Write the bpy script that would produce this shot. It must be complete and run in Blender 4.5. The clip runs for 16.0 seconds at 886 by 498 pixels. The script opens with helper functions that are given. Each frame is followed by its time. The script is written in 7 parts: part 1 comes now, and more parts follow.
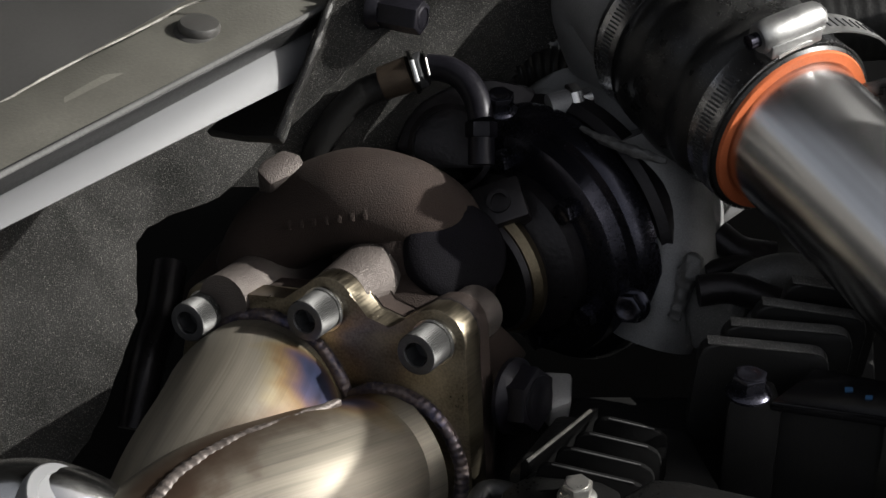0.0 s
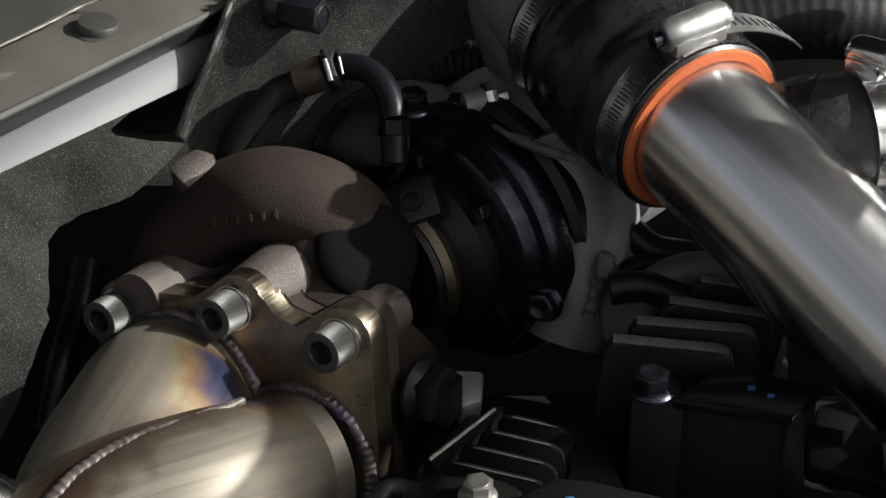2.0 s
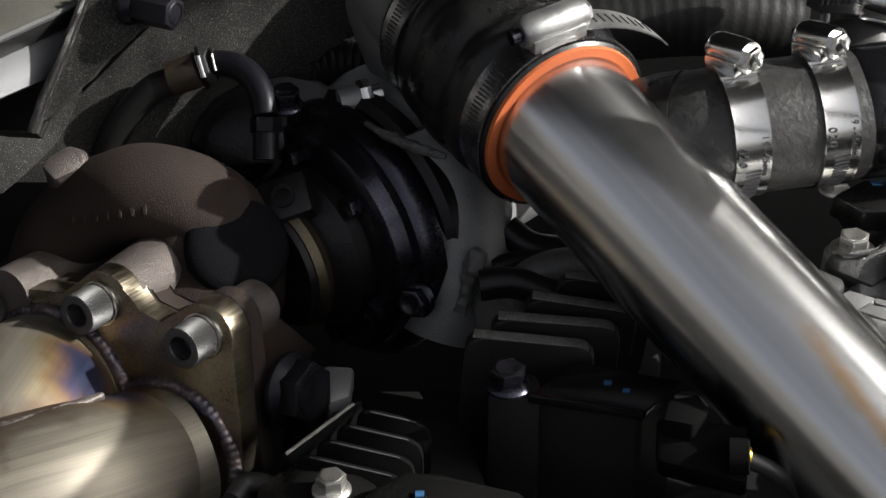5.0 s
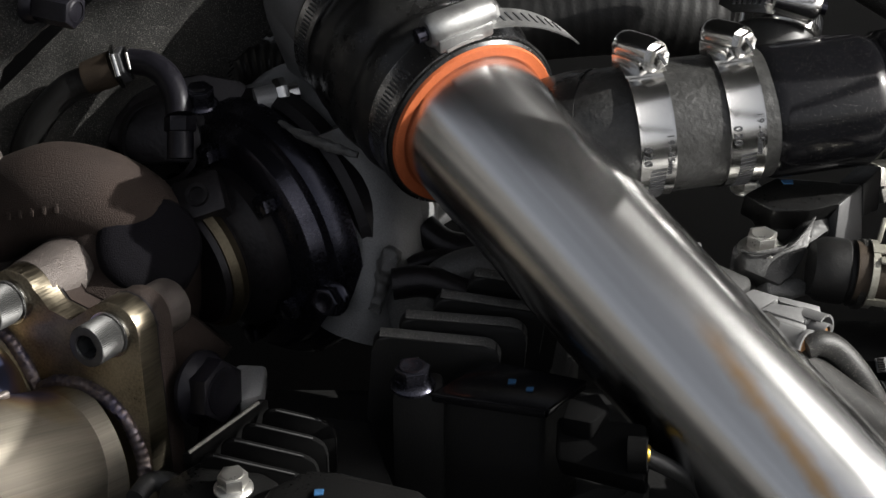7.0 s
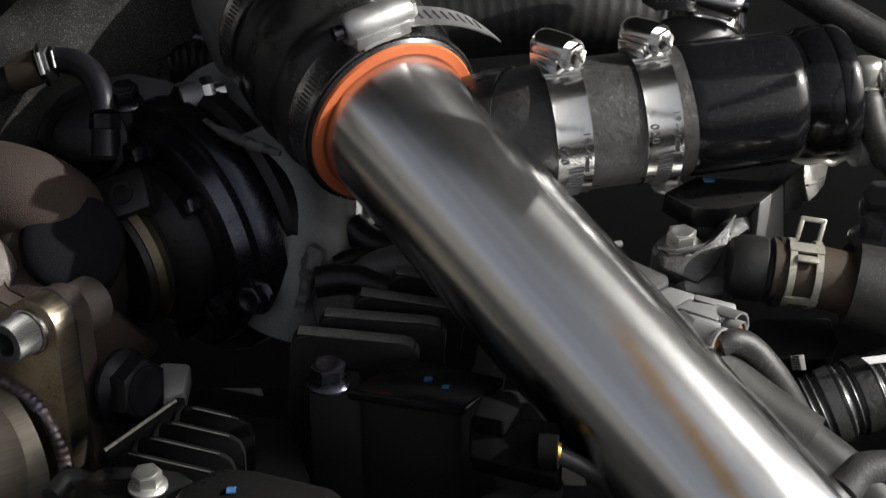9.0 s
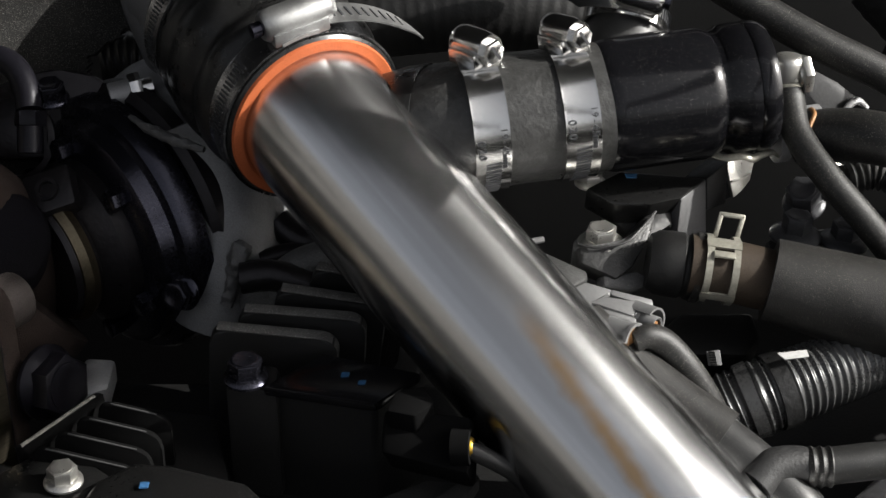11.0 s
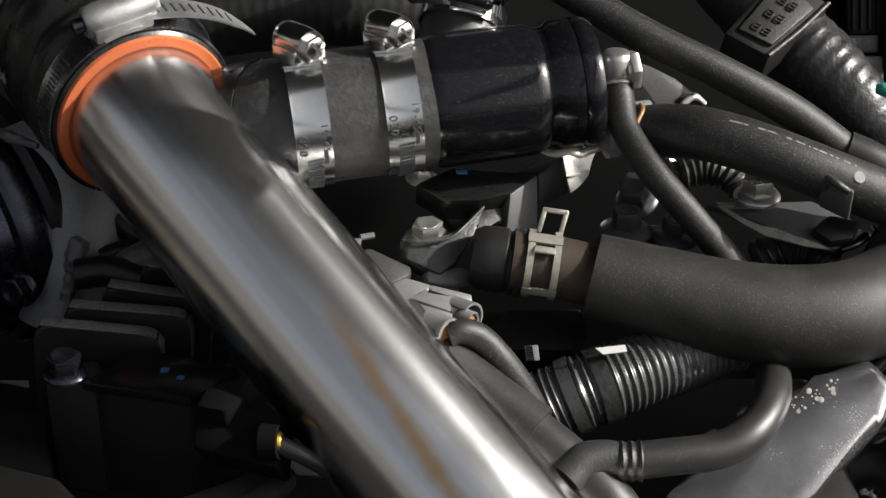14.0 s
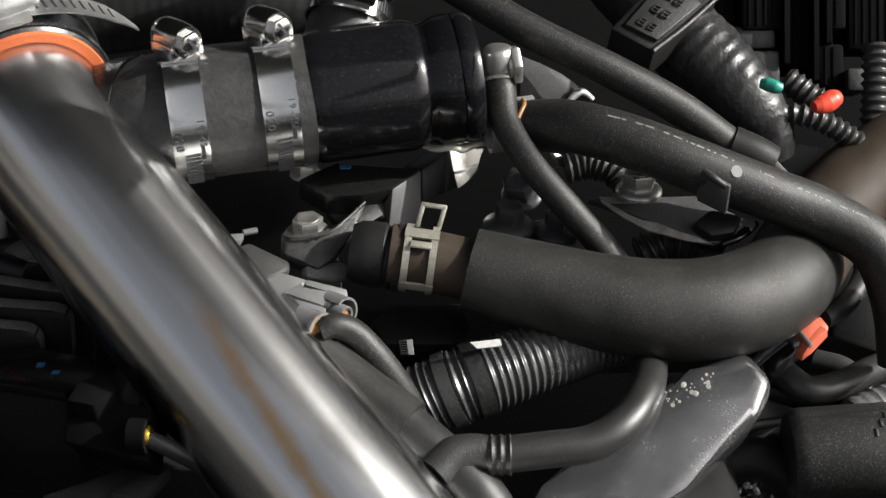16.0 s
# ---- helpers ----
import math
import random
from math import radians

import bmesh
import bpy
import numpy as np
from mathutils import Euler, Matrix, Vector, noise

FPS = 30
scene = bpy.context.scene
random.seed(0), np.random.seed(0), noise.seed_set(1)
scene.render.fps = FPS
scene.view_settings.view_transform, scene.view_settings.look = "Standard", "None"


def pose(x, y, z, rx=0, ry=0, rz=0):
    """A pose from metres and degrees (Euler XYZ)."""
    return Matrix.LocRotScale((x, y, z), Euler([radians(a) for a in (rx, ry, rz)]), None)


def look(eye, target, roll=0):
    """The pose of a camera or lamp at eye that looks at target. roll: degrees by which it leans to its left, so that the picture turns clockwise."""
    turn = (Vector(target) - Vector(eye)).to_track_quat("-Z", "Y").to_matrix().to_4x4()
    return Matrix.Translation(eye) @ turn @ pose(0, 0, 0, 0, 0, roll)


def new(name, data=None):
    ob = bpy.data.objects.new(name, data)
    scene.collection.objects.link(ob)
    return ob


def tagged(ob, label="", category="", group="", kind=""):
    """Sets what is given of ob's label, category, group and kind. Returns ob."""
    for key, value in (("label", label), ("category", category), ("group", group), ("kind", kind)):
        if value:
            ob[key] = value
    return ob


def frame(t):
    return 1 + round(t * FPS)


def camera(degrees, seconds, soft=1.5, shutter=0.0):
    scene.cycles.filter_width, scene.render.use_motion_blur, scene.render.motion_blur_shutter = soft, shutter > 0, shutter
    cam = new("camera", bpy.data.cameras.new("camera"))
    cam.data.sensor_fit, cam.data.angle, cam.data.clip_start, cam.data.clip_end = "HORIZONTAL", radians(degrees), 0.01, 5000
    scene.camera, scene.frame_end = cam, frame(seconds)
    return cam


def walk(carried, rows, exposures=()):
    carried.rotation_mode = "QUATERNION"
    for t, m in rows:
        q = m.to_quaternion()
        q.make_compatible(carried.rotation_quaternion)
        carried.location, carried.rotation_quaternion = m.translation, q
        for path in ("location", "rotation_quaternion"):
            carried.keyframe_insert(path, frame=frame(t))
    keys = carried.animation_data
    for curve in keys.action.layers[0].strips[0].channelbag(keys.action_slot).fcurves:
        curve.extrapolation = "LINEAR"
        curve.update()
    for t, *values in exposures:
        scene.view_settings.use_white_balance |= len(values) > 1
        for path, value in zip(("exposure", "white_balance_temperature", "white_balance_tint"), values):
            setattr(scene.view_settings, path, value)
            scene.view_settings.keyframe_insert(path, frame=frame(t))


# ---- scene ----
# camera: a slider moving along the engine bay
cam = camera(28.0, 16.0)
METRES, EYE, TILT, LEAN, TURN = 0.27, 1.27, -32.0, 0.0, 0.0
ROWS = [
    (0.0, 0.0, 0.0000, 0.0, 0.000, 0.000, -0.0),
    (0.5, 0.0283, -0.0007, -0.0005, -0.037, 0.012, 0.0),
    (1.0, 0.059, -0.0012, 0.0005, -0.029, -0.041, -0.02),
    (1.5, 0.0897, -0.0032, -0.001, -0.078, -0.033, -0.01),
    (2.0, 0.1171, -0.0032, 0.0003, -0.078, -0.050, 0.0),
    (2.5, 0.1408, -0.0056, -0.0024, -0.120, 0.008, 0.02),
    (3.0, 0.1723, -0.0048, -0.0018, -0.095, -0.004, 0.01),
    (3.5, 0.2025, -0.0073, -0.0029, -0.128, -0.000, 0.01),
    (6.0, 0.3518, -0.0141, -0.0083, -0.103, 0.004, 0.03),
    (6.5, 0.3801, -0.0136, -0.0078, -0.124, -0.033, 0.02),
    (7.0, 0.4134, -0.0148, -0.0081, -0.111, -0.025, 0.02),
    (7.5, 0.4418, -0.0155, -0.0064, -0.120, -0.070, 0.06),
    (8.0, 0.4637, -0.0162, -0.0086, -0.140, -0.037, 0.04),
    (8.5, 0.4907, -0.0182, -0.008, -0.140, -0.070, 0.06),
    (9.0, 0.5165, -0.0175, -0.0093, -0.157, -0.062, 0.05),
    (11.5, 0.6563, -0.0230, -0.0149, -0.182, -0.078, 0.07),
    (12.0, 0.6969, -0.0233, -0.0151, -0.198, -0.087, 0.06),
    (12.5, 0.7304, -0.0255, -0.0165, -0.219, -0.062, 0.06),
    (13.0, 0.7642, -0.0259, -0.0157, -0.223, -0.103, 0.1),
    (13.5, 0.7963, -0.0276, -0.0184, -0.260, -0.074, 0.06),
    (14.0, 0.8441, -0.0288, -0.0198, -0.256, -0.087, 0.13),
    (14.5, 0.8829, -0.0313, -0.0223, -0.281, -0.074, 0.13),
    (15.0, 0.926, -0.0327, -0.024, -0.281, -0.099, 0.15),
    (15.5, 0.9638, -0.0347, -0.0266, -0.309, -0.087, 0.14),
    (16.0, 0.9987, -0.0364, -0.0252, -0.330, -0.132, 0.22),
]
walk(cam, [(t, pose(0, 0, EYE, TILT, LEAN, TURN) @ pose(METRES * x, METRES * y, METRES * z, 90 + pitch, roll, yaw)) for t, x, y, z, yaw, pitch, roll in ROWS])

# ---- light ----
SUN_DIR = Vector((0.846, -0.059, 0.530)).normalized()
world = bpy.data.worlds.new("sky")
scene.world = world
world.use_nodes = True
wn = world.node_tree.nodes
sky = wn.new("ShaderNodeTexSky")
sky.sky_type, sky.sun_disc = "NISHITA", False
sky.air_density, sky.dust_density, sky.ozone_density = 0.6, 6.0, 0.3
sky.sun_elevation = math.asin(SUN_DIR.z)
sky.sun_rotation = math.atan2(SUN_DIR.x, SUN_DIR.y)
wn["Background"].inputs["Strength"].default_value = 0.118
haze = wn.new("ShaderNodeHueSaturation")
haze.inputs["Saturation"].default_value = 0.28
world.node_tree.links.new(sky.outputs[0], haze.inputs["Color"])
world.node_tree.links.new(haze.outputs[0], wn["Background"].inputs["Color"])
sun_data = bpy.data.lights.new("sun", "SUN")
sun_data.energy, sun_data.angle, sun_data.color = 5.0, radians(0.55), (0.98, 0.96, 0.91)
sun = new("sun", sun_data)
sun.matrix_world = look(SUN_DIR * 5, (0, 0, 0))
scene.view_settings.exposure = 0.64


# ---- materials ----
def mat(name, base, rough=0.5, metal=0.0, vary=0.25, blotch=18.0, grain=900.0, bump=0.15, dust=0.0, dust_scale=2600.0,
        scratch=None, spec=0.5, coat=0.0, speck_col=(0.42, 0.41, 0.38), rough_vary=0.12, second=None, aniso=0.0, aniso_turn=0.0, drawn=None):
    """Procedural surface: blotches and grain in colour and roughness, fine relief, dust specks and brushed scratches; drawn: stretch of both noises along a tube's uv."""
    m = bpy.data.materials.new(name)
    m.use_nodes = True
    nt = m.node_tree
    nd, ln = nt.nodes, nt.links
    b = nd["Principled BSDF"]
    tc = nd.new("ShaderNodeTexCoord")
    n1 = nd.new("ShaderNodeTexNoise")
    n1.inputs["Scale"].default_value, n1.inputs["Detail"].default_value = blotch, 4
    n2 = nd.new("ShaderNodeTexNoise")
    n2.inputs["Scale"].default_value, n2.inputs["Detail"].default_value = grain, 3
    for n in (n1, n2):
        ln.new(tc.outputs["Object"], n.inputs["Vector"])
    if scratch:
        mp = nd.new("ShaderNodeMapping")
        mp.inputs["Rotation"].default_value = scratch[1]
        mp.inputs["Scale"].default_value = scratch[0]
        ln.new(tc.outputs["Object"], mp.inputs["Vector"])
        ln.new(mp.outputs[0], n2.inputs["Vector"])
    if drawn:
        for n, way in ((n1, drawn[0]), (n2, drawn[1])):
            mp = nd.new("ShaderNodeMapping")
            mp.inputs["Scale"].default_value = (1.0, way, 1.0)
            ln.new(tc.outputs["UV"], mp.inputs["Vector"])
            ln.new(mp.outputs[0], n.inputs["Vector"])
    mix1 = nd.new("ShaderNodeMix")
    mix1.data_type = "RGBA"
    lo = [c * (1 - vary) for c in base]
    hi = [min(1, c * (1 + vary)) for c in (second or base)]
    mix1.inputs["A"].default_value, mix1.inputs["B"].default_value = (*lo, 1), (*hi, 1)
    add = nd.new("ShaderNodeMath")
    add.operation = "MULTIPLY_ADD"
    add.inputs[1].default_value = 0.45
    half = nd.new("ShaderNodeMath")
    half.operation = "MULTIPLY"
    half.inputs[1].default_value = 0.55
    ln.new(n1.outputs["Fac"], half.inputs[0])
    ln.new(n2.outputs["Fac"], add.inputs[0])
    ln.new(half.outputs[0], add.inputs[2])
    st = nd.new("ShaderNodeMapRange")
    st.inputs["From Min"].default_value, st.inputs["From Max"].default_value = 0.3, 0.7
    ln.new(add.outputs[0], st.inputs["Value"])
    ln.new(st.outputs[0], mix1.inputs["Factor"])
    col = mix1.outputs["Result"]
    rr = nd.new("ShaderNodeMapRange")
    rr.inputs["To Min"].default_value, rr.inputs["To Max"].default_value = max(0.03, rough - rough_vary), min(1, rough + rough_vary)
    ln.new(st.outputs[0], rr.inputs["Value"])
    rough_out = rr.outputs[0]
    if dust > 0:
        vo = nd.new("ShaderNodeTexVoronoi")
        vo.inputs["Scale"].default_value = dust_scale
        ln.new(tc.outputs["Object"], vo.inputs["Vector"])
        sep = nd.new("ShaderNodeSeparateColor")
        ln.new(vo.outputs["Color"], sep.inputs[0])
        size = nd.new("ShaderNodeMath")
        size.operation = "MULTIPLY_ADD"
        size.inputs[1].default_value, size.inputs[2].default_value = 0.9, 1.8 * min(0.5, dust) - 0.9
        ln.new(sep.outputs[1], size.inputs[0])
        gap = nd.new("ShaderNodeMath")
        gap.operation = "SUBTRACT"
        ln.new(size.outputs[0], gap.inputs[0])
        ln.new(vo.outputs["Distance"], gap.inputs[1])
        cut = nd.new("ShaderNodeMath")
        cut.operation, cut.use_clamp = "MULTIPLY", True
        cut.inputs[1].default_value = 8.0
        ln.new(gap.outputs[0], cut.inputs[0])
        both = nd.new("ShaderNodeMath")
        both.operation = "MULTIPLY"
        pale = nd.new("ShaderNodeMapRange")
        pale.inputs["To Min"].default_value = 0.25
        ln.new(sep.outputs[0], pale.inputs["Value"])
        ln.new(cut.outputs[0], both.inputs[0])
        ln.new(pale.outputs[0], both.inputs[1])
        mixd = nd.new("ShaderNodeMix")
        mixd.data_type = "RGBA"
        mixd.inputs["B"].default_value = (*speck_col, 1)
        ln.new(both.outputs[0], mixd.inputs["Factor"])
        ln.new(col, mixd.inputs["A"])
        col = mixd.outputs["Result"]
    ln.new(col, b.inputs["Base Color"])
    ln.new(rough_out, b.inputs["Roughness"])
    b.inputs["Metallic"].default_value = metal
    b.inputs["Specular IOR Level"].default_value = spec
    b.inputs["Coat Weight"].default_value = coat
    b.inputs["Coat Roughness"].default_value = 0.12
    if aniso:
        tg = nd.new("ShaderNodeTangent")
        tg.direction_type, tg.axis = ("UV_MAP" if drawn else "RADIAL"), "Z"
        b.inputs["Anisotropic"].default_value, b.inputs["Anisotropic Rotation"].default_value = aniso, aniso_turn
        ln.new(tg.outputs[0], b.inputs["Tangent"])
    if bump:
        bp = nd.new("ShaderNodeBump")
        bp.inputs["Strength"].default_value, bp.inputs["Distance"].default_value = bump, 0.0006
        ln.new(n2.outputs["Fac"], bp.inputs["Height"])
        ln.new(bp.outputs[0], b.inputs["Normal"])
    return m


FELT = mat("felt", (0.021, 0.0205, 0.0195), 0.95, vary=0.75, blotch=30, grain=2400, bump=0.6, dust=0.29, dust_scale=3900, speck_col=(0.24, 0.232, 0.212), spec=0.2)
RAIL_TOP = mat("dusty_plastic", (0.074, 0.071, 0.060), 0.75, vary=0.35, blotch=45, grain=900, bump=0.15, dust=0.12, dust_scale=3000, speck_col=(0.22, 0.21, 0.18))
RAIL_PANEL = mat("panel_grey", (0.026, 0.0257, 0.0248), 0.5, vary=0.3, blotch=22, grain=900, bump=0.03, spec=0.3)
RAIL_LIP = mat("lip_rubber", (0.017, 0.017, 0.0172), 0.42, vary=0.15, bump=0.05, spec=0.3)
RAIL_EDGE = mat("lit_lip_edge", (0.085, 0.085, 0.084), 0.8, vary=0.25, blotch=60, grain=900, bump=0.05, spec=0.15)
CLIP_GREY = mat("clip_grey", (0.040, 0.039, 0.037), 0.4, vary=0.2, blotch=80, grain=900, bump=0.08)
PAINT = mat("pale_grey_paint", (0.115, 0.117, 0.122), 0.6, vary=0.05, blotch=12, grain=600, bump=0.0)
CAST_IRON = mat("cast_iron", (0.030, 0.021, 0.0175), 0.8, 0.15, vary=0.45, blotch=40, grain=2100, bump=0.8, spec=0.3)
CAST_NECK = mat("cast_iron_pale", (0.105, 0.090, 0.083), 0.42, 0.5, vary=0.4, blotch=60, grain=1900, bump=0.8)
DARK_STEEL = mat("dark_heat_steel", (0.024, 0.022, 0.024), 0.38, 0.6, vary=0.4, blotch=40, grain=500, bump=0.3)
CLAMP_DARK = mat("dark_band_steel", (0.05, 0.05, 0.065), 0.24, 0.9, vary=0.3, bump=0.05)
FLANGE = mat("gold_flange_steel", (0.27, 0.235, 0.175), 0.36, 1.0, vary=0.5, blotch=60, grain=1100, bump=0.15, scratch=((1.0, 1.0, 0.06), (0.3, 0.6, 0)))
ALU_CAST = mat("cast_aluminium", (0.33, 0.33, 0.333), 0.48, 0.45, vary=0.25, blotch=30, grain=1800, bump=0.4)
ALU_DULL = mat("dull_alloy_sheet", (0.055, 0.055, 0.056), 0.5, 0.2, vary=0.25, blotch=60, grain=900, bump=0.08, spec=0.3)
ALU_GREY = mat("grey_cast_aluminium", (0.21, 0.21, 0.214), 0.5, 0.4, vary=0.35, blotch=45, grain=1800, bump=0.45)
BOLT_STEEL = mat("socket_bolt_steel", (0.090, 0.090, 0.089), 0.52, 0.8, vary=0.3, bump=0.12)
BOLT_BLACK = mat("black_bolt", (0.055, 0.056, 0.060), 0.40, 0.3, vary=0.3, bump=0.15, dust=0.08)
ZINC = mat("zinc_bolt", (0.56, 0.55, 0.52), 0.34, 0.9, vary=0.1, blotch=150, grain=1500, bump=0.05)
POLISHED = mat("polished_pipe", (0.66, 0.66, 0.657), 0.25, 1.0, vary=0.10, blotch=60, grain=420, bump=0.0, drawn=(0.03, 0.015), rough_vary=0.02, aniso=0.62, aniso_turn=0.25, dust=0.05, dust_scale=2200, speck_col=(0.76, 0.75, 0.72))
STEEL_BAND = mat("band_stainless", (0.42, 0.42, 0.43), 0.26, 1.0, vary=0.08, bump=0.02, rough_vary=0.04)
SATIN = mat("satin_stainless", (0.36, 0.36, 0.357), 0.44, 0.85, vary=0.2, blotch=120, grain=900, bump=0.04)
CHROME = mat("bright_stainless", (0.70, 0.695, 0.68), 0.20, 1.0, vary=0.05, bump=0.02, rough_vary=0.04, aniso=0.35, aniso_turn=0.25)
SILICONE = mat("black_silicone", (0.012, 0.012, 0.012), 0.32, vary=0.35, blotch=60, grain=300, bump=0.12, dust=0.20, dust_scale=3800, spec=0.4)
ORANGE = mat("orange_liner", (0.50, 0.125, 0.045), 0.6, vary=0.25, grain=2200, bump=0.6, spec=0.2)
RUBBER = mat("rubber", (0.0105, 0.0103, 0.0100), 0.5, vary=0.45, grain=2300, bump=0.22, dust=0.26, dust_scale=4000, speck_col=(0.31, 0.295, 0.26), spec=0.38)
RUBBER_PALE = mat("worn_rubber", (0.015, 0.015, 0.0147), 0.46, vary=0.4, blotch=60, grain=1700, bump=0.12, dust=0.20, dust_scale=4000, speck_col=(0.25, 0.24, 0.22))
BREATHER = mat("lumpy_rubber", (0.036, 0.036, 0.035), 0.36, vary=0.40, blotch=90, grain=420, bump=0.7, dust=0.14, dust_scale=3800)
CONDUIT = mat("conduit_plastic", (0.045, 0.045, 0.045), 0.30, vary=0.35, blotch=80, grain=1200, bump=0.08, dust=0.10, dust_scale=2900, spec=0.55)
FOAM = mat("foam_sleeve", (0.0120, 0.0116, 0.0109), 0.54, vary=0.5, blotch=60, grain=2600, bump=0.28, dust=0.24, dust_scale=4000, speck_col=(0.24, 0.22, 0.18), spec=0.4)
GLOSS_BLACK = mat("gloss_black_plastic", (0.005, 0.005, 0.006), 0.15, vary=0.3, grain=500, bump=0.01, dust=0.17, dust_scale=3800, spec=0.35, rough_vary=0.05, speck_col=(0.38, 0.36, 0.33))
PLASTIC = mat("black_plastic", (0.022, 0.022, 0.022), 0.5, vary=0.3, grain=1200, bump=0.3, dust=0.12, dust_scale=2600)
PLASTIC_DARK = mat("deep_black_plastic", (0.010, 0.0099, 0.0098), 0.5, spec=0.3, vary=0.3, grain=800, bump=0.2)
FUSE = mat("fuse_box_plastic", (0.0045, 0.0045, 0.0046), 0.85, vary=0.3, grain=900, bump=0.1, spec=0.05)
BLUED = mat("blued_black_steel", (0.010, 0.0095, 0.013), 0.38, 0.3, vary=0.4, blotch=60, grain=700, bump=0.15, spec=0.3)
PLASTIC_GREY = mat("grey_plastic", (0.115, 0.115, 0.115), 0.5, vary=0.12, grain=700, bump=0.15)
LID = mat("dusty_gloss_plastic", (0.006, 0.006, 0.006), 0.34, vary=0.3, grain=900, bump=0.12, dust=0.20, dust_scale=3900, spec=0.3, speck_col=(0.12, 0.115, 0.105))
PLASTIC_WORN = mat("dusty_black_plastic", (0.028, 0.028, 0.0275), 0.5, vary=0.4, blotch=60, grain=900, bump=0.4, dust=0.15, dust_scale=3000)
TAPE = mat("black_tape", (0.015, 0.015, 0.015), 0.36, vary=0.5, blotch=70, grain=500, bump=0.5, dust=0.16, dust_scale=3800, rough_vary=0.14, spec=0.35, speck_col=(0.25, 0.24, 0.22))
CORR = mat("corrugated_plastic", (0.030, 0.0295, 0.0285), 0.36, vary=0.3, bump=0.1, dust=0.12, dust_scale=3600, spec=0.45)
RIB_BLACK = mat("rib_black_plastic", (0.012, 0.012, 0.012), 0.5, vary=0.3, grain=1200, bump=0.2, dust=0.10, dust_scale=3800, spec=0.35, speck_col=(0.2, 0.19, 0.17))
DUSTY_LIT_TOP = mat("dusty_sunlit_plastic", (0.105, 0.103, 0.098), 0.65, vary=0.5, blotch=160, grain=1800, bump=0.3, dust=0.3, dust_scale=2900)
WORN_LIT_EDGE = mat("worn_lit_edge_plastic", (0.17, 0.162, 0.145), 0.55, vary=0.5, blotch=200, grain=1500, bump=0.3)
GREY_CAST = mat("dusty_grey_casting", (0.10, 0.10, 0.10), 0.55, 0.2, vary=0.35, blotch=70, grain=1200, bump=0.4, dust=0.2, dust_scale=2600)
METAL_TRAY = mat("worn_black_gloss_metal", (0.105, 0.105, 0.108), 0.24, 0.7, vary=0.6, blotch=55, grain=1800, bump=0.03, dust=0.16, dust_scale=3400, speck_col=(0.30, 0.295, 0.285), rough_vary=0.06, coat=0.8)
BRASS = mat("brass", (0.8, 0.5, 0.08), 0.3, 1.0, bump=0.1)
WHITE_MARK = mat("white_mark", (0.40, 0.40, 0.39), 0.7, bump=0.1)
PRINT = mat("faded_print", (0.17, 0.17, 0.165), 0.7, bump=0.1)
BLUE_MARK = mat("blue_paint_mark", (0.022, 0.085, 0.19), 0.6, vary=0.5, blotch=300, bump=0.1)
RED = mat("red_plastic", (0.62, 0.06, 0.03), 0.4, vary=0.15, bump=0.1)
RED_CLIP = mat("orange_red_plastic", (0.46, 0.095, 0.05), 0.4, vary=0.15, bump=0.1)
GREEN = mat("green_plastic", (0.02, 0.22, 0.16), 0.4, vary=0.15, bump=0.1)
RUSTY_RUBBER = mat("rusty_rubber", (0.030, 0.022, 0.0155), 0.62, vary=0.5, blotch=90, grain=1500, bump=0.15, dust=0.16, dust_scale=3900, spec=0.22, speck_col=(0.2, 0.17, 0.13))
SPRING = mat("spring_clamp_steel", (0.30, 0.29, 0.245), 0.38, 0.5, vary=0.3, blotch=90, bump=0.2)
COPPER_WIRE = mat("tan_clip", (0.26, 0.13, 0.05), 0.5, 0.2, bump=0.1)
BLACK_BAY = mat("bay_paint", (0.011, 0.011, 0.011), 0.7, vary=0.4, blotch=10, bump=0.1, spec=0.12)
WELD = mat("weld_bead", (0.060, 0.045, 0.036), 0.5, 0.35, vary=0.5, blotch=240, grain=700, bump=0.4, second=(0.11, 0.095, 0.088))
WELD_BLUE = mat("blue_heat_weld", (0.035, 0.055, 0.17), 0.4, 0.8, vary=0.5, blotch=90, grain=500, bump=0.4, second=(0.17, 0.135, 0.115))


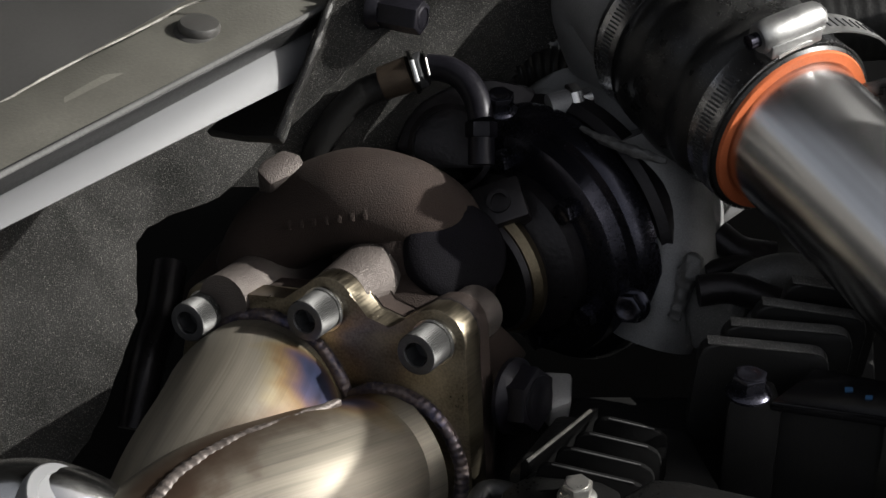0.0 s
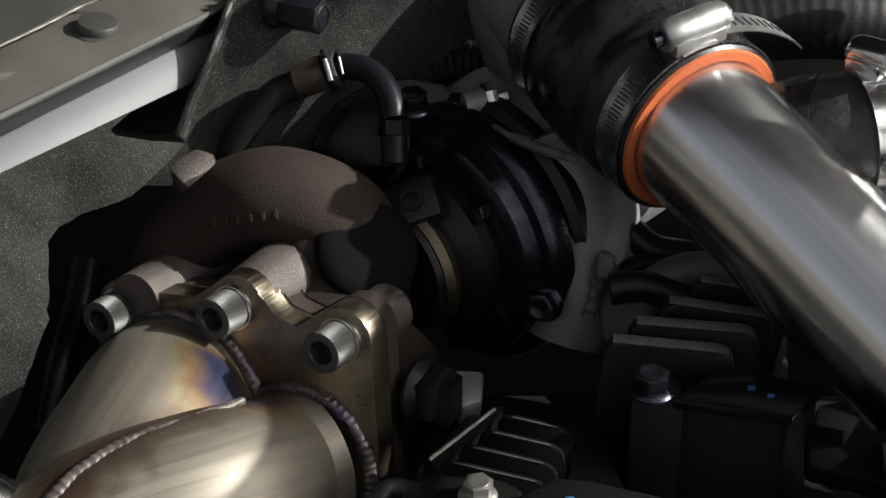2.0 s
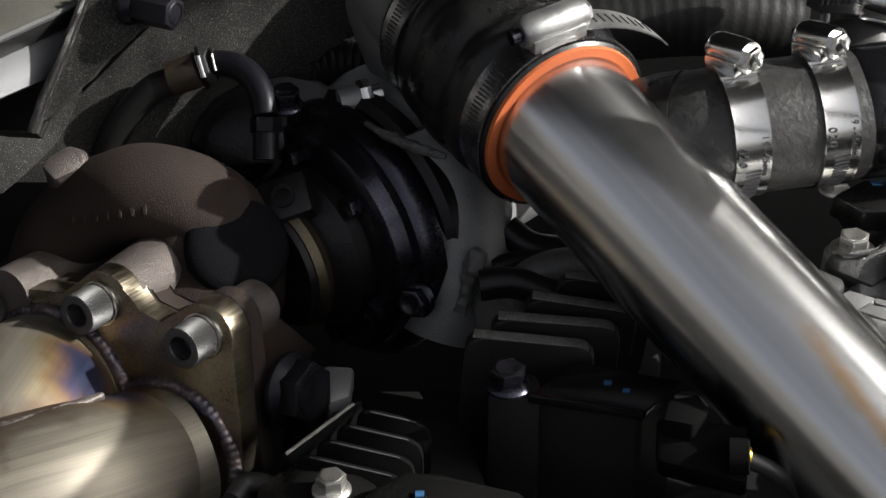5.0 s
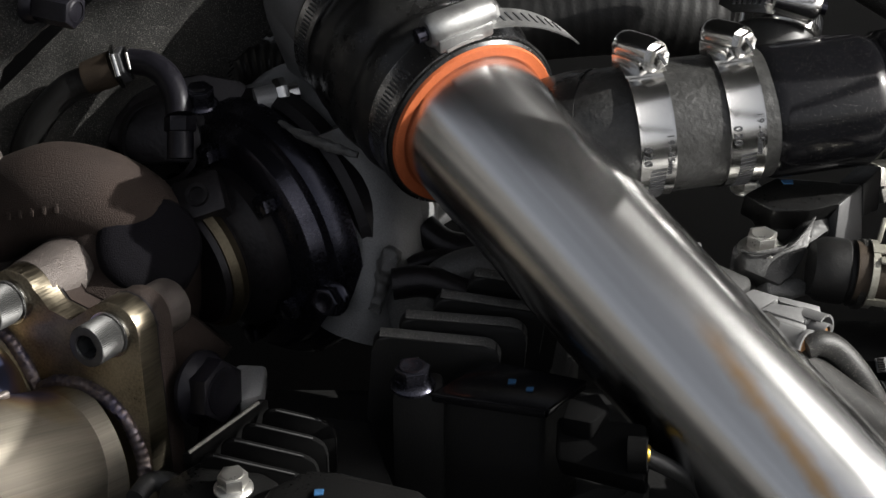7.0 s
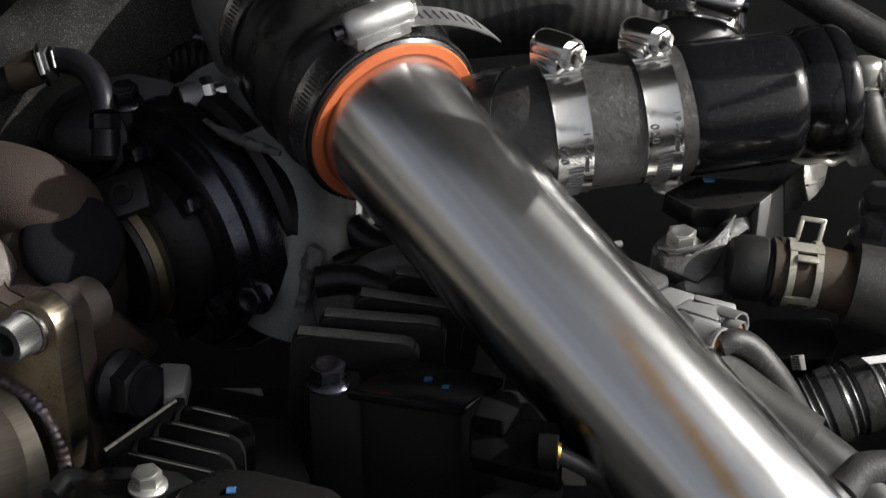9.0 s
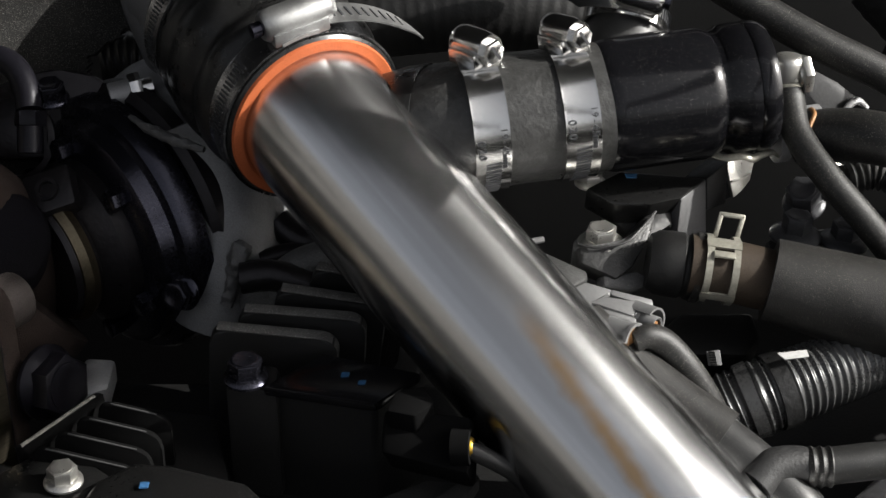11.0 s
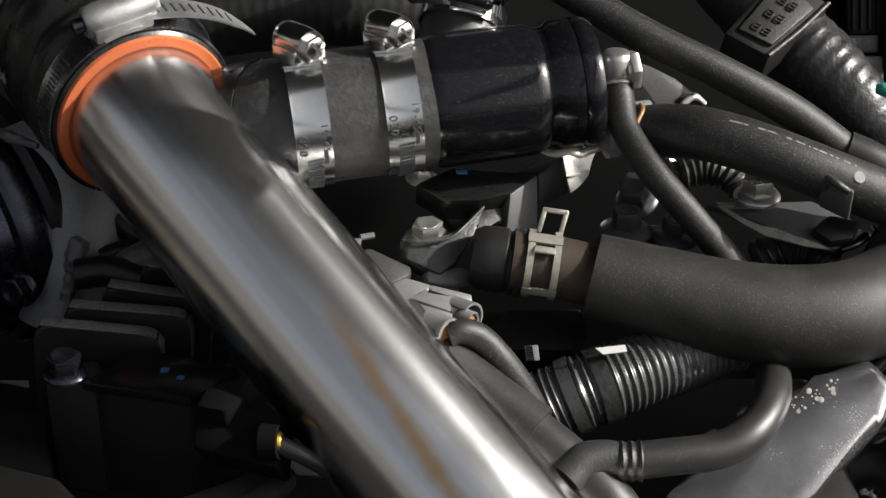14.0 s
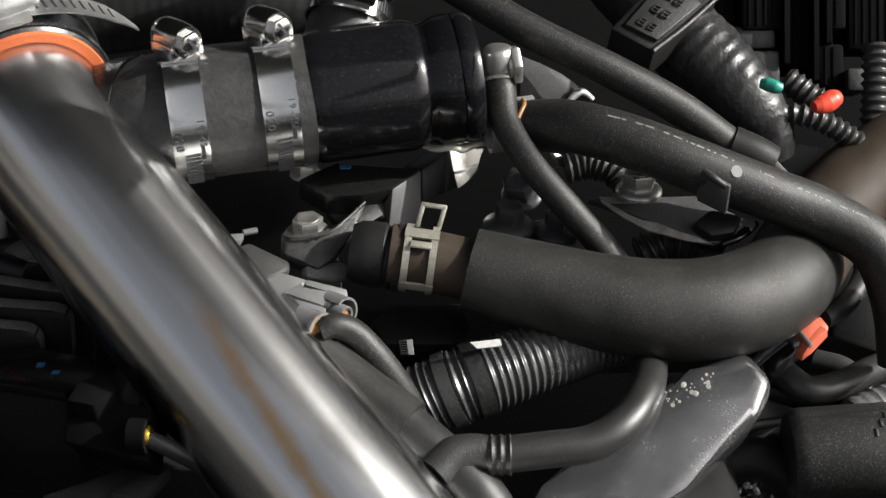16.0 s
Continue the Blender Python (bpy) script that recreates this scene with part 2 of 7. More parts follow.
def tinted_steel(name, centre, radius):
    """Stainless tube with straw and blue heat tint round a weld, and fine drawn lines."""
    m = mat(name, (0.215, 0.195, 0.160), 0.58, 0.8, vary=0.34, blotch=260, grain=1200, bump=0.05, drawn=(0.05, 0.03), dust=0.03, rough_vary=0.07)
    nd, ln = m.node_tree.nodes, m.node_tree.links
    b = nd["Principled BSDF"]
    src = b.inputs["Base Color"].links[0].from_socket
    geo = nd.new("ShaderNodeNewGeometry")
    dist = nd.new("ShaderNodeVectorMath")
    dist.operation = "DISTANCE"
    dist.inputs[1].default_value = centre
    ln.new(geo.outputs["Position"], dist.inputs[0])
    nz = nd.new("ShaderNodeTexNoise")
    nz.inputs["Scale"].default_value = 60
    ln.new(geo.outputs["Position"], nz.inputs["Vector"])
    wob = nd.new("ShaderNodeMath")
    wob.operation = "MULTIPLY_ADD"
    wob.inputs[1].default_value = 0.02
    ln.new(nz.outputs["Fac"], wob.inputs[0])
    ln.new(dist.outputs["Value"], wob.inputs[2])
    rng = nd.new("ShaderNodeMapRange")
    rng.inputs["From Min"].default_value, rng.inputs["From Max"].default_value = radius * 0.3, radius
    ln.new(wob.outputs[0], rng.inputs["Value"])
    ramp = nd.new("ShaderNodeValToRGB")
    el = ramp.color_ramp.elements
    el[0].position, el[0].color = 0.0, (0.10, 0.16, 0.42, 1)
    el[1].position, el[1].color = 1.0, (1, 1, 1, 1)
    for p, c in ((0.25, (0.16, 0.20, 0.50, 1)), (0.42, (0.42, 0.30, 0.42, 1)), (0.6, (0.78, 0.58, 0.36, 1)), (0.8, (1.0, 0.93, 0.76, 1))):
        e = el.new(p)
        e.color = c
    ln.new(rng.outputs[0], ramp.inputs["Fac"])
    mul = nd.new("ShaderNodeMix")
    mul.data_type, mul.blend_type = "RGBA", "MULTIPLY"
    mul.inputs["Factor"].default_value = 1.0
    ln.new(src, mul.inputs["A"])
    ln.new(ramp.outputs["Color"], mul.inputs["B"])
    ln.new(mul.outputs["Result"], b.inputs["Base Color"])
    return m


def stain(m, a, b, half_width, colour, fade=0.05):
    """Lays a tan stain along the line a-b, in world coordinates, over the base colour of m."""
    nd, ln = m.node_tree.nodes, m.node_tree.links
    bs = nd["Principled BSDF"]
    src = bs.inputs["Base Color"].links[0].from_socket
    a, b = Vector(a), Vector(b)
    d = (b - a).normalized()
    geo = nd.new("ShaderNodeNewGeometry")
    sub, crs, lng, dot = (nd.new("ShaderNodeVectorMath") for _ in range(4))
    sub.operation, crs.operation, lng.operation, dot.operation = "SUBTRACT", "CROSS_PRODUCT", "LENGTH", "DOT_PRODUCT"
    sub.inputs[1].default_value, crs.inputs[1].default_value, dot.inputs[1].default_value = a, d, d
    ln.new(geo.outputs["Position"], sub.inputs[0])
    ln.new(sub.outputs[0], crs.inputs[0])
    ln.new(crs.outputs[0], lng.inputs[0])
    ln.new(sub.outputs[0], dot.inputs[0])
    edge = nd.new("ShaderNodeTexNoise")
    edge.inputs["Scale"].default_value, edge.inputs["Detail"].default_value = 90, 4
    ln.new(geo.outputs["Position"], edge.inputs["Vector"])
    ragged = nd.new("ShaderNodeMath")
    ragged.operation, ragged.inputs[1].default_value = "MULTIPLY_ADD", half_width * 1.3
    ln.new(edge.outputs["Fac"], ragged.inputs[0])
    ln.new(lng.outputs["Value"], ragged.inputs[2])
    across, along, fac = nd.new("ShaderNodeMapRange"), nd.new("ShaderNodeMapRange"), nd.new("ShaderNodeMath")
    across.inputs["From Min"].default_value, across.inputs["From Max"].default_value = half_width * 1.65, half_width * 0.75
    along.inputs["From Min"].default_value, along.inputs["From Max"].default_value = 0.0, fade
    ln.new(ragged.outputs[0], across.inputs["Value"])
    ln.new(dot.outputs["Value"], along.inputs["Value"])
    fac.operation = "MULTIPLY"
    ln.new(across.outputs[0], fac.inputs[0])
    ln.new(along.outputs[0], fac.inputs[1])
    mx = nd.new("ShaderNodeMix")
    mx.data_type = "RGBA"
    mx.inputs["B"].default_value = (*colour, 1)
    ln.new(fac.outputs[0], mx.inputs["Factor"])
    ln.new(src, mx.inputs["A"])
    ln.new(mx.outputs["Result"], bs.inputs["Base Color"])


# ---- building helpers ----
def V(p):
    return Vector(p)


def axis_m(origin, direction, up=(0, 0, 1)):
    """Local z along direction, local y as near to up as it goes."""
    z = V(direction).normalized()
    x = V(up).cross(z)
    if x.length < 1e-5:
        x = Vector((1, 0, 0))
    x.normalize()
    y = z.cross(x)
    m = Matrix((x, y, z)).transposed().to_4x4()
    m.translation = V(origin)
    return m


def thing(name, label, category, m=None, group="", kind=""):
    ob = new(name)
    ob.matrix_world = m if m is not None else Matrix()
    ob.empty_display_size = 0.01
    tagged(ob, label, category, group, kind)
    return ob





def part(name, bm, material, parent, label="", at_world=True, sharp=38):
    """Links a bmesh as one mesh object under a thing or a part; at_world: its vertices are in world coordinates."""
    bmesh.ops.recalc_face_normals(bm, faces=bm.faces)
    root = parent
    while root.parent:
        root = root.parent
    if at_world:
        bm.transform(root.matrix_basis.inverted())
    me = bpy.data.meshes.new(name)
    bm.to_mesh(me)
    bm.free()
    me.polygons.foreach_set("use_smooth", [True] * len(me.polygons))
    me.set_sharp_from_angle(angle=radians(sharp))
    me.materials.append(material)
    ob = new(name, me)
    ob.parent = parent
    if label:
        ob["label"] = label
    return ob


def single(name, bm, material, label, category, group="", kind="", sharp=38, home=None):
    """A thing of one mesh."""
    bmesh.ops.recalc_face_normals(bm, faces=bm.faces)
    if home is None:
        home = sum((v.co for v in bm.verts), Vector()) / max(1, len(bm.verts))
        home.z = min(v.co.z for v in bm.verts)
    bm.transform(Matrix.Translation(-V(home)))
    me = bpy.data.meshes.new(name)
    bm.to_mesh(me)
    bm.free()
    me.polygons.foreach_set("use_smooth", [True] * len(me.polygons))
    me.set_sharp_from_angle(angle=radians(sharp))
    me.materials.append(material)
    ob = new(name, me)
    ob.location = V(home)
    return tagged(ob, label, category, group, kind)


def spline(pts, per=10):
    """Catmull-Rom points through pts, with the share of the way for each."""
    p = [V(q) for q in pts]
    if len(p) == 2:
        return [p[0].lerp(p[1], i / per) for i in range(per + 1)], [i / per for i in range(per + 1)]
    p = [2 * p[0] - p[1]] + p + [2 * p[-1] - p[-2]]
    out, where = [], []
    n = len(p) - 3
    for i in range(n):
        a, b, c, d = p[i:i + 4]
        for k in range(per + (i == n - 1)):
            t = k / per
            out.append(0.5 * ((2 * b) + (c - a) * t + (2 * a - 5 * b + 4 * c - d) * t * t + (3 * b - a - 3 * c + d) * t ** 3))
            where.append((i + t) / n)
    return out, where


def tube(bm, pts, r, seg=20, per=10, ridge=None, cap=True, flat=1.0, step=None, wob=0.0, wob_scale=60):
    """Sweeps a round section along pts. r: a radius or one for each point; ridge(s): factor by the way gone, in metres."""
    line, where = spline(pts, per)
    if step:
        total = sum((line[i + 1] - line[i]).length for i in range(len(line) - 1))
        want = max(4, int(total / step))
        acc = [0.0]
        for i in range(len(line) - 1):
            acc.append(acc[-1] + (line[i + 1] - line[i]).length)
        nl, nw, j = [], [], 0
        for k in range(want + 1):
            s = total * k / want
            while j < len(acc) - 2 and acc[j + 1] < s:
                j += 1
            f = (s - acc[j]) / max(1e-9, acc[j + 1] - acc[j])
            nl.append(line[j].lerp(line[j + 1], min(1, f)))
            nw.append(where[j] + (where[j + 1] - where[j]) * min(1, f))
        line, where = nl, nw
    rings, s, ways = [], 0.0, []
    uv = bm.loops.layers.uv.verify()
    tang = (line[1] - line[0]).normalized()
    side = tang.orthogonal().normalized()
    for i, q in enumerate(line):
        t2 = (line[min(i + 1, len(line) - 1)] - line[max(i - 1, 0)]).normalized()
        side = (tang.rotation_difference(t2) @ side).normalized()
        tang = t2
        other = tang.cross(side)
        if i:
            s += (q - line[i - 1]).length
        if isinstance(r, (int, float)):
            rad = r
        else:
            f = where[i] * (len(r) - 1)
            k = min(int(f), len(r) - 2)
            rad = r[k] + (r[k + 1] - r[k]) * (f - k)
        if ridge:
            rad *= ridge(s)
        ring = []
        for j in range(seg):
            a = 2 * math.pi * j / seg
            w = 1 + (wob * noise.noise(q * wob_scale + Vector((math.cos(a), math.sin(a), 0)) * 1.3) if wob else 0)
            ring.append(bm.verts.new(q + (side * math.cos(a) + other * math.sin(a) * flat) * rad * w))
        rings.append(ring)
        ways.append((s, rad))
    girth = 2 * math.pi * max(w[1] for w in ways)
    for i, (a, b) in enumerate(zip(rings, rings[1:])):
        for j in range(seg):
            f = bm.faces.new((a[j], a[(j + 1) % seg], b[(j + 1) % seg], b[j]))
            for lp, (u, w) in zip(f.loops, ((j, i), (j + 1, i), (j + 1, i + 1), (j, i + 1))):
                lp[uv].uv = (girth * u / seg, ways[w][0])
    if cap:
        bm.faces.new(rings[0])
        bm.faces.new(list(reversed(rings[-1])))
    return bm


def lathe(bm, prof, m, seg=48, arc=(0, 360), teeth=None, shut=False):
    """Turns (radius, height) pairs round local z of m. shut: joins last to first. teeth: (count, depth, from, to) indices of knurled rings."""
    full = abs(arc[1] - arc[0]) >= 360
    n = seg if full else seg + 1
    rings = []
    for k, (r, h) in enumerate(prof):
        if r < 1e-7:
            rings.append([bm.verts.new(m @ Vector((0, 0, h)))])
            continue
        ring = []
        for j in range(n):
            a = radians(arc[0] + (arc[1] - arc[0]) * j / seg)
            rr = r - (teeth[0] if teeth and teeth[1] <= k <= teeth[2] and j % 2 else 0)
            ring.append(bm.verts.new(m @ Vector((rr * math.cos(a), rr * math.sin(a), h))))
        rings.append(ring)
    pairs = list(zip(rings, rings[1:])) + ([(rings[-1], rings[0])] if shut else [])
    for a, b in pairs:
        for j in range(seg):
            j2 = (j + 1) % n
            if len(a) == 1 and len(b) == 1:
                continue
            if len(a) == 1:
                bm.faces.new((a[0], b[j], b[j2]))
            elif len(b) == 1:
                bm.faces.new((a[j], a[j2], b[0]))
            else:
                bm.faces.new((a[j], a[j2], b[j2], b[j]))
    if not full and shut:
        bm.faces.new([g[0] for g in rings])
        bm.faces.new([g[-1] for g in reversed(rings)])
    return bm


def box(bm, size, m, bevel=0.0, seg=2):
    r = bmesh.ops.create_cube(bm, size=1.0, matrix=m @ Matrix.Diagonal((*size, 1)))
    if bevel:
        es = list({e for v in r["verts"] for e in v.link_edges})
        bmesh.ops.bevel(bm, geom=es, offset=bevel, segments=seg, affect="EDGES", profile=0.5)
    return bm


def prism(bm, outline, h, m, bevel=0.0, seg=2, base=0.0):
    """Extrudes an outline of local x, y from z = base to base + h."""
    lo = [bm.verts.new(m @ Vector((x, y, base))) for x, y in outline]
    hi = [bm.verts.new(m @ Vector((x, y, base + h))) for x, y in outline]
    n = len(outline)
    fs = [bm.faces.new(list(reversed(lo))), bm.faces.new(hi)]
    for i in range(n):
        fs.append(bm.faces.new((lo[i], lo[(i + 1) % n], hi[(i + 1) % n], hi[i])))
    if bevel:
        es = list({e for f in fs[:2] for e in f.edges})
        bmesh.ops.bevel(bm, geom=es, offset=bevel, segments=seg, affect="EDGES", profile=0.5)
    return bm


def slab(bm, corners, thick, bevel=0.0, seg=2):
    """A plate whose upper, outer face has the given world corners, in turn, thickened inwards."""
    c = [V(q) for q in corners]
    nrm = Vector()
    for i in range(len(c)):
        nrm += (c[i] - c[0]).cross(c[(i + 1) % len(c)] - c[0])
    nrm.normalize()
    if nrm.dot(Vector((0, -0.848, 0.53))) < 0:
        nrm = -nrm
    top = [bm.verts.new(q) for q in c]
    low = [bm.verts.new(q - nrm * thick) for q in c]
    n = len(c)
    fs = [bm.faces.new(top), bm.faces.new(list(reversed(low)))]
    for i in range(n):
        fs.append(bm.faces.new((top[i], low[i], low[(i + 1) % n], top[(i + 1) % n])))
    if bevel:
        es = list({e for f in fs for e in f.edges})
        bmesh.ops.bevel(bm, geom=es, offset=bevel, segments=seg, affect="EDGES", profile=0.5)
    return bm


def hexagon(af, turn=0):
    r = af / math.sqrt(3)
    return [(r * math.cos(radians(60 * i + turn)), r * math.sin(radians(60 * i + turn))) for i in range(6)]


def rounded(pts, r, n=4):
    """Rounds the corners of an outline."""
    out = []
    k = len(pts)
    for i in range(k):
        a, b, c = (Vector(pts[j % k]) for j in (i - 1, i, i + 1))
        d1, d2 = (a - b), (c - b)
        q = min(r, d1.length * 0.45, d2.length * 0.45)
        s, e = b + d1.normalized() * q, b + d2.normalized() * q
        for t in range(n + 1):
            f = t / n
            p = s.lerp(b, f).lerp(b.lerp(e, f), f)
            out.append((p.x, p.y))
    return out


def onto(ob, p, lift=0.0, back=0.05):
    """The point of ob's surface behind p, seen from the viewer's side, and the normal there."""
    inv = world_of(ob).inverted()
    way = Vector((0, 0.848, -0.53))
    o = inv @ (V(p) - way * back)
    hit, place, nrm, _ = ob.ray_cast(o, (inv.to_3x3() @ way).normalized())
    if not hit:
        return V(p), -way
    nrm = (world_of(ob).to_3x3() @ nrm).normalized()
    return world_of(ob) @ place + nrm * lift, nrm


def world_of(ob):
    m = ob.matrix_basis.copy()
    while ob.parent:
        ob = ob.parent
        m = ob.matrix_basis @ m
    return m


def bm_new():
    return bmesh.new()


def writing(text, size, depth=0.0003):
    """Letters of the built-in font as a flat bmesh in local x, y."""
    cu = bpy.data.curves.new("letters", "FONT")
    cu.body, cu.size, cu.extrude, cu.align_x, cu.align_y = text, size, depth, "CENTER", "CENTER"
    ob = bpy.data.objects.new("letters", cu)
    me = bpy.data.meshes.new_from_object(ob)
    bm = bmesh.new()
    bm.from_mesh(me)
    bpy.data.objects.remove(ob)
    bpy.data.curves.remove(cu)
    bpy.data.meshes.remove(me)
    return bm


def hex_bolt(name, label, at, direction, af, height, washer, material, group=""):
    """Flanged hexagon bolt; direction: out of the surface."""
    m = axis_m(at, direction)
    t = thing(name, label, "bolt", m, group)
    bm = bm_new()
    lathe(bm, [(0, 0), (washer, 0), (washer, washer * 0.12), (washer * 0.93, washer * 0.2), (af * 0.52, washer * 0.34), (0, washer * 0.34)], Matrix(), 32)
    part("washer_flange", bm, material, t, at_world=False)
    bm = bm_new()
    prism(bm, hexagon(af, 12), height, Matrix(), bevel=af * 0.05, base=washer * 0.25)
    part("hex_head", bm, material, t, at_world=False)
    bm = bm_new()
    lathe(bm, [(0, 0.0001), (af * 0.27, 0.0001), (af * 0.33, af * 0.035), (af * 0.42, af * 0.03), (af * 0.43, -af * 0.02), (0, -af * 0.02)], Matrix.Translation((0, 0, height + washer * 0.25)), 24)
    part("crown", bm, material, t, at_world=False)
    return t


def cap_bolt(label, at, direction, r, h, group=""):
    """Socket cap bolt with a knurled head; at: the seat of the head."""
    m = axis_m(at, direction)
    t = thing("socket_cap_bolt", label, "bolt", m, group)
    bm = bm_new()
    e = r * 0.1
    lathe(bm, [(r * 0.9, 0), (r, e), (r, h - e), (r * 0.95, h - e * 0.3)], Matrix(), 128, teeth=(r * 0.045, 1, 2))
    part("knurled_head", bm, BOLT_STEEL, t, at_world=False)
    # front ring takes the socket's black, painting the shade on the bolt face
    bm = bm_new()
    lathe(bm, [(r * 0.95, h - e * 0.3), (r * 0.88, h), (r * 0.60, h), (r * 0.56, h - e)], Matrix(), 48)
    hx = hexagon(r * 0.96)
    top = [bm.verts.new((x, y, h - e)) for x, y in hx]
    low = [bm.verts.new((x, y, h * 0.4)) for x, y in hx]
    rim = [bm.verts.new((r * 0.56 * math.cos(radians(60 * i)), r * 0.56 * math.sin(radians(60 * i)), h - e)) for i in range(6)]
    for i in range(6):
        k = (i + 1) % 6
        bm.faces.new((top[i], top[k], low[k], low[i]))
        bm.faces.new((rim[i], rim[k], top[k], top[i]))
    bm.faces.new(low)
    part("shaded_face_socket", bm, BOLT_BLACK, t, "dark hexagon socket and face ring painted dark as if shaded", at_world=False)
    bm = bm_new()
    lathe(bm, [(0, -0.0016), (r * 1.12, -0.0016), (r * 1.12, 0), (0, 0)], Matrix(), 40)
    part("washer", bm, CHROME, t, at_world=False)
    return t


def worm_clamp(label, at, axis, radius, width, house_up, size=0.007, tail=0.0, material=None, group="hose clamps", lettered=False, slots=(200, 300), house_turn=1, cock=0, long=1.35, band_material=None):
    """Worm-drive hose clamp: band, slots, housing, screw. house_up: from the axis to the housing."""
    m = axis_m(at, axis, house_up)
    t = thing("hose_clamp", label, "hose clamp", m, group)
    mt = material or CHROME
    bm = bm_new()
    w = width / 2
    th = 0.0008
    lathe(bm, [(radius, -w), (radius + th, -w + 0.0002), (radius + th * 0.8, -w + 0.0012), (radius + th * 0.8, w - 0.0012), (radius + th, w - 0.0002), (radius, w)], Matrix(), 96, shut=True)
    band = part("band", bm, band_material or mt, t, at_world=False)
    a, proto = slots[0], None
    while a < slots[1]:
        if proto is None:
            bm = bm_new()
            box(bm, (0.0005, 0.0007, width * 0.42), pose(0, 0, 0, 6, 0, 0))
            one = proto = part("slot", bm, BOLT_BLACK, band, at_world=False)
        else:
            one = new("slot", proto.data)
            one.parent = band
        one.matrix_basis = pose(0, 0, 0, 0, 0, a) @ Matrix.Translation((radius + th * 0.85, 0, 0))
        a += 0.092 / radius
    # housing: local y is up, screw runs along local x
    bm = bm_new()
    k0 = pose(0, 0, 0, 0, cock, 0)
    c = k0 @ Matrix.Translation((0, radius + size * 0.95, 0)) @ pose(0, 0, 0, 0, 90 * house_turn, 0)
    L = size * long
    lathe(bm, [(0, -L), (size * 0.78, -L), (size * 0.95, -L + 0.0012), (size, -L * 0.5), (size, L * 0.6), (size * 0.9, L), (size * 0.72, L), (size * 0.7, L * 0.8), (0, L * 0.8)], c @ pose(0, 0, 0, 0, 0, 22.5), 12 if long > 1.8 else 32)
    box(bm, (L * 1.7, size * 0.9, width * 1.02), k0 @ Matrix.Translation((0, radius + size * 0.4, 0)), 0.0008)
    part("housing", bm, mt, t, at_world=False)
    bm = bm_new()
    sw = w * 1.12
    lathe(bm, [(radius + th, -sw), (radius + 0.0022, -sw), (radius + 0.0018, -sw * 0.6), (radius + 0.0018, sw * 0.6), (radius + 0.0022, sw), (radius + th, sw)], Matrix(), 16, arc=(90 - 0.55 * size / radius * 100, 90 + 0.75 * size / radius * 100), shut=True)
    part("saddle", bm, mt, t, "bent steel saddle", at_world=False)
    bm = bm_new()
    prism(bm, hexagon(size * 1.18, 10), size * 0.7, c, bevel=size * 0.1, base=L * 0.85)
    lathe(bm, [(0, L * 0.8), (size * 0.82, L * 0.8), (size * 0.82, L * 0.98), (0, L * 0.98)], c, 28)
    screw = part("screw", bm, mt, t, "slotted hexagon screw", at_world=False)
    bm = bm_new()
    box(bm, (size * 0.16, size * 1.0, size * 0.1), c @ Matrix.Translation((0, 0, L * 0.85 + size * 0.70)) @ pose(0, 0, 0, 0, 0, 35))
    part("slot", bm, BOLT_BLACK, screw, at_world=False)
    bm = bm_new()
    lathe(bm, [(0, -L * 1.35), (size * 0.45, -L * 1.3), (size * 0.45, -L), (0, -L)], c, 20)
    part("screw_tip", bm, CLAMP_DARK, t, at_world=False)
    if lettered:
        for body, sz, z, ang in (("020", 0.0040, -width * 0.31, lettered), ("19-45mm", 0.0034, width * 0.31, lettered)):
            for k, letter in enumerate(body):
                bm = writing(letter, sz)
                for v in bm.verts:
                    an = radians(ang) + (v.co.x + (k - (len(body) - 1) / 2) * sz * 0.62) / radius
                    rr = radius + th + 0.00012 + v.co.z
                    v.co = Vector((rr * math.cos(an), rr * math.sin(an), v.co.y + z))
                part("stamped_letter", bm, BOLT_BLACK, band, "stamped size marking", at_world=False)
    if tail:
        bm = bm_new()
        prev = None
        for i in range(15):
            an = radians(90 - house_turn * (6 + i * 5.0))
            lift = 0.0035 + tail * (i / 14) ** 2
            ring = []
            for zz, rr in ((-w, 0), (w, 0), (w, 0.0006), (-w, 0.0006)):
                ww = 1 - 0.7 * max(0, i - 11) / 3
                ring.append(bm.verts.new(((radius + lift + rr) * math.cos(an), (radius + lift + rr) * math.sin(an), zz * ww)))
            if prev:
                for j in range(4):
                    bm.faces.new((prev[j], prev[(j + 1) % 4], ring[(j + 1) % 4], ring[j]))
            else:
                bm.faces.new(ring)
            prev = ring
        bm.faces.new(list(reversed(prev)))
        strap = part("loose_strap_end", bm, mt, t, "loose end of the band with slots", at_world=False)
        for i in range(1, 12):
            an = radians(90 - house_turn * (6 + i * 5.0))
            bm = bm_new()
            box(bm, (0.0012, 0.0009, width * 0.45), pose(0, 0, 0, 0, 0, 90 - house_turn * (6 + i * 5.0)) @ Matrix.Translation((radius + 0.0035 + tail * (i / 14) ** 2 + 0.0003, 0, 0)))
            part("slot", bm, BOLT_BLACK, strap, at_world=False)
    return t


def corrugation(pitch, depth):
    return lambda s: 1 - depth * (0.5 + 0.5 * math.cos(2 * math.pi * s / pitch)) ** 0.7


# ---- the bay: setting ----
UAX = Vector((0.73, 0.68, 0.03)).normalized()       # turbo shaft
FAX = Vector((0.48, 0.861, -0.16)).normalized()    # into the exhaust flange
WAX = Vector((0.489, -0.861, -0.141)).normalized()  # along the polished pipe
VIEW_UP = Vector((0, 0.53, 0.848))
VIEW_NEAR = Vector((0, -0.848, 0.53))


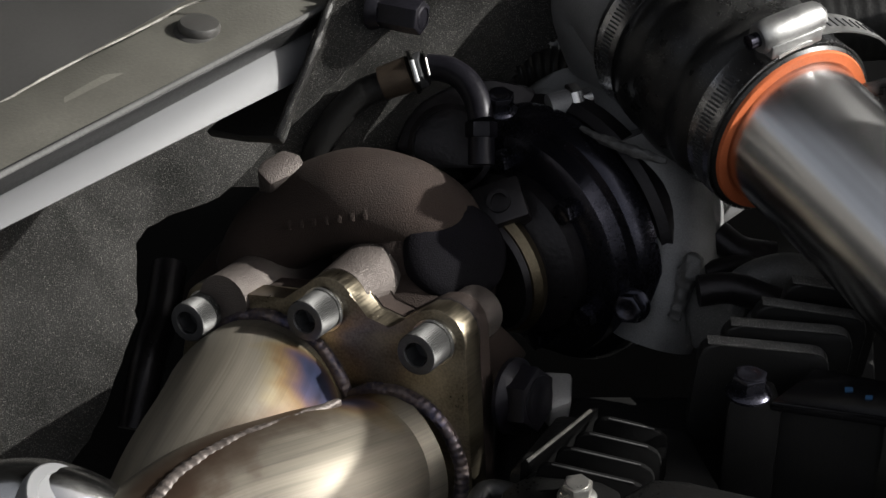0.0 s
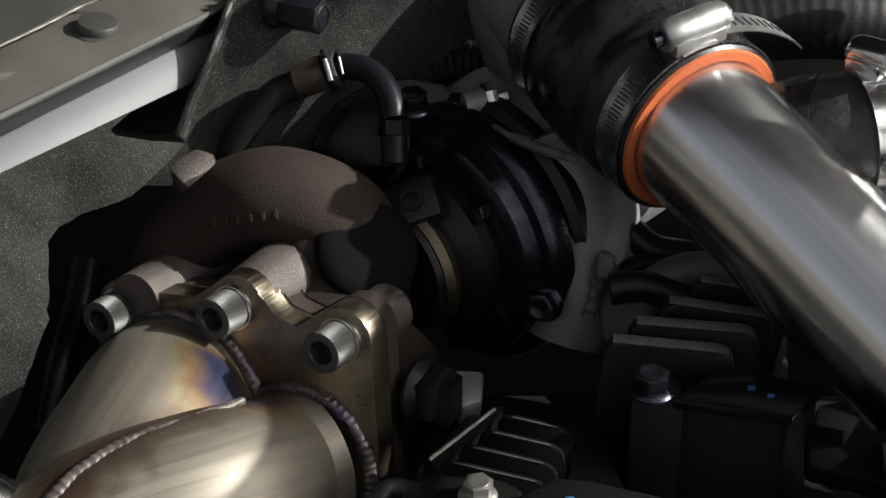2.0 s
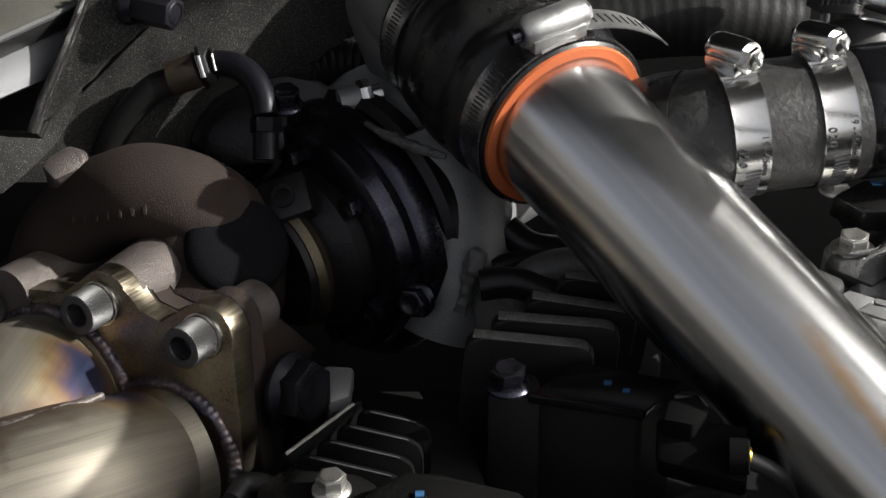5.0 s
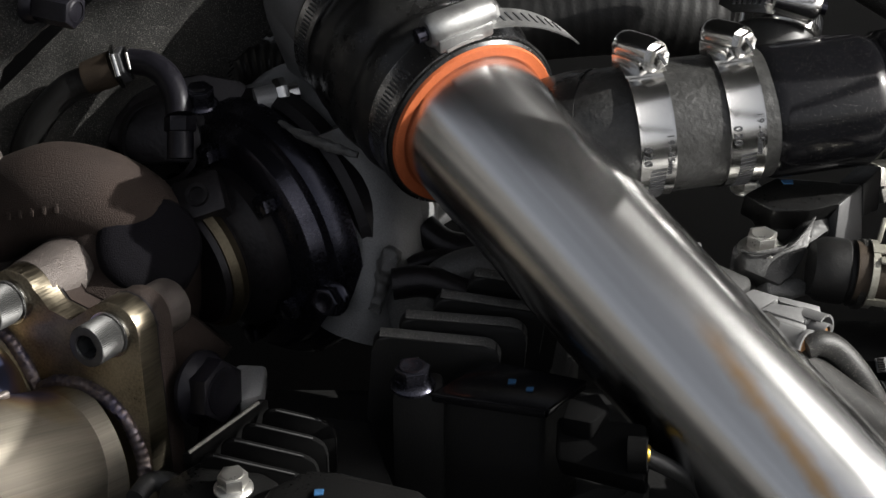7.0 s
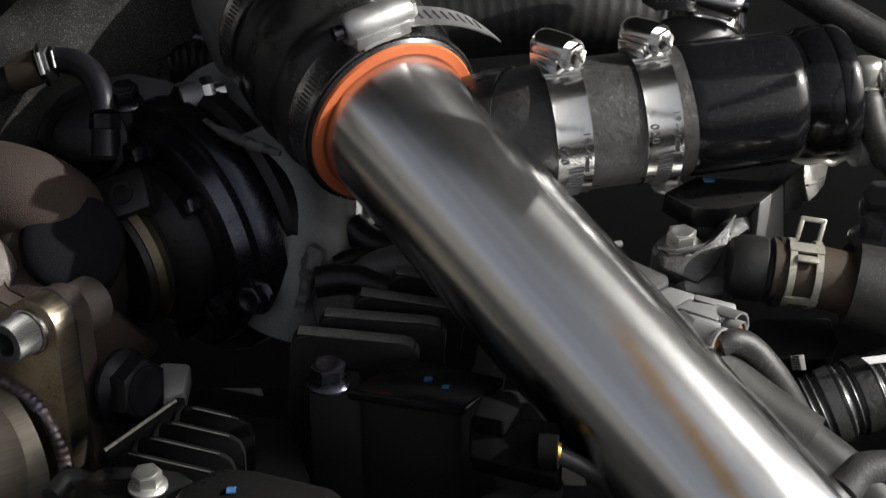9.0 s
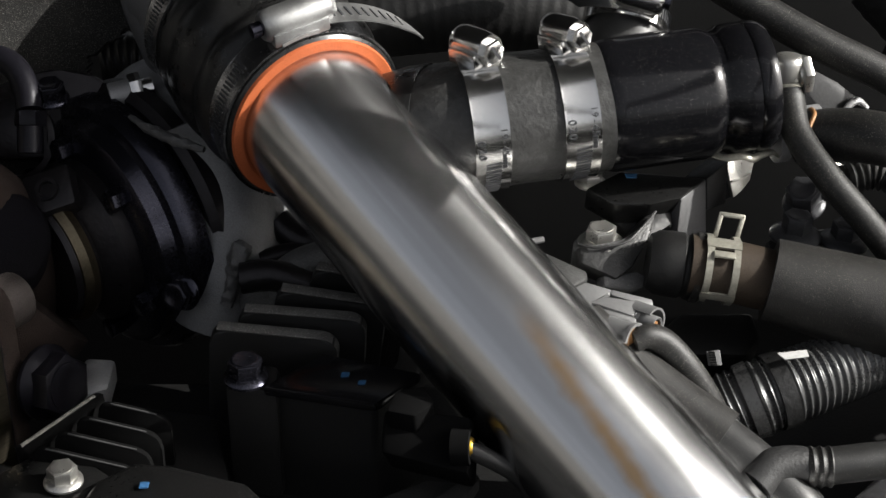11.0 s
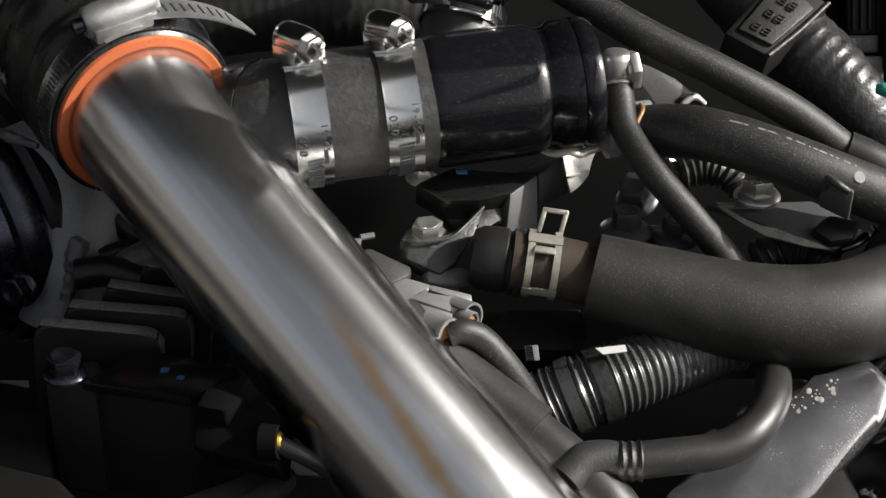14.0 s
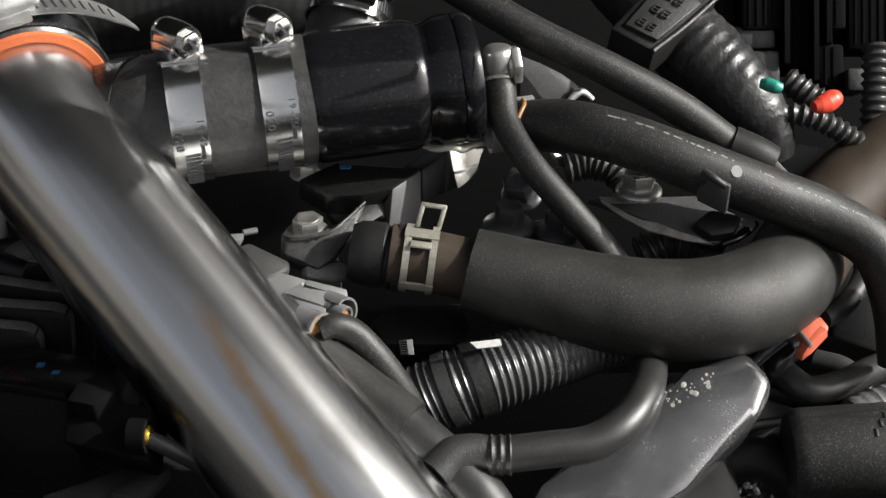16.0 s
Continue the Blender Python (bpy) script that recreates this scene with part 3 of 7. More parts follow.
def setting(name, size, centre, label, material=None):
    bm = bm_new()
    box(bm, size, Matrix.Translation(centre), 0.004)
    return single(name, bm, material or BLACK_BAY, label, "structure", kind="structure")


setting("floor", (1.5, 1.1, 0.02), (0.15, 0.45, 0.56), "black painted floor of the engine bay")
setting("wall_back", (1.5, 0.02, 0.42), (0.15, 0.83, 0.77), "black painted firewall behind the engine")
setting("wall_left", (0.02, 1.1, 0.42), (-0.46, 0.45, 0.77), "black painted inner wing")
setting("wall_right", (0.02, 1.1, 0.42), (0.90, 0.45, 0.77), "black painted inner wing")
setting("wall_front", (1.5, 0.02, 0.36), (0.15, -0.08, 0.74), "black painted front panel of the bay")
# out of view; tilt and width set to block sky yet let the sun past
bm = bm_new()
slab(bm, [(-0.75, 0.90, 1.04), (0.80, 0.90, 1.04), (0.80, 0.33, 1.82), (-0.75, 0.33, 1.82)], 0.03, 0.01)
single("bonnet", bm, mat("bonnet_lining", (0.022, 0.022, 0.022), 0.9, vary=0.3, blotch=8, grain=600, bump=0.3, spec=0.2), "open bonnet with a matt black lining, out of view, blocking sky light", "structure", kind="structure")
# unseen bar on legs from the front panel, added to shade the downpipe branch
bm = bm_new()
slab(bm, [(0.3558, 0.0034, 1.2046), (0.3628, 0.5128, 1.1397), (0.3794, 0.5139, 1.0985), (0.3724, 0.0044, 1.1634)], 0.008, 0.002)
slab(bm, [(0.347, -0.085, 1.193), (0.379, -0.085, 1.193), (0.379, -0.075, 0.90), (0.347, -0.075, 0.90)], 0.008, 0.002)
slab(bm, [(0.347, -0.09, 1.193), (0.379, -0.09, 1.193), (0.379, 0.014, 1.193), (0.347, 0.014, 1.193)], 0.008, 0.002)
single("shade_bar", bm, BLACK_BAY, "unseen flat black bar added to cast shade on the downpipe", "structure", kind="structure")
gbm = bm_new()
box(gbm, (60, 60, 0.05), Matrix.Translation((0, 0, -0.025)))
single("ground", gbm, mat("asphalt", (0.05, 0.05, 0.05), 0.9, blotch=2, grain=120, bump=0.5), "grey asphalt ground under the car", "ground", kind="structure")
# unseen dark wall, added so the polished pipe's left side reflects dark
setting("reflected_wall", (0.2, 6.0, 2.3), (-2.7, -0.6, 1.15), "unseen dark wall added for the polished pipe to reflect", mat("reflected_wall_dark", (0.05, 0.048, 0.045), 0.9, vary=0.3, blotch=6, grain=300, bump=0.4))

# cylinder head: the long dark casting that carries coils, fins and brackets
bm = bm_new()
box(bm, (0.36, 0.20, 0.20), Matrix.Translation((0.20, 0.45, 0.765)), 0.012, 3)
box(bm, (0.38, 0.24, 0.06), Matrix.Translation((0.20, 0.46, 0.70)), 0.008, 2)
single("cylinder_head", bm, PLASTIC_DARK, "black cylinder head casting under the coils", "engine part")
bm = bm_new()
box(bm, (0.62, 0.16, 0.10), Matrix.Translation((0.36, 0.68, 0.65)), 0.02, 3)
single("gearbox_casing", bm, BLACK_BAY, "dark gearbox casing deep behind the engine", "engine part")


# ---- felt insulation on the firewall ----
def felt_sheet(name, outline, thick, label):
    """A soft sheet from its outline, filled with a fine grid and gently lumpy."""
    c = [V(q) for q in outline]
    o = sum(c, Vector()) / len(c)
    nrm = Vector()
    for i in range(len(c)):
        nrm += (c[i] - o).cross(c[(i + 1) % len(c)] - o)
    nrm.normalize()
    if nrm.dot(VIEW_NEAR) < 0:
        nrm = -nrm
    bm = bm_new()
    top = [bm.verts.new(q) for q in c]
    f = bm.faces.new(top)
    bmesh.ops.triangulate(bm, faces=[f])
    for _ in range(5):
        bmesh.ops.subdivide_edges(bm, edges=[e for e in bm.edges if e.calc_length() > 0.007], cuts=1, use_grid_fill=False)
        bmesh.ops.triangulate(bm, faces=[q for q in bm.faces if len(q.verts) > 3])
    for v in bm.verts:
        lump = noise.noise(v.co * 22) * 0.0035 + noise.noise(v.co * 70) * 0.0012
        edge = v.is_boundary
        v.co += nrm * lump + (Vector((noise.noise(v.co * 300), noise.noise(v.co * 310 + Vector((5, 0, 0))), 0)) * 0.0012 if edge else Vector())
    geo = bmesh.ops.extrude_face_region(bm, geom=list(bm.faces))
    for v in geo["geom"]:
        if isinstance(v, bmesh.types.BMVert):
            v.co -= nrm * thick
    return single(name, bm, FELT, label, "insulation", sharp=60)


felt_sheet("felt_insulation", [(-0.2075, 0.5417, 0.9575), (-0.1507, 0.5596, 0.9635), (-0.1008, 0.5942, 0.9849), (-0.0449, 0.6198, 0.9880), (-0.0596, 0.5972, 0.9576), (-0.0650, 0.5866, 0.9483), (-0.0781, 0.5721, 0.9400), (-0.0830, 0.5690, 0.9370),
    (-0.1010, 0.5628, 0.9328), (-0.1087, 0.5594, 0.9293), (-0.1125, 0.5558, 0.9254), (-0.1126, 0.5388, 0.9018), (-0.1180, 0.5311, 0.8895), (-0.1273, 0.5179, 0.8684), (-0.1497, 0.5010, 0.8451), (-0.2125, 0.4846, 0.8378)],
    0.006, "dark grey speckled felt insulation sheet with a ragged cut edge")


def felt_fold(near, label):
    """Felt over the bulkhead: a near flap from the edge trim to a fold, or the slope that lies behind the fold."""
    def at(g, h):
        d = 0.580 if near else 0.684 + 0.030 * (1 - math.exp(-max(0.0, g) / 0.03))
        x = (g + (h - 0.0298) * 0.715) / 0.70 - 0.0485
        c = Vector((x, 0, 1.27)) + VIEW_UP * h - VIEW_NEAR * d
        return c + VIEW_NEAR * (noise.noise(c * 24) * 0.0035 + noise.noise(c * 75) * 0.0012)
    bm = bm_new()
    nu, nh = (44, 60) if near else (80, 60)
    low, rows = (0.0405 if near else 0.024), []
    for i in range(nh + 1):
        h = low + (0.105 - low) * i / nh
        trim_g = (0.0091 - (0.0737 - h) * 0.386) * 0.70 - (h - 0.0298) * 0.715
        g0, g1 = (trim_g, -0.0085 + 0.0008 * noise.noise(Vector((h * 300, 0, 0)))) if near else (-0.028, 0.075)
        rows.append([bm.verts.new(at(g0 + (g1 - g0) * k / nu, h)) for k in range(nu + 1)])
    for i in range(nh):
        for k in range(nu):
            a = rows[i][k].co
            if not near and a.x > 0.0266 and (a - Vector((0, 0, 1.27))).dot(VIEW_UP) < 0.070 + (a.x - 0.0266) * 0.775 + 0.003 * noise.noise(a * 150):
                continue
            bm.faces.new((rows[i][k], rows[i][k + 1], rows[i + 1][k + 1], rows[i + 1][k]))
    for v in [v for v in bm.verts if not v.link_faces]:
        bm.verts.remove(v)
    geo = bmesh.ops.extrude_face_region(bm, geom=list(bm.faces))
    for v in geo["geom"]:
        if isinstance(v, bmesh.types.BMVert):
            v.co -= VIEW_NEAR * 0.004
    return single("felt_insulation", bm, FELT, label, "insulation", sharp=60)


felt_fold(True, "dark grey felt insulation flap beside the wing rail")
felt_fold(False, "dark grey felt insulation lying over the bulkhead")
# folded black edging between the two sheets
bm = bm_new()
# skirt stretched along the view lines so its shadow covers the painted strip's end
TRIM_LOW = [(-0.0366, 0.548, 1.0279), (-0.0399, 0.5418, 1.0199), (-0.0442, 0.5346, 1.0104), (-0.0503, 0.5257, 0.9982), (-0.0543, 0.52, 0.9889)]
TRIM_TOP = [(-0.0354, 0.5304, 1.0356), (-0.0384, 0.5219, 1.0291), (-0.0425, 0.5142, 1.0203), (-0.0484, 0.5062, 1.0083), (-0.0524, 0.5019, 0.9986)]
for k in range(4):
    slab(bm, [TRIM_LOW[k], TRIM_LOW[k + 1], TRIM_TOP[k + 1], TRIM_TOP[k]], 0.0012)
tube(bm, TRIM_TOP, [0.0010, 0.0012, 0.0013, 0.0013, 0.0014], 10, wob=0.25, wob_scale=200)
tube(bm, [(-0.0356, 0.5332, 1.0344), (-0.0388, 0.5272, 1.0267), (-0.0430, 0.5202, 1.0174), (-0.0489, 0.5115, 1.0055), (-0.0528, 0.5059, 0.9965)], [0.0016, 0.0017, 0.0018, 0.0018, 0.0022], 10, wob=0.25, wob_scale=200)
single("edge_trim", bm, RUBBER, "black folded edge trim of the felt sheet, raised to shade the painted strip", "trim")
bm = bm_new()
slab(bm, [(-0.0800, 0.5264, 0.9878), (-0.0675, 0.5357, 0.9951), (-0.0427, 0.5463, 1.0121), (-0.0501, 0.5243, 0.9995), (-0.0539, 0.5145, 0.9912), (-0.0664, 0.5203, 0.9893)], 0.004, 0.001)
single("corner_bracket", bm, PLASTIC_DARK, "black triangular bracket under the wing rail", "bracket")

# ---- wing rail: ledge, lip, painted strip ----
rail = thing("wing_rail", "grey plastic wing rail with a rubber lip and pale painted strip", "car body part", Matrix.Translation((-0.1247, 0.4352, 1.0230)))


def strip(name, a0, a1, b1, b0, thick, material, label="", bev=0.001):
    """A long plate between two edges: a0-a1 upper, b0-b1 lower."""
    bm = bm_new()
    slab(bm, [a0, a1, b1, b0], thick, bev)
    return part(name, bm, material, rail, label)


strip("upper_panel", (-0.2025, 0.5894, 1.0621), (-0.0659, 0.7250, 1.0527), (-0.0789, 0.5412, 1.0321), (-0.1637, 0.4277, 1.0242), 0.004, RAIL_PANEL, "dark grey smooth panel")
strip("ledge", (-0.1627, 0.4255, 1.0262), (-0.0692, 0.5568, 1.0326), (-0.0086, 0.5755, 1.0305), (-0.1521, 0.3884, 1.0273), 0.002, RAIL_TOP, "dusty olive grey ledge")
# pale bead: the light caught by the rounded lip is put into its colour
bm = bm_new()
tube(bm, [(-0.1518, 0.3871, 1.0271), (-0.0802, 0.4802, 1.0287), (-0.0086, 0.5734, 1.0301)], 0.0010, 10)
part("lip", bm, RAIL_EDGE, rail, "lip edge painted pale where light catches it")
strip("lip_face", (-0.1517, 0.3866, 1.0263), (-0.0086, 0.5727, 1.0288), (-0.0087, 0.5783, 1.0217), (-0.1547, 0.3917, 1.0174), 0.003, RAIL_LIP, "dark lip face", 0.0006)
bm = bm_new()
n0 = 14
top_a, top_b = V((-0.1547, 0.3921, 1.0182)), V((-0.0427, 0.5379, 1.0202))
low_a, low_b = V((-0.1501, 0.3759, 1.0187)), V((-0.0463, 0.5195, 1.0106))
grid = []
for i in range(n0 + 1):
    f = i / n0
    a, b = top_a.lerp(top_b, f), low_a.lerp(low_b, f)
    row = []
    for k in range(7):
        g = k / 6
        q = a.lerp(b, g) + VIEW_NEAR * (0.0012 * math.sin(math.pi * g))
        row.append(bm.verts.new(q))
    grid.append(row)
for i in range(n0):
    for k in range(6):
        bm.faces.new((grid[i][k], grid[i + 1][k], grid[i + 1][k + 1], grid[i][k + 1]))
ex = bmesh.ops.extrude_face_region(bm, geom=list(bm.faces))
for v in ex["geom"]:
    if isinstance(v, bmesh.types.BMVert):
        v.co += Vector((0, 0.004, -0.002))
part("painted_strip", bm, PAINT, rail, "pale grey painted strip", sharp=50)
bm = bm_new()
tube(bm, [(-0.1367, 0.4630, 1.0268), (-0.1138, 0.4866, 1.0316), (-0.0921, 0.5105, 1.0340), (-0.0822, 0.5239, 1.0346), (-0.0720, 0.5254, 1.0371)], 0.0004, 8, wob=0.6, wob_scale=400)
part("seam", bm, WORN_LIT_EDGE, rail, "pale seam along the panel edge")
clip = thing("push_clip", "grey plastic push clip sitting on the wing rail ledge", "fastener", axis_m((-0.0778, 0.5161, 1.0279), VIEW_UP * 0.5 + VIEW_NEAR * 0.35 + Vector((0.15, 0, 0.5))))
bm = bm_new()
lathe(bm, [(0, 0), (0.0080, 0), (0.0082, 0.0008), (0.0074, 0.0016), (0.0066, 0.0018), (0.0068, 0.0036), (0.0062, 0.0046), (0.004, 0.005), (0, 0.0051)], Matrix(), 40)
part("head", bm, CLIP_GREY, clip, at_world=False)

# black hexagon bolt through the felt
wb = thing("wing_bolt", "black hexagon bolt standing out of the felt", "bolt", axis_m((-0.0226, 0.5344, 1.0289), (0.89, -0.45, 0.02)))
bm = bm_new()
lathe(bm, [(0, 0), (0.0072, 0), (0.0072, 0.0015), (0.0058, 0.004), (0, 0.004)], Matrix(), 32)
part("washer_flange", bm, BLUED, wb, at_world=False)
bm = bm_new()
prism(bm, hexagon(0.0104, 15), 0.0160, Matrix(), 0.0008, base=0.002)
part("hex_head", bm, BLUED, wb, at_world=False)
bm = bm_new()
lathe(bm, [(0.0040, 0.0181), (0.0034, 0.0184), (0.0030, 0.0145), (0, 0.0140)], Matrix(), 24)
part("recess", bm, BLUED, wb, at_world=False)

# ---- turbocharger ----
TC = V((0.0426, 0.5984, 0.9029))
turbo = thing("turbocharger", "heat-stained turbocharger with a brown cast turbine and grey compressor", "turbocharger", Matrix.Translation(TC))
um = axis_m(TC, UAX)


def volute(bm, centre, axis, R, r0, r1, start, turns=340, seg=22, steps=46):
    m = axis_m(centre, axis)
    pts, rad = [], []
    for i in range(steps + 1):
        f = i / steps
        a = radians(start + turns * f)
        pts.append(m @ Vector((R * math.cos(a), R * math.sin(a), 0)))
        rad.append(r0 + (r1 - r0) * f)
    return tube(bm, pts, rad, seg, per=2)


bm = bm_new()
tube(bm, [(-0.0745, 0.5780, 0.8960), (-0.0650, 0.5800, 0.9125), (-0.0488, 0.5768, 0.9268), (-0.0304, 0.5724, 0.9349), (-0.0125, 0.5708, 0.9305), (0.0002, 0.5711, 0.9159), (0.0035, 0.5783, 0.8934), (-0.0032, 0.5843, 0.8652)], [0.015, 0.0168, 0.0182, 0.0188, 0.0190, 0.0195, 0.0195, 0.019], 40, 14, wob=0.03)
shell = part("turbine_housing", bm, CAST_IRON, turbo, "rough brown cast iron turbine housing")
bm = bm_new()
tc0 = axis_m((-0.0180, 0.5682, 0.9056), UAX)
lathe(bm, [(0.0, -0.016), (0.018, -0.016), (0.026, -0.010), (0.030, 0.0), (0.030, 0.016), (0.026, 0.028), (0.0, 0.030)], tc0, 40)
part("turbine_core", bm, CAST_IRON, turbo)
bm = bm_new()
tube(bm, [(-0.0410, 0.5938, 0.8992), (-0.0598, 0.6027, 0.8910), (-0.0765, 0.6034, 0.8770), (-0.0908, 0.5979, 0.8586)], [0.022, 0.021, 0.021, 0.022], 22)
part("inlet_neck", bm, CAST_IRON, turbo)
bm = bm_new()
slab(bm, [(-0.0678, 0.5789, 0.9472), (-0.0600, 0.5831, 0.9502), (-0.0529, 0.5811, 0.9489), (-0.0516, 0.5754, 0.9454), (-0.0638, 0.5688, 0.9424), (-0.0696, 0.5745, 0.9458)], 0.024, 0.002)
part("inlet_flange_ear", bm, CAST_NECK, turbo, "rusty cast ear")
# round gate housing and machined boss
bm = bm_new()
gm = axis_m((0.0046, 0.5524, 0.9236), VIEW_NEAR * 0.75 + Vector((0.25, 0, 0.3)))
lathe(bm, [(0.0195, -0.03), (0.0195, 0.0), (0.018, 0.0022), (0.014, 0.0036), (0.007, 0.0044), (0, 0.0046)], gm, 40)
part("gate_housing", bm, mat("blued_casting", (0.0050, 0.0046, 0.0062), 0.85, 0.1, vary=0.55, blotch=40, grain=2000, bump=0.5, spec=0.1), turbo, "dark heat-blued round gate housing")
bm = bm_new()
bx = axis_m((0.0213, 0.5722, 0.9326), VIEW_NEAR * 0.8 + Vector((-0.2, 0, 0.35)))
box(bm, (0.019, 0.017, 0.02), bx @ pose(0, 0, -0.008, 0, 0, 28), 0.0015)
lathe(bm, [(0.0045, 0.002), (0.0045, 0.0036), (0.003, 0.0036), (0.0028, 0.0)], bx, 20)
part("sensor_boss", bm, DARK_STEEL, turbo)
# raised casting marks
for i in range(7):
    c, nn = onto(shell, V((-0.0568, 0.5476, 0.9386)).lerp(V((-0.0283, 0.5495, 0.9417)), i / 6))
    bm = bm_new()
    box(bm, (0.0018, 0.0008, 0.0045), axis_m(c, VIEW_UP, nn), 0.0003)
    part("casting_mark", bm, CAST_IRON, turbo)
# bolt bosses behind the flange ears
for a, ln_, r in (((-0.0809, 0.5443, 0.9069), 0.050, (0.0105, 0.011, 0.016)), ((-0.0370, 0.5332, 0.9155), 0.052, (0.0120, 0.0145, 0.0185)), ((0.0032, 0.5173, 0.9128), 0.020, (0.0100, 0.010, 0.010))):
    bm = bm_new()
    tube(bm, [V(a), V(a) + FAX * ln_ * 0.5, V(a) + FAX * ln_], list(r), 22)
    part("bolt_boss", bm, CAST_NECK, turbo, "pale cast boss")
bm = bm_new()
fm = axis_m((-0.0421, 0.5266, 0.9162), -FAX)
tube(bm, [fm @ Vector((0.004, -0.048, -0.016)), fm @ Vector((0.006, -0.042, -0.035)), fm @ Vector((0.02, -0.012, -0.062))], [0.039, 0.040, 0.036], 30)
part("turbine_outlet", bm, CAST_IRON, turbo)
# centre section, band clamp and back plate
bm = bm_new()
lathe(bm, [(0, -0.038), (0.024, -0.038), (0.026, -0.034), (0.026, -0.030), (0.025, -0.027), (0.029, -0.024), (0.033, -0.020), (0.033, -0.012), (0, -0.012)], um, 48)
part("centre_section", bm, DARK_STEEL, turbo, "dark heat-stained centre section")
bm = bm_new()
lathe(bm, [(0.030, -0.014), (0.042, -0.014), (0.046, -0.012), (0.0475, -0.006), (0.0515, -0.005), (0.0535, -0.002), (0.0535, 0.005), (0.051, 0.007), (0.046, 0.008), (0.030, 0.008)], um, 72, shut=True)
part("band_clamp", bm, CLAMP_DARK, turbo, "dark steel band clamp ring with blue sheen")
bm = bm_new()
lathe(bm, [(0.024, -0.036), (0.026, -0.0355), (0.028, -0.0325), (0.0265, -0.029), (0.024, -0.028)], um, 48, shut=True)
part("heat_ring", bm, mat("straw_ring_steel", (0.20, 0.165, 0.11), 0.4, 1.0, vary=0.3), turbo, "straw-coloured ring")
for ang in (20, 75, 130, 200, 255, 310):
    bm = bm_new()
    bmx = um @ pose(0, 0, 0, 0, 0, ang) @ Matrix.Translation((0.038, 0, -0.014))
    prism(bm, hexagon(0.008), 0.006, bmx @ pose(0, 0, 0, 180, 0, 0), 0.0006)
    part("ring_bolt", bm, CLAMP_DARK, turbo)
bm = bm_new()
lathe(bm, [(0.03, 0.008), (0.052, 0.008), (0.055, 0.011), (0.055, 0.017), (0.050, 0.020), (0.030, 0.024)], um, 64, shut=True)
part("back_plate", bm, DARK_STEEL, turbo, "blackened back plate")
bm = bm_new()
volute(bm, TC + UAX * 0.036, UAX, 0.036, 0.0255, 0.014, -62, 320, 26)
part("compressor_housing", bm, ALU_GREY, turbo, "grey cast aluminium compressor housing")
bm = bm_new()
lathe(bm, [(0, 0.012), (0.042, 0.014), (0.046, 0.03), (0.040, 0.056), (0.032, 0.064), (0.03, 0.10), (0.0, 0.10)], um, 48)
part("compressor_core", bm, ALU_GREY, turbo)
C0 = V((0.1237, 0.5569, 0.9716))
bm = bm_new()
tube(bm, [TC + UAX * 0.040 + Vector((0.028, -0.004, 0.015)), C0 - WAX * 0.105 + Vector((0.0, 0.0, -0.004)), C0 - WAX * 0.085, C0 - WAX * 0.05], [0.030, 0.031, 0.0295, 0.0285], 36)
part("compressor_outlet", bm, ALU_GREY, turbo, "grey aluminium outlet neck")
bm = bm_new()
tube(bm, [(0.0744, 0.6014, 0.9493), (0.0829, 0.5940, 0.9299), (0.0864, 0.5842, 0.9104), (0.0862, 0.5760, 0.8935), (0.0805, 0.5683, 0.8736)], [0.0180, 0.0188, 0.0190, 0.0185, 0.017], 40, 12, wob=0.03, wob_scale=40)
part("scroll_outlet", bm, ALU_GREY, turbo, "smooth grey aluminium scroll")
bm = bm_new()
tube(bm, [(0.0515, 0.5872, 0.9566), (0.0607, 0.5774, 0.9562), (0.0696, 0.5711, 0.9554), (0.0816, 0.5665, 0.9537)], [0.0010, 0.0022, 0.0024, 0.0014], 14, 16, ridge=corrugation(0.0046, 0.14), wob=0.35, wob_scale=220)
part("weld_bead", bm, GREY_CAST, turbo, "rough dull weld bead round the neck")
bm = bm_new()
tube(bm, [(0.0946, 0.5619, 0.9162), (0.0924, 0.5586, 0.9128), (0.0907, 0.5577, 0.9058), (0.0892, 0.5563, 0.8996), (0.0869, 0.5545, 0.8931)], [0.0034, 0.0046, 0.0034, 0.0030, 0.0028], 16, 14, ridge=corrugation(0.0050, 0.16), wob=0.4, wob_scale=240)
part("weld_bead", bm, GREY_CAST, turbo, "lumpy dull weld")
bm = bm_new()
slab(bm, [(-0.0184, 0.6060, 0.9377), (-0.0151, 0.6114, 0.9464), (-0.0086, 0.6155, 0.9529), (0.0035, 0.6188, 0.9581), (0.0189, 0.6202, 0.9604), (0.0332, 0.6206, 0.9572), (0.0444, 0.6179, 0.9492), (0.0478, 0.6138, 0.9389), (0.0255, 0.6033, 0.9296), (-0.0053, 0.6015, 0.9306)], 0.006, 0.002)
part("actuator_plate", bm, DARK_STEEL, turbo, "flat dark plate behind the oil feed")
bm = bm_new()
lathe(bm, [(0.0150, -0.002), (0.0165, -0.003), (0.0172, 0.0), (0.0150, 0.001)], axis_m((0.0030, 0.6007, 0.9406), VIEW_NEAR - UAX * 0.4), 48, shut=True)
part("ring_seat", bm, DARK_STEEL, turbo)
hex_bolt("compressor_bolt", "small bright bolt on the compressor cover", (0.0714, 0.5554, 0.8982), VIEW_NEAR * 0.6 - UAX * 0.6, 0.010, 0.006, 0.007, CLAMP_DARK)
hex_bolt("compressor_bolt", "dark bolt on the bearing housing", (0.0246, 0.5148, 0.8861), VIEW_NEAR * 0.4 + Vector((0.9, -0.2, 0)), 0.021, 0.008, 0.014, BLUED)
bm = bm_new()
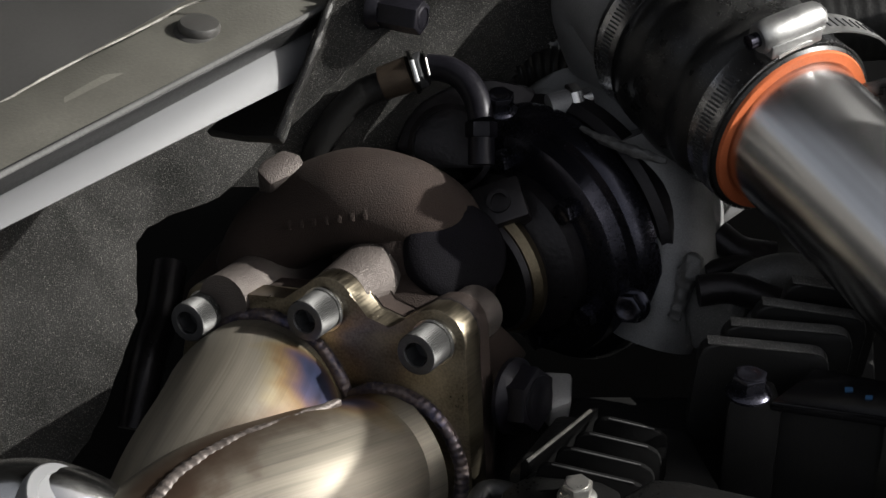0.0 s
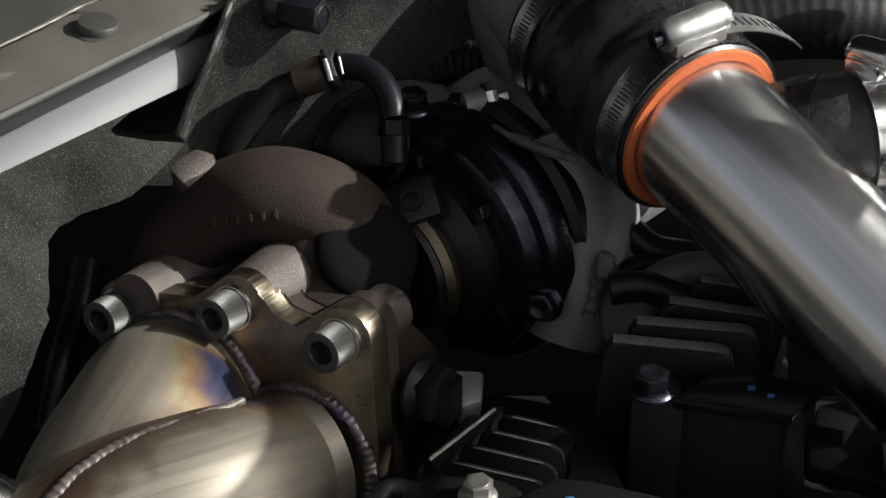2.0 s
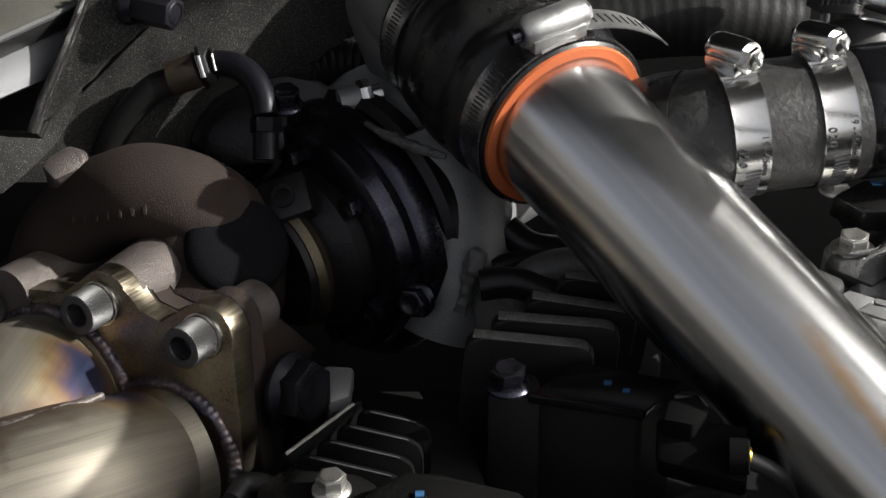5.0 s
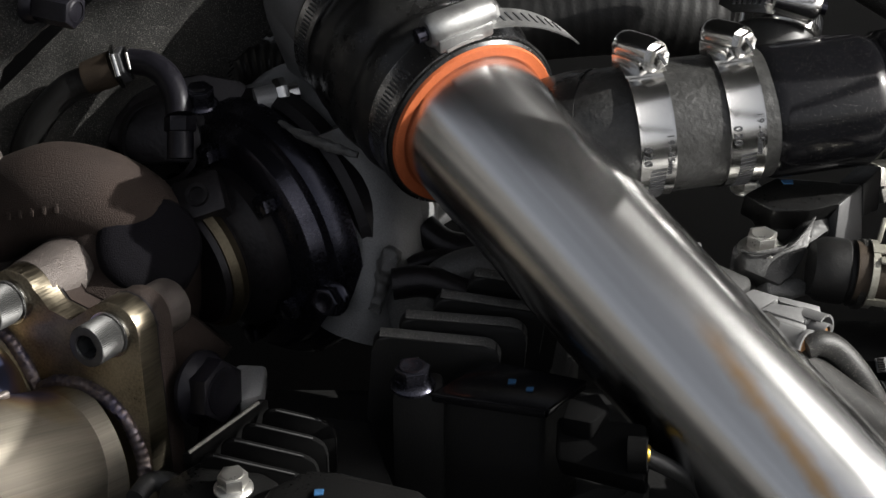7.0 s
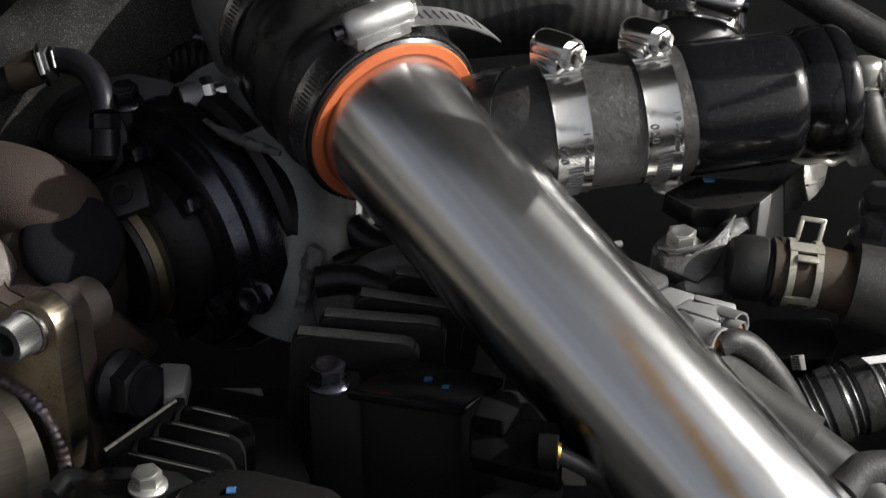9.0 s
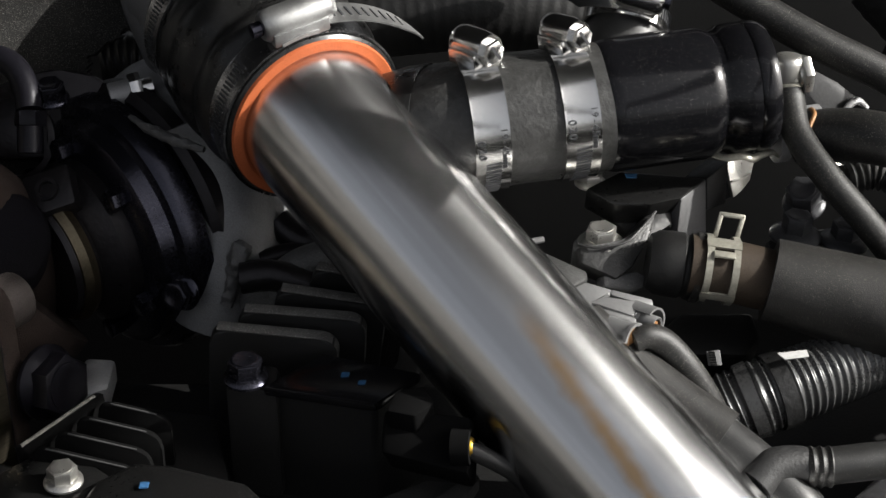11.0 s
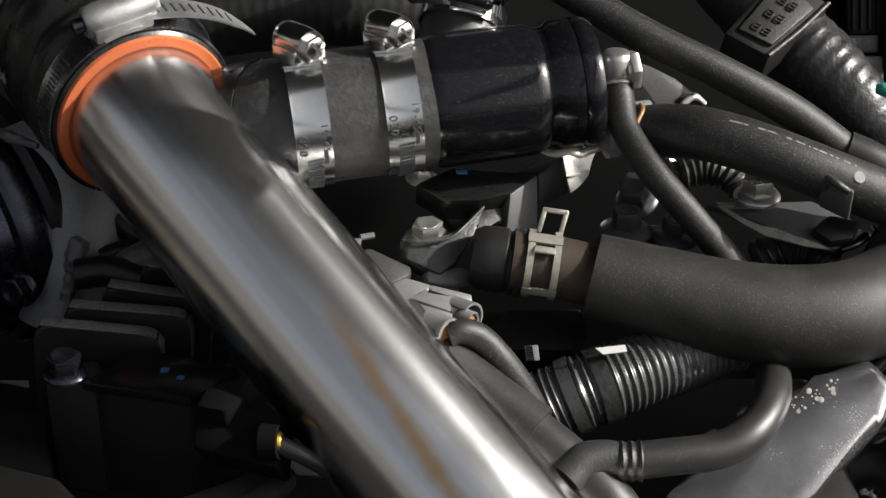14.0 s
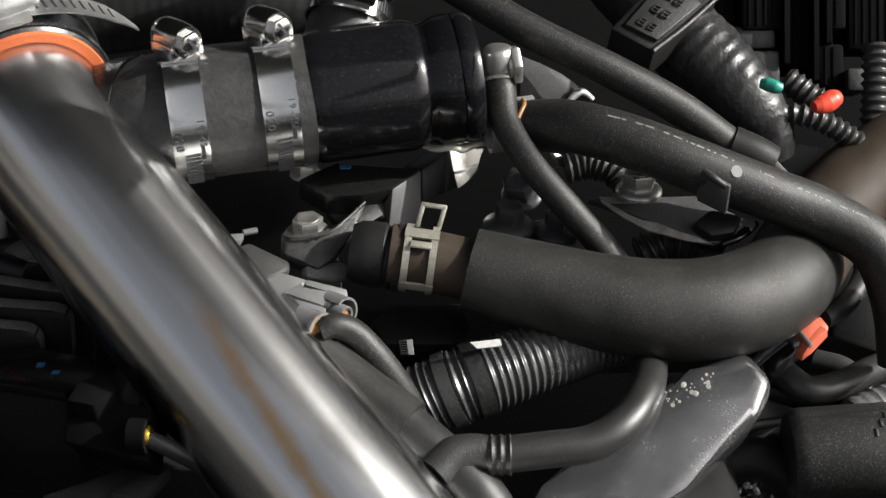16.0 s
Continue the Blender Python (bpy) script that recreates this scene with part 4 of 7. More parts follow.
slab(bm, [(0.0362, 0.5318, 0.8851), (0.0479, 0.5315, 0.8846), (0.0468, 0.5175, 0.8811), (0.0390, 0.5137, 0.8806), (0.0352, 0.5223, 0.8831)], 0.012, 0.002)
part("mounting_foot", bm, ALU_CAST, turbo, "bare aluminium foot")
bm = bm_new()
slab(bm, [(0.0969, 0.5614, 0.9079), (0.1196, 0.5501, 0.9049), (0.1188, 0.5398, 0.8884), (0.0942, 0.5496, 0.8815), (0.0902, 0.5578, 0.8945)], 0.008, 0.002)
single("support_bracket", bm, GREY_CAST, "dark grey cast bracket under the compressor", "bracket")
bm = bm_new()
tube(bm, [(0.1068, 0.5515, 0.8995), (0.1112, 0.5535, 0.9065), (0.1188, 0.5543, 0.9115), (0.1289, 0.5535, 0.9140), (0.1410, 0.5500, 0.9123)], 0.0072, 22, 12)
single("coolant_elbow", bm, GREY_CAST, "dull grey metal elbow under the charge pipe", "pipe")
# silver union behind the back plate
un = thing("pipe_union", "bright silver pipe union behind the compressor", "fitting", axis_m((0.0408, 0.6070, 0.9544), (0.95, 0.3, 0.12)))
bm = bm_new()
lathe(bm, [(0, 0), (0.0055, 0), (0.0055, 0.008), (0, 0.008)], Matrix(), 28)
part("tube_end", bm, ALU_CAST, un, at_world=False)
bm = bm_new()
prism(bm, hexagon(0.0125), 0.005, Matrix(), 0.0007, base=0.008)
lathe(bm, [(0, 0.012), (0.004, 0.012), (0.0042, 0.017), (0, 0.017)], Matrix(), 24)
part("hex_nut", bm, CHROME, un, at_world=False)

# ---- braided oil feed hose ----
feed = thing("oil_feed_hose", "black braided oil feed hose with a bright crimp and steel elbow", "hose", Matrix.Translation((-0.0518, 0.5949, 0.9369)))
bm = bm_new()
tube(bm, [(-0.0536, 0.5989, 0.9245), (-0.0489, 0.6015, 0.9381), (-0.0416, 0.6035, 0.9506), (-0.0310, 0.6053, 0.9611), (-0.0202, 0.6059, 0.9658)], 0.0057, 20, 20, ridge=corrugation(0.0016, 0.025))
part("braided_hose", bm, PLASTIC_DARK, feed)
bm = bm_new()
tube(bm, [(-0.0232, 0.6058, 0.9656), (-0.0169, 0.6060, 0.9679), (-0.0120, 0.6061, 0.9700)], [0.0064, 0.0068, 0.0068], 22)
part("crimp", bm, RUSTY_RUBBER, feed, "dull crimped sleeve")
for a, b, r, mt_ in (((-0.0122, 0.6061, 0.9700), (-0.0101, 0.6065, 0.9705), 0.0074, CHROME), ((-0.0101, 0.6065, 0.9705), (-0.0068, 0.6061, 0.9719), 0.0060, BOLT_BLACK), ((-0.0068, 0.6062, 0.9721), (-0.0056, 0.6064, 0.9723), 0.0058, CHROME)):
    bm = bm_new()
    prism(bm, hexagon(r * 2), (V(b) - V(a)).length, axis_m(a, V(b) - V(a)), 0.0007)
    part("collar_nut", bm, mt_, feed, "bright collar nut")
bm = bm_new()
tube(bm, [(-0.0060, 0.6064, 0.9723), (0.0023, 0.6031, 0.9727), (0.0089, 0.5980, 0.9702), (0.0129, 0.5914, 0.9653), (0.0143, 0.5857, 0.9600)], 0.0050, 18)
part("steel_elbow", bm, BLUED, feed, "dark blued steel elbow")
bm = bm_new()
am = axis_m((0.0143, 0.5864, 0.9573), VIEW_UP)
prism(bm, hexagon(0.0105), 0.006, am, 0.0006, base=-0.004)
lathe(bm, [(0, -0.014), (0.0050, -0.014), (0.0050, -0.004), (0, -0.004)], am, 24)
part("banjo_base", bm, BLUED, feed)
hex_bolt("flange_bolt", "dark bolt on the oil inlet", (0.0212, 0.5941, 0.9602), VIEW_UP * 0.6 + VIEW_NEAR * 0.5, 0.0095, 0.006, 0.0068, CLAMP_DARK)

# ---- exhaust downpipe ----
down = thing("downpipe", "welded stainless downpipe with straw and blue heat tint", "exhaust pipe", fm.copy())
TINT = tinted_steel("heat_tinted_steel", (-0.0379, 0.4976, 0.9058), 0.040)


def arcs(cx, cy, r, a0, a1, n=7):
    return [(cx + r * math.cos(radians(a0 + (a1 - a0) * i / n)), cy + r * math.sin(radians(a0 + (a1 - a0) * i / n))) for i in range(n + 1)]


ears = arcs(-0.0495, -0.0165, 0.0115, 215, 60) + [(-0.033, -0.0045), (-0.017, -0.002)] + arcs(0.0015, 0.0005, 0.0118, 150, 25) + [(0.017, 0.001), (0.027, -0.0005)] \
    + arcs(0.0455, 0.001, 0.0118, 140, -10) + [(0.060, -0.020), (0.066, -0.060), (0.06, -0.095), (0.0, -0.105), (-0.055, -0.09), (-0.062, -0.04)]
bm = bm_new()
prism(bm, list(reversed(ears)), 0.0105, Matrix(), 0.0007, base=-0.0105)
part("flange", bm, FLANGE, down, "gold-tinted steel flange with machined edges", at_world=False)
bm = bm_new()
prism(bm, list(reversed([(x * 0.965, y * 0.965 - 0.001) for x, y in ears])), 0.009, fm, 0.001, base=-0.0215)
part("outlet_flange", bm, CAST_IRON, turbo, "rough cast outlet flange")
gk = [(x * 0.985, y * 0.985 - 0.0004) for x, y in ears]
bm = bm_new()
prism(bm, list(reversed(gk)), 0.0016, Matrix(), 0.0, base=-0.0122)
part("gasket", bm, DARK_STEEL, down, at_world=False)
bm = bm_new()
tube(bm, [fm @ Vector((-0.019, -0.043, -0.002)), fm @ Vector((-0.0205, -0.0435, 0.012)), (-0.0696, 0.4922, 0.8839), (-0.0810, 0.4729, 0.8719), (-0.0922, 0.4510, 0.8500)], [0.0325, 0.0325, 0.0335, 0.0335, 0.0335], 56, 14)
part("upper_bend", bm, TINT, down, "straw-tinted stainless bend")
bm = bm_new()
tube(bm, [fm @ Vector((0.033, -0.051, -0.002)), fm @ Vector((0.028, -0.052, 0.014)), (-0.0446, 0.4598, 0.8849), (-0.0711, 0.4454, 0.8845), (-0.0949, 0.4315, 0.8755)], [0.0272, 0.0275, 0.0295, 0.0300, 0.0300], 56, 14)
branch = part("lower_branch", bm, TINT, down, "straw-tinted stainless branch pipe")
bm = bm_new()
seam = [onto(branch, q, -0.0017)[0] for q in ((-0.0351, 0.4814, 0.9082), (-0.0466, 0.4802, 0.9063), (-0.0561, 0.4788, 0.9040), (-0.0647, 0.4772, 0.9014), (-0.0733, 0.4751, 0.8980), (-0.0809, 0.4725, 0.8940), (-0.0876, 0.4693, 0.8888), (-0.0927, 0.4657, 0.8830), (-0.0962, 0.4619, 0.8770))]
tube(bm, seam, [0.0016, 0.0020, 0.0024, 0.0027, 0.0030, 0.0031, 0.0031, 0.0031], 18, 24, ridge=corrugation(0.0030, 0.10), wob=0.22, wob_scale=150)
part("weld_bead", bm, WELD, down, "rippled weld bead between the bends")
stain(TINT, seam[0] * 1.5 - seam[5] * 0.5, seam[5], 0.016, (0.085, 0.055, 0.036))
stain(TINT, seam[4] * 2 - seam[8], seam[8], 0.020, (0.080, 0.052, 0.036))
bm = bm_new()
ring = [fm @ Vector((-0.019 + 0.033 * math.cos(radians(a)), -0.043 + 0.033 * math.sin(radians(a)), 0.0008)) for a in range(150, -1, -10)]
tube(bm, ring, 0.0027, 14, 10, ridge=corrugation(0.0026, 0.09), wob=0.20, wob_scale=170)
part("weld_bead", bm, WELD_BLUE, down, "blue heat-tinted weld bead")
bm = bm_new()
ring = [fm @ Vector((0.033 + 0.0278 * math.cos(radians(a)), -0.051 + 0.0278 * math.sin(radians(a)), 0.0008)) for a in range(140, -31, -10)]
tube(bm, ring, 0.0027, 14, 10, ridge=corrugation(0.0026, 0.09), wob=0.20, wob_scale=170)
part("weld_bead", bm, WELD_BLUE, down, "blue heat-tinted weld bead")
for q in ((-0.0500, -0.0160), (0.0, 0.0), (0.0450, 0.0010)):
    cap_bolt("knurled grey socket cap bolt on the exhaust flange", fm @ Vector((q[0], q[1], 0.0018)), -FAX, 0.0076, 0.0120, "exhaust flange bolts")

# small pipe in the corner by the felt
bm = bm_new()
tube(bm, [(-0.1530, 0.4403, 0.8989), (-0.1312, 0.4412, 0.9005), (-0.1153, 0.4404, 0.8953), (-0.0995, 0.4373, 0.8848)], 0.0125, 28)
single("coolant_pipe", bm, CHROME, "bright bare metal pipe by the bulkhead", "pipe")
bm = bm_new()
lathe(bm, [(0.0122, -0.02), (0.0124, -0.001), (0.0118, 0.0), (0.0085, 0.0004), (0.008, 0.0), (0, 0.0)], axis_m((-0.1204, 0.4335, 0.9069), (0.62, -0.25, 0.75)), 40)
single("pipe_plug", bm, PAINT, "bright round metal plug beside the pipe", "plug")
bm = bm_new()
tube(bm, [(-0.1077, 0.5902, 0.8936), (-0.1095, 0.5713, 0.8822), (-0.1129, 0.5539, 0.8732), (-0.1168, 0.5361, 0.8542)], 0.007, 18)
single("breather_pipe", bm, DARK_STEEL, "dark steel pipe behind the exhaust flange", "pipe")

# ---- intercooler pipe and coupler ----
pipe = thing("charge_pipe", "polished aluminium charge pipe running out of the coupler", "pipe", axis_m(C0, V((0.2459, 0.4255, 0.8888)) - V((0.1453, 0.5297, 0.9593))))
bm = bm_new()
run = [V(q) for q in (C0 - WAX * 0.038, C0, (0.1453, 0.5297, 0.9593), (0.1714, 0.5014, 0.9416), (0.1930, 0.4777, 0.9265), (0.2109, 0.4596, 0.9147), (0.2270, 0.4426, 0.9028), (0.2459, 0.4255, 0.8888), (0.2797, 0.3962, 0.8612), (0.3348, 0.3535, 0.8122))]
for _ in range(3):
    run[2:-1] = [run[i] * 0.5 + (run[i - 1] + run[i + 1]) * 0.25 if 2 < i < 7 else run[i] for i in range(2, len(run) - 1)]
tube(bm, run, [0.0279, 0.0281, 0.0284, 0.0286, 0.0288, 0.0290, 0.0290, 0.0291, 0.0292, 0.0292], 128, 14)
duct = part("tube", bm, POLISHED, pipe)
stain(POLISHED, onto(duct, (0.1915, 0.4918, 0.9378))[0], onto(duct, (0.2340, 0.4373, 0.8982))[0], 0.0042, (0.62, 0.43, 0.25), 0.022)
coup = thing("silicone_coupler", "black silicone coupler hose with an orange lining", "hose", axis_m(C0, WAX))
bm = bm_new()
lathe(bm, [(0.0328, 0.0), (0.0338, -0.001), (0.0340, -0.015), (0.0356, -0.017), (0.0366, -0.021), (0.0362, -0.025), (0.0350, -0.027), (0.0352, -0.030), (0.0368, -0.033), (0.0376, -0.039), (0.0372, -0.046), (0.0356, -0.049), (0.0358, -0.052), (0.0364, -0.055), (0.0360, -0.059), (0.0344, -0.061), (0.0342, -0.076), (0.0328, -0.078), (0.029, -0.078), (0.029, -0.02), (0.0315, -0.0005)], Matrix(), 96, shut=True)
part("hose_wall", bm, SILICONE, coup, at_world=False)
bm = bm_new()
lathe(bm, [(0.0281, 0.0004), (0.0290, 0.0012), (0.0322, 0.0012), (0.0327, 0.0002), (0.0326, -0.01), (0.0278, -0.01)], Matrix(), 96, shut=True)
part("lining", bm, ORANGE, coup, "orange fabric lining at the cut end", at_world=False)
worm_clamp("bright steel worm clamp with a loose strap end on the coupler", C0 - WAX * 0.008, WAX, 0.0342, 0.0125, VIEW_UP + Vector((-0.38, 0, 0)) + VIEW_NEAR * 0.1, 0.0060, tail=0.012, slots=(128, 215), house_turn=1, long=2.1, band_material=STEEL_BAND, material=SATIN)
worm_clamp("steel worm clamp at the far end of the coupler", C0 - WAX * 0.068, WAX, 0.0346, 0.0115, VIEW_UP + Vector((0.5, 0, 0)), 0.0068, slots=(100, 230), house_turn=1, material=STEEL_BAND, long=2.0)

# ---- coil packs and ribbed covers on the cylinder head ----
coil = thing("ignition_coil", "black plastic ignition coil with a flat lid on the cylinder head", "ignition coil", Matrix.Translation((0.1238, 0.5205, 0.8800)))
bm = bm_new()
slab(bm, [(0.1085, 0.4741, 0.9140), (0.1277, 0.4936, 0.9140), (0.1619, 0.4817, 0.9140), (0.1468, 0.4647, 0.9140)], 0.004, 0.001)
part("lid", bm, GLOSS_BLACK, coil, "glossy black lid")
bm = bm_new()
slab(bm, [(0.1101, 0.4775, 0.9110), (0.1278, 0.4958, 0.9110), (0.1606, 0.4852, 0.9110), (0.1463, 0.4680, 0.9110)], 0.050, 0.002)
part("body", bm, PLASTIC_DARK, coil)
bm = bm_new()
slab(bm, [(0.0946, 0.4768, 0.9125), (0.1006, 0.4898, 0.9125), (0.1132, 0.4897, 0.9125), (0.1138, 0.4736, 0.9125)], 0.048, 0.003)
part("mounting_foot", bm, PLASTIC_DARK, coil)
bm = bm_new()
slab(bm, [(0.1349, 0.4813, 0.9146), (0.1376, 0.4813, 0.9146), (0.1372, 0.4790, 0.9146), (0.1346, 0.4790, 0.9146)], 0.0005)
part("paint_dot", bm, BLUE_MARK, coil, "blue paint dot")
bm = bm_new()
slab(bm, [(0.1409, 0.4768, 0.9146), (0.1433, 0.4767, 0.9146), (0.1429, 0.4748, 0.9146), (0.1405, 0.4748, 0.9146)], 0.0005)
part("paint_dot", bm, BLUE_MARK, coil, "blue paint dot")
hex_bolt("coil_bolt", "dark steel hexagon bolt holding the ignition coil", (0.1025, 0.4800, 0.9130), (0, 0, 1), 0.0105, 0.0060, 0.0078, CLAMP_DARK)
plug = thing("coil_connector", "black plastic connector plugged into the ignition coil", "connector", Matrix.Translation((0.1642, 0.4539, 0.9111)))
bm = bm_new()
slab(bm, [(0.1498, 0.4563, 0.9185), (0.1784, 0.4500, 0.9199), (0.1771, 0.4352, 0.9076), (0.1486, 0.4438, 0.9099)], 0.020, 0.002)
part("shell", bm, FUSE, plug)
bm = bm_new()
slab(bm, [(0.1535, 0.4584, 0.9238), (0.1632, 0.4601, 0.9248), (0.1666, 0.4524, 0.9237), (0.1601, 0.4468, 0.9223), (0.1508, 0.4494, 0.9226)], 0.010, 0.001)
part("latch", bm, FUSE, plug)
bm = bm_new()
pm = axis_m((0.1760, 0.4415, 0.9139), Vector((0.97, -0.15, 0.1)))
lathe(bm, [(0.0035, -0.002), (0.0035, 0.002), (0.0028, 0.003), (0.0022, 0.001), (0, 0.001)], pm, 20)
part("terminal_seal", bm, BRASS, plug, "yellow terminal seal")
bm = bm_new()
lathe(bm, [(0.0060, -0.004), (0.0060, 0.002), (0.0052, 0.0024), (0.0048, -0.002), (0.0036, -0.002)], pm, 24)
part("collar", bm, FUSE, plug)
bm = bm_new()
tube(bm, [(0.1773, 0.4410, 0.9132), (0.1855, 0.4406, 0.9088), (0.1951, 0.4411, 0.9003), (0.2029, 0.4381, 0.8861)], 0.0030, 12)
single("cable", bm, CORR, "thin black cable under the polished pipe", "cable")

# tall rounded ribs
ribs = thing("ribbed_cover", "black plastic cover with tall rounded cooling ribs", "engine cover", Matrix.Translation((0.1228, 0.5597, 0.8700)))
RZ = Vector((0, 0, 1))
for l_, r_, lit in (((0.0885, 0.4987, 0.9200), (0.1329, 0.4959, 0.9167), 0.05), ((0.0974, 0.5069, 0.9219), (0.1423, 0.5045, 0.9192), 0.05), ((0.1099, 0.5166, 0.9242), (0.1491, 0.5130, 0.9196), 0.05), ((0.1222, 0.5273, 0.9263), (0.1569, 0.5239, 0.9220), 0.05)):
    l_, r_ = V(l_), V(r_)
    rx = (r_ - l_).normalized()
    rz = (RZ - rx * rx.dot(RZ)).normalized()
    mm = Matrix((rx, rz, rx.cross(rz))).transposed().to_4x4()
    mm.translation = l_
    wide = (r_ - l_).length
    bm = bm_new()
    prism(bm, rounded([(0, -0.040), (0, 0.0), (wide, 0.0), (wide, -0.040)], 0.0062, 4), 0.0062, mm, 0.0007, base=-0.0062)
    rib = part("rib", bm, RIB_BLACK, ribs)
    # dusty strip made paler to stand for sunlight on the rib top
    bm = bm_new()
    box(bm, (wide * (1 - lit) - 0.006, 0.0006, 0.0050), mm @ Matrix.Translation((wide * (1 + lit) / 2 - 0.003, 0.0001, -0.0031)), 0.0002)
    part("dusty_lit_top", bm, DUSTY_LIT_TOP, rib, "grey dust on top, painted paler as if sunlit")
    # pale cover on the rounded end, painted sunlight
    bm = bm_new()
    lathe(bm, [(0.0057, -0.0056), (0.0065, -0.0056), (0.0065, -0.0006), (0.0057, -0.0006)], mm @ Matrix.Translation((wide - 0.0062, -0.0062, 0)), 8, arc=(0, 88), shut=True)
    box(bm, (0.0006, 0.012, 0.0050), mm @ Matrix.Translation((wide, -0.0118, -0.0031)), 0.0002)
    part("lit_corner", bm, DUSTY_LIT_TOP, rib, "corner painted pale as if sunlit")
bm = bm_new()
slab(bm, [(0.0918, 0.5171, 0.8800), (0.1004, 0.5764, 0.8800), (0.1669, 0.5684, 0.8800), (0.1567, 0.5102, 0.8800)], 0.03, 0.003)
part("base", bm, PLASTIC_DARK, ribs)

# low ribbed cover
low = thing("ribbed_cover", "black plastic cover with low slanted ribs and a sloping rail", "engine cover", Matrix.Translation((0.0406, 0.5094, 0.8600)))
rail_a, rail_b = V((0.0314, 0.4642, 0.8980)), V((0.0512, 0.4812, 0.9040))
for i in range(4):
    f = i / 3
    a = rail_a.lerp(rail_b, f)
    bm = bm_new()
    ln_ = 0.038 - 0.004 * i
    out = rounded([(0, -0.024), (0, 0), (ln_, 0), (ln_, -0.024)], 0.006, 4)
    dx = Vector((0.96, -0.14, -0.17)).normalized()
    mm = Matrix((dx, RZ, dx.cross(RZ))).transposed().to_4x4()
    mm.translation = a
    prism(bm, out, 0.0022, mm, 0.0005)
    part("rib", bm, FUSE, low)
    # thin grey strip: light along the rib's near edge, put into colour
    bm = bm_new()
    box(bm, (ln_ - 0.010, 0.0004, 0.0006), mm @ Matrix.Translation((ln_ / 2, 0.0001, 0.0017)), 0.0001)
    part("lit_rib_edge", bm, ALU_DULL, low, "thin grey strip painting the rib's lit edge")
bm = bm_new()
dxx = (rail_b - rail_a).normalized()
slab(bm, [rail_a - dxx * 0.004 + Vector((-0.003, 0, 0.001)), rail_b + dxx * 0.002 + Vector((-0.003, 0, 0.001)), rail_b + dxx * 0.002 + Vector((0.0005, 0, 0.001)), rail_a - dxx * 0.004 + Vector((0.0005, 0, 0.001))], 0.022, 0.0008)
part("sloping_rail", bm, FUSE, low)
# pale tube along the rail, a painted edge highlight
bm = bm_new()
tube(bm, [rail_a - dxx * 0.003 + Vector((-0.0012, 0, 0.0008)), rail_b + Vector((-0.0012, 0, 0.0008))], 0.0007, 8, 4)
part("lit_rail_edge", bm, WORN_LIT_EDGE, low, "pale tube painting the highlight on the rail edge")
bm = bm_new()
slab(bm, [(0.0221, 0.4809, 0.8790), (0.0414, 0.5144, 0.8790), (0.0874, 0.5049, 0.8790), (0.0981, 0.4610, 0.8790), (0.0680, 0.4552, 0.8790)], 0.03, 0.003)
part("base", bm, PLASTIC_DARK, low)
bm = bm_new()
slab(bm, [(0.0192, 0.4543, 0.8920), (0.0306, 0.4656, 0.8920), (0.0491, 0.4626, 0.8920), (0.0586, 0.4543, 0.8920), (0.0577, 0.4385, 0.8920), (0.0192, 0.4386, 0.8920)], 0.006, 0.0015)
part("mounting_tab", bm, LID, low, "dusty black mounting tab")
cov = thing("cam_cover", "dusty black plastic cam cover with a pale tube painting the highlight on the rail edge", "engine cover", Matrix.Translation((0.0760, 0.4837, 0.8600)))
bm = bm_new()
slab(bm, [(0.0560, 0.4423, 0.9000), (0.0678, 0.4502, 0.9020), (0.0793, 0.4490, 0.9020), (0.1055, 0.4416, 0.9000), (0.1261, 0.4143, 0.9000), (0.0471, 0.4144, 0.9000)], 0.016, 0.003, 3)
part("lid", bm, LID, cov)
bm = bm_new()
slab(bm, [(0.0715, 0.4385, 0.9022), (0.0744, 0.4387, 0.9022), (0.0743, 0.4359, 0.9022), (0.0715, 0.4356, 0.9022)], 0.0005)
part("paint_dot", bm, BLUE_MARK, cov, "blue paint dot")
hex_bolt("cover_bolt", "bright zinc bolt on the cam cover tab", (0.0438, 0.4496, 0.8930), (0, 0, 1), 0.0088, 0.0048, 0.0066, ZINC)
bm = bm_new()
tube(bm, [(0.0100, 0.4540, 0.8850), (0.0141, 0.4629, 0.8850), (0.0219, 0.4622, 0.8850), (0.0317, 0.4540, 0.8850)], 0.0035, 12)
single("cable_guide", bm, PLASTIC, "black plastic cable guide on the cover", "guide")
# bracket with lettering below the pipe
brk = thing("cable_bracket", "dusty black cable bracket under the polished pipe", "bracket", Matrix.Translation((0.1729, 0.4626, 0.8800)))
bm = bm_new()
slab(bm, [(0.1632, 0.4397, 0.8920), (0.1798, 0.4564, 0.8920), (0.1815, 0.4534, 0.8920), (0.1741, 0.4364, 0.8920)], 0.006, 0.001)
slab(bm, [(0.1402, 0.4419, 0.8890), (0.1638, 0.4554, 0.8890), (0.1741, 0.4542, 0.8890), (0.1622, 0.4349, 0.8890)], 0.006, 0.001)
part("plate", bm, PLASTIC_WORN, brk)

# ---- breather hose with clamps and black canister ----
HA, HB = V((0.1844, 0.5498, 0.9738)), V((0.2926, 0.5696, 0.9797))
HX = (HB - HA).normalized()
hm = axis_m(HA, HX, VIEW_UP)
bre = thing("breather_hose", "worn black rubber breather hose between two clamps", "hose", hm)
bm = bm_new()
FAR = -VIEW_NEAR
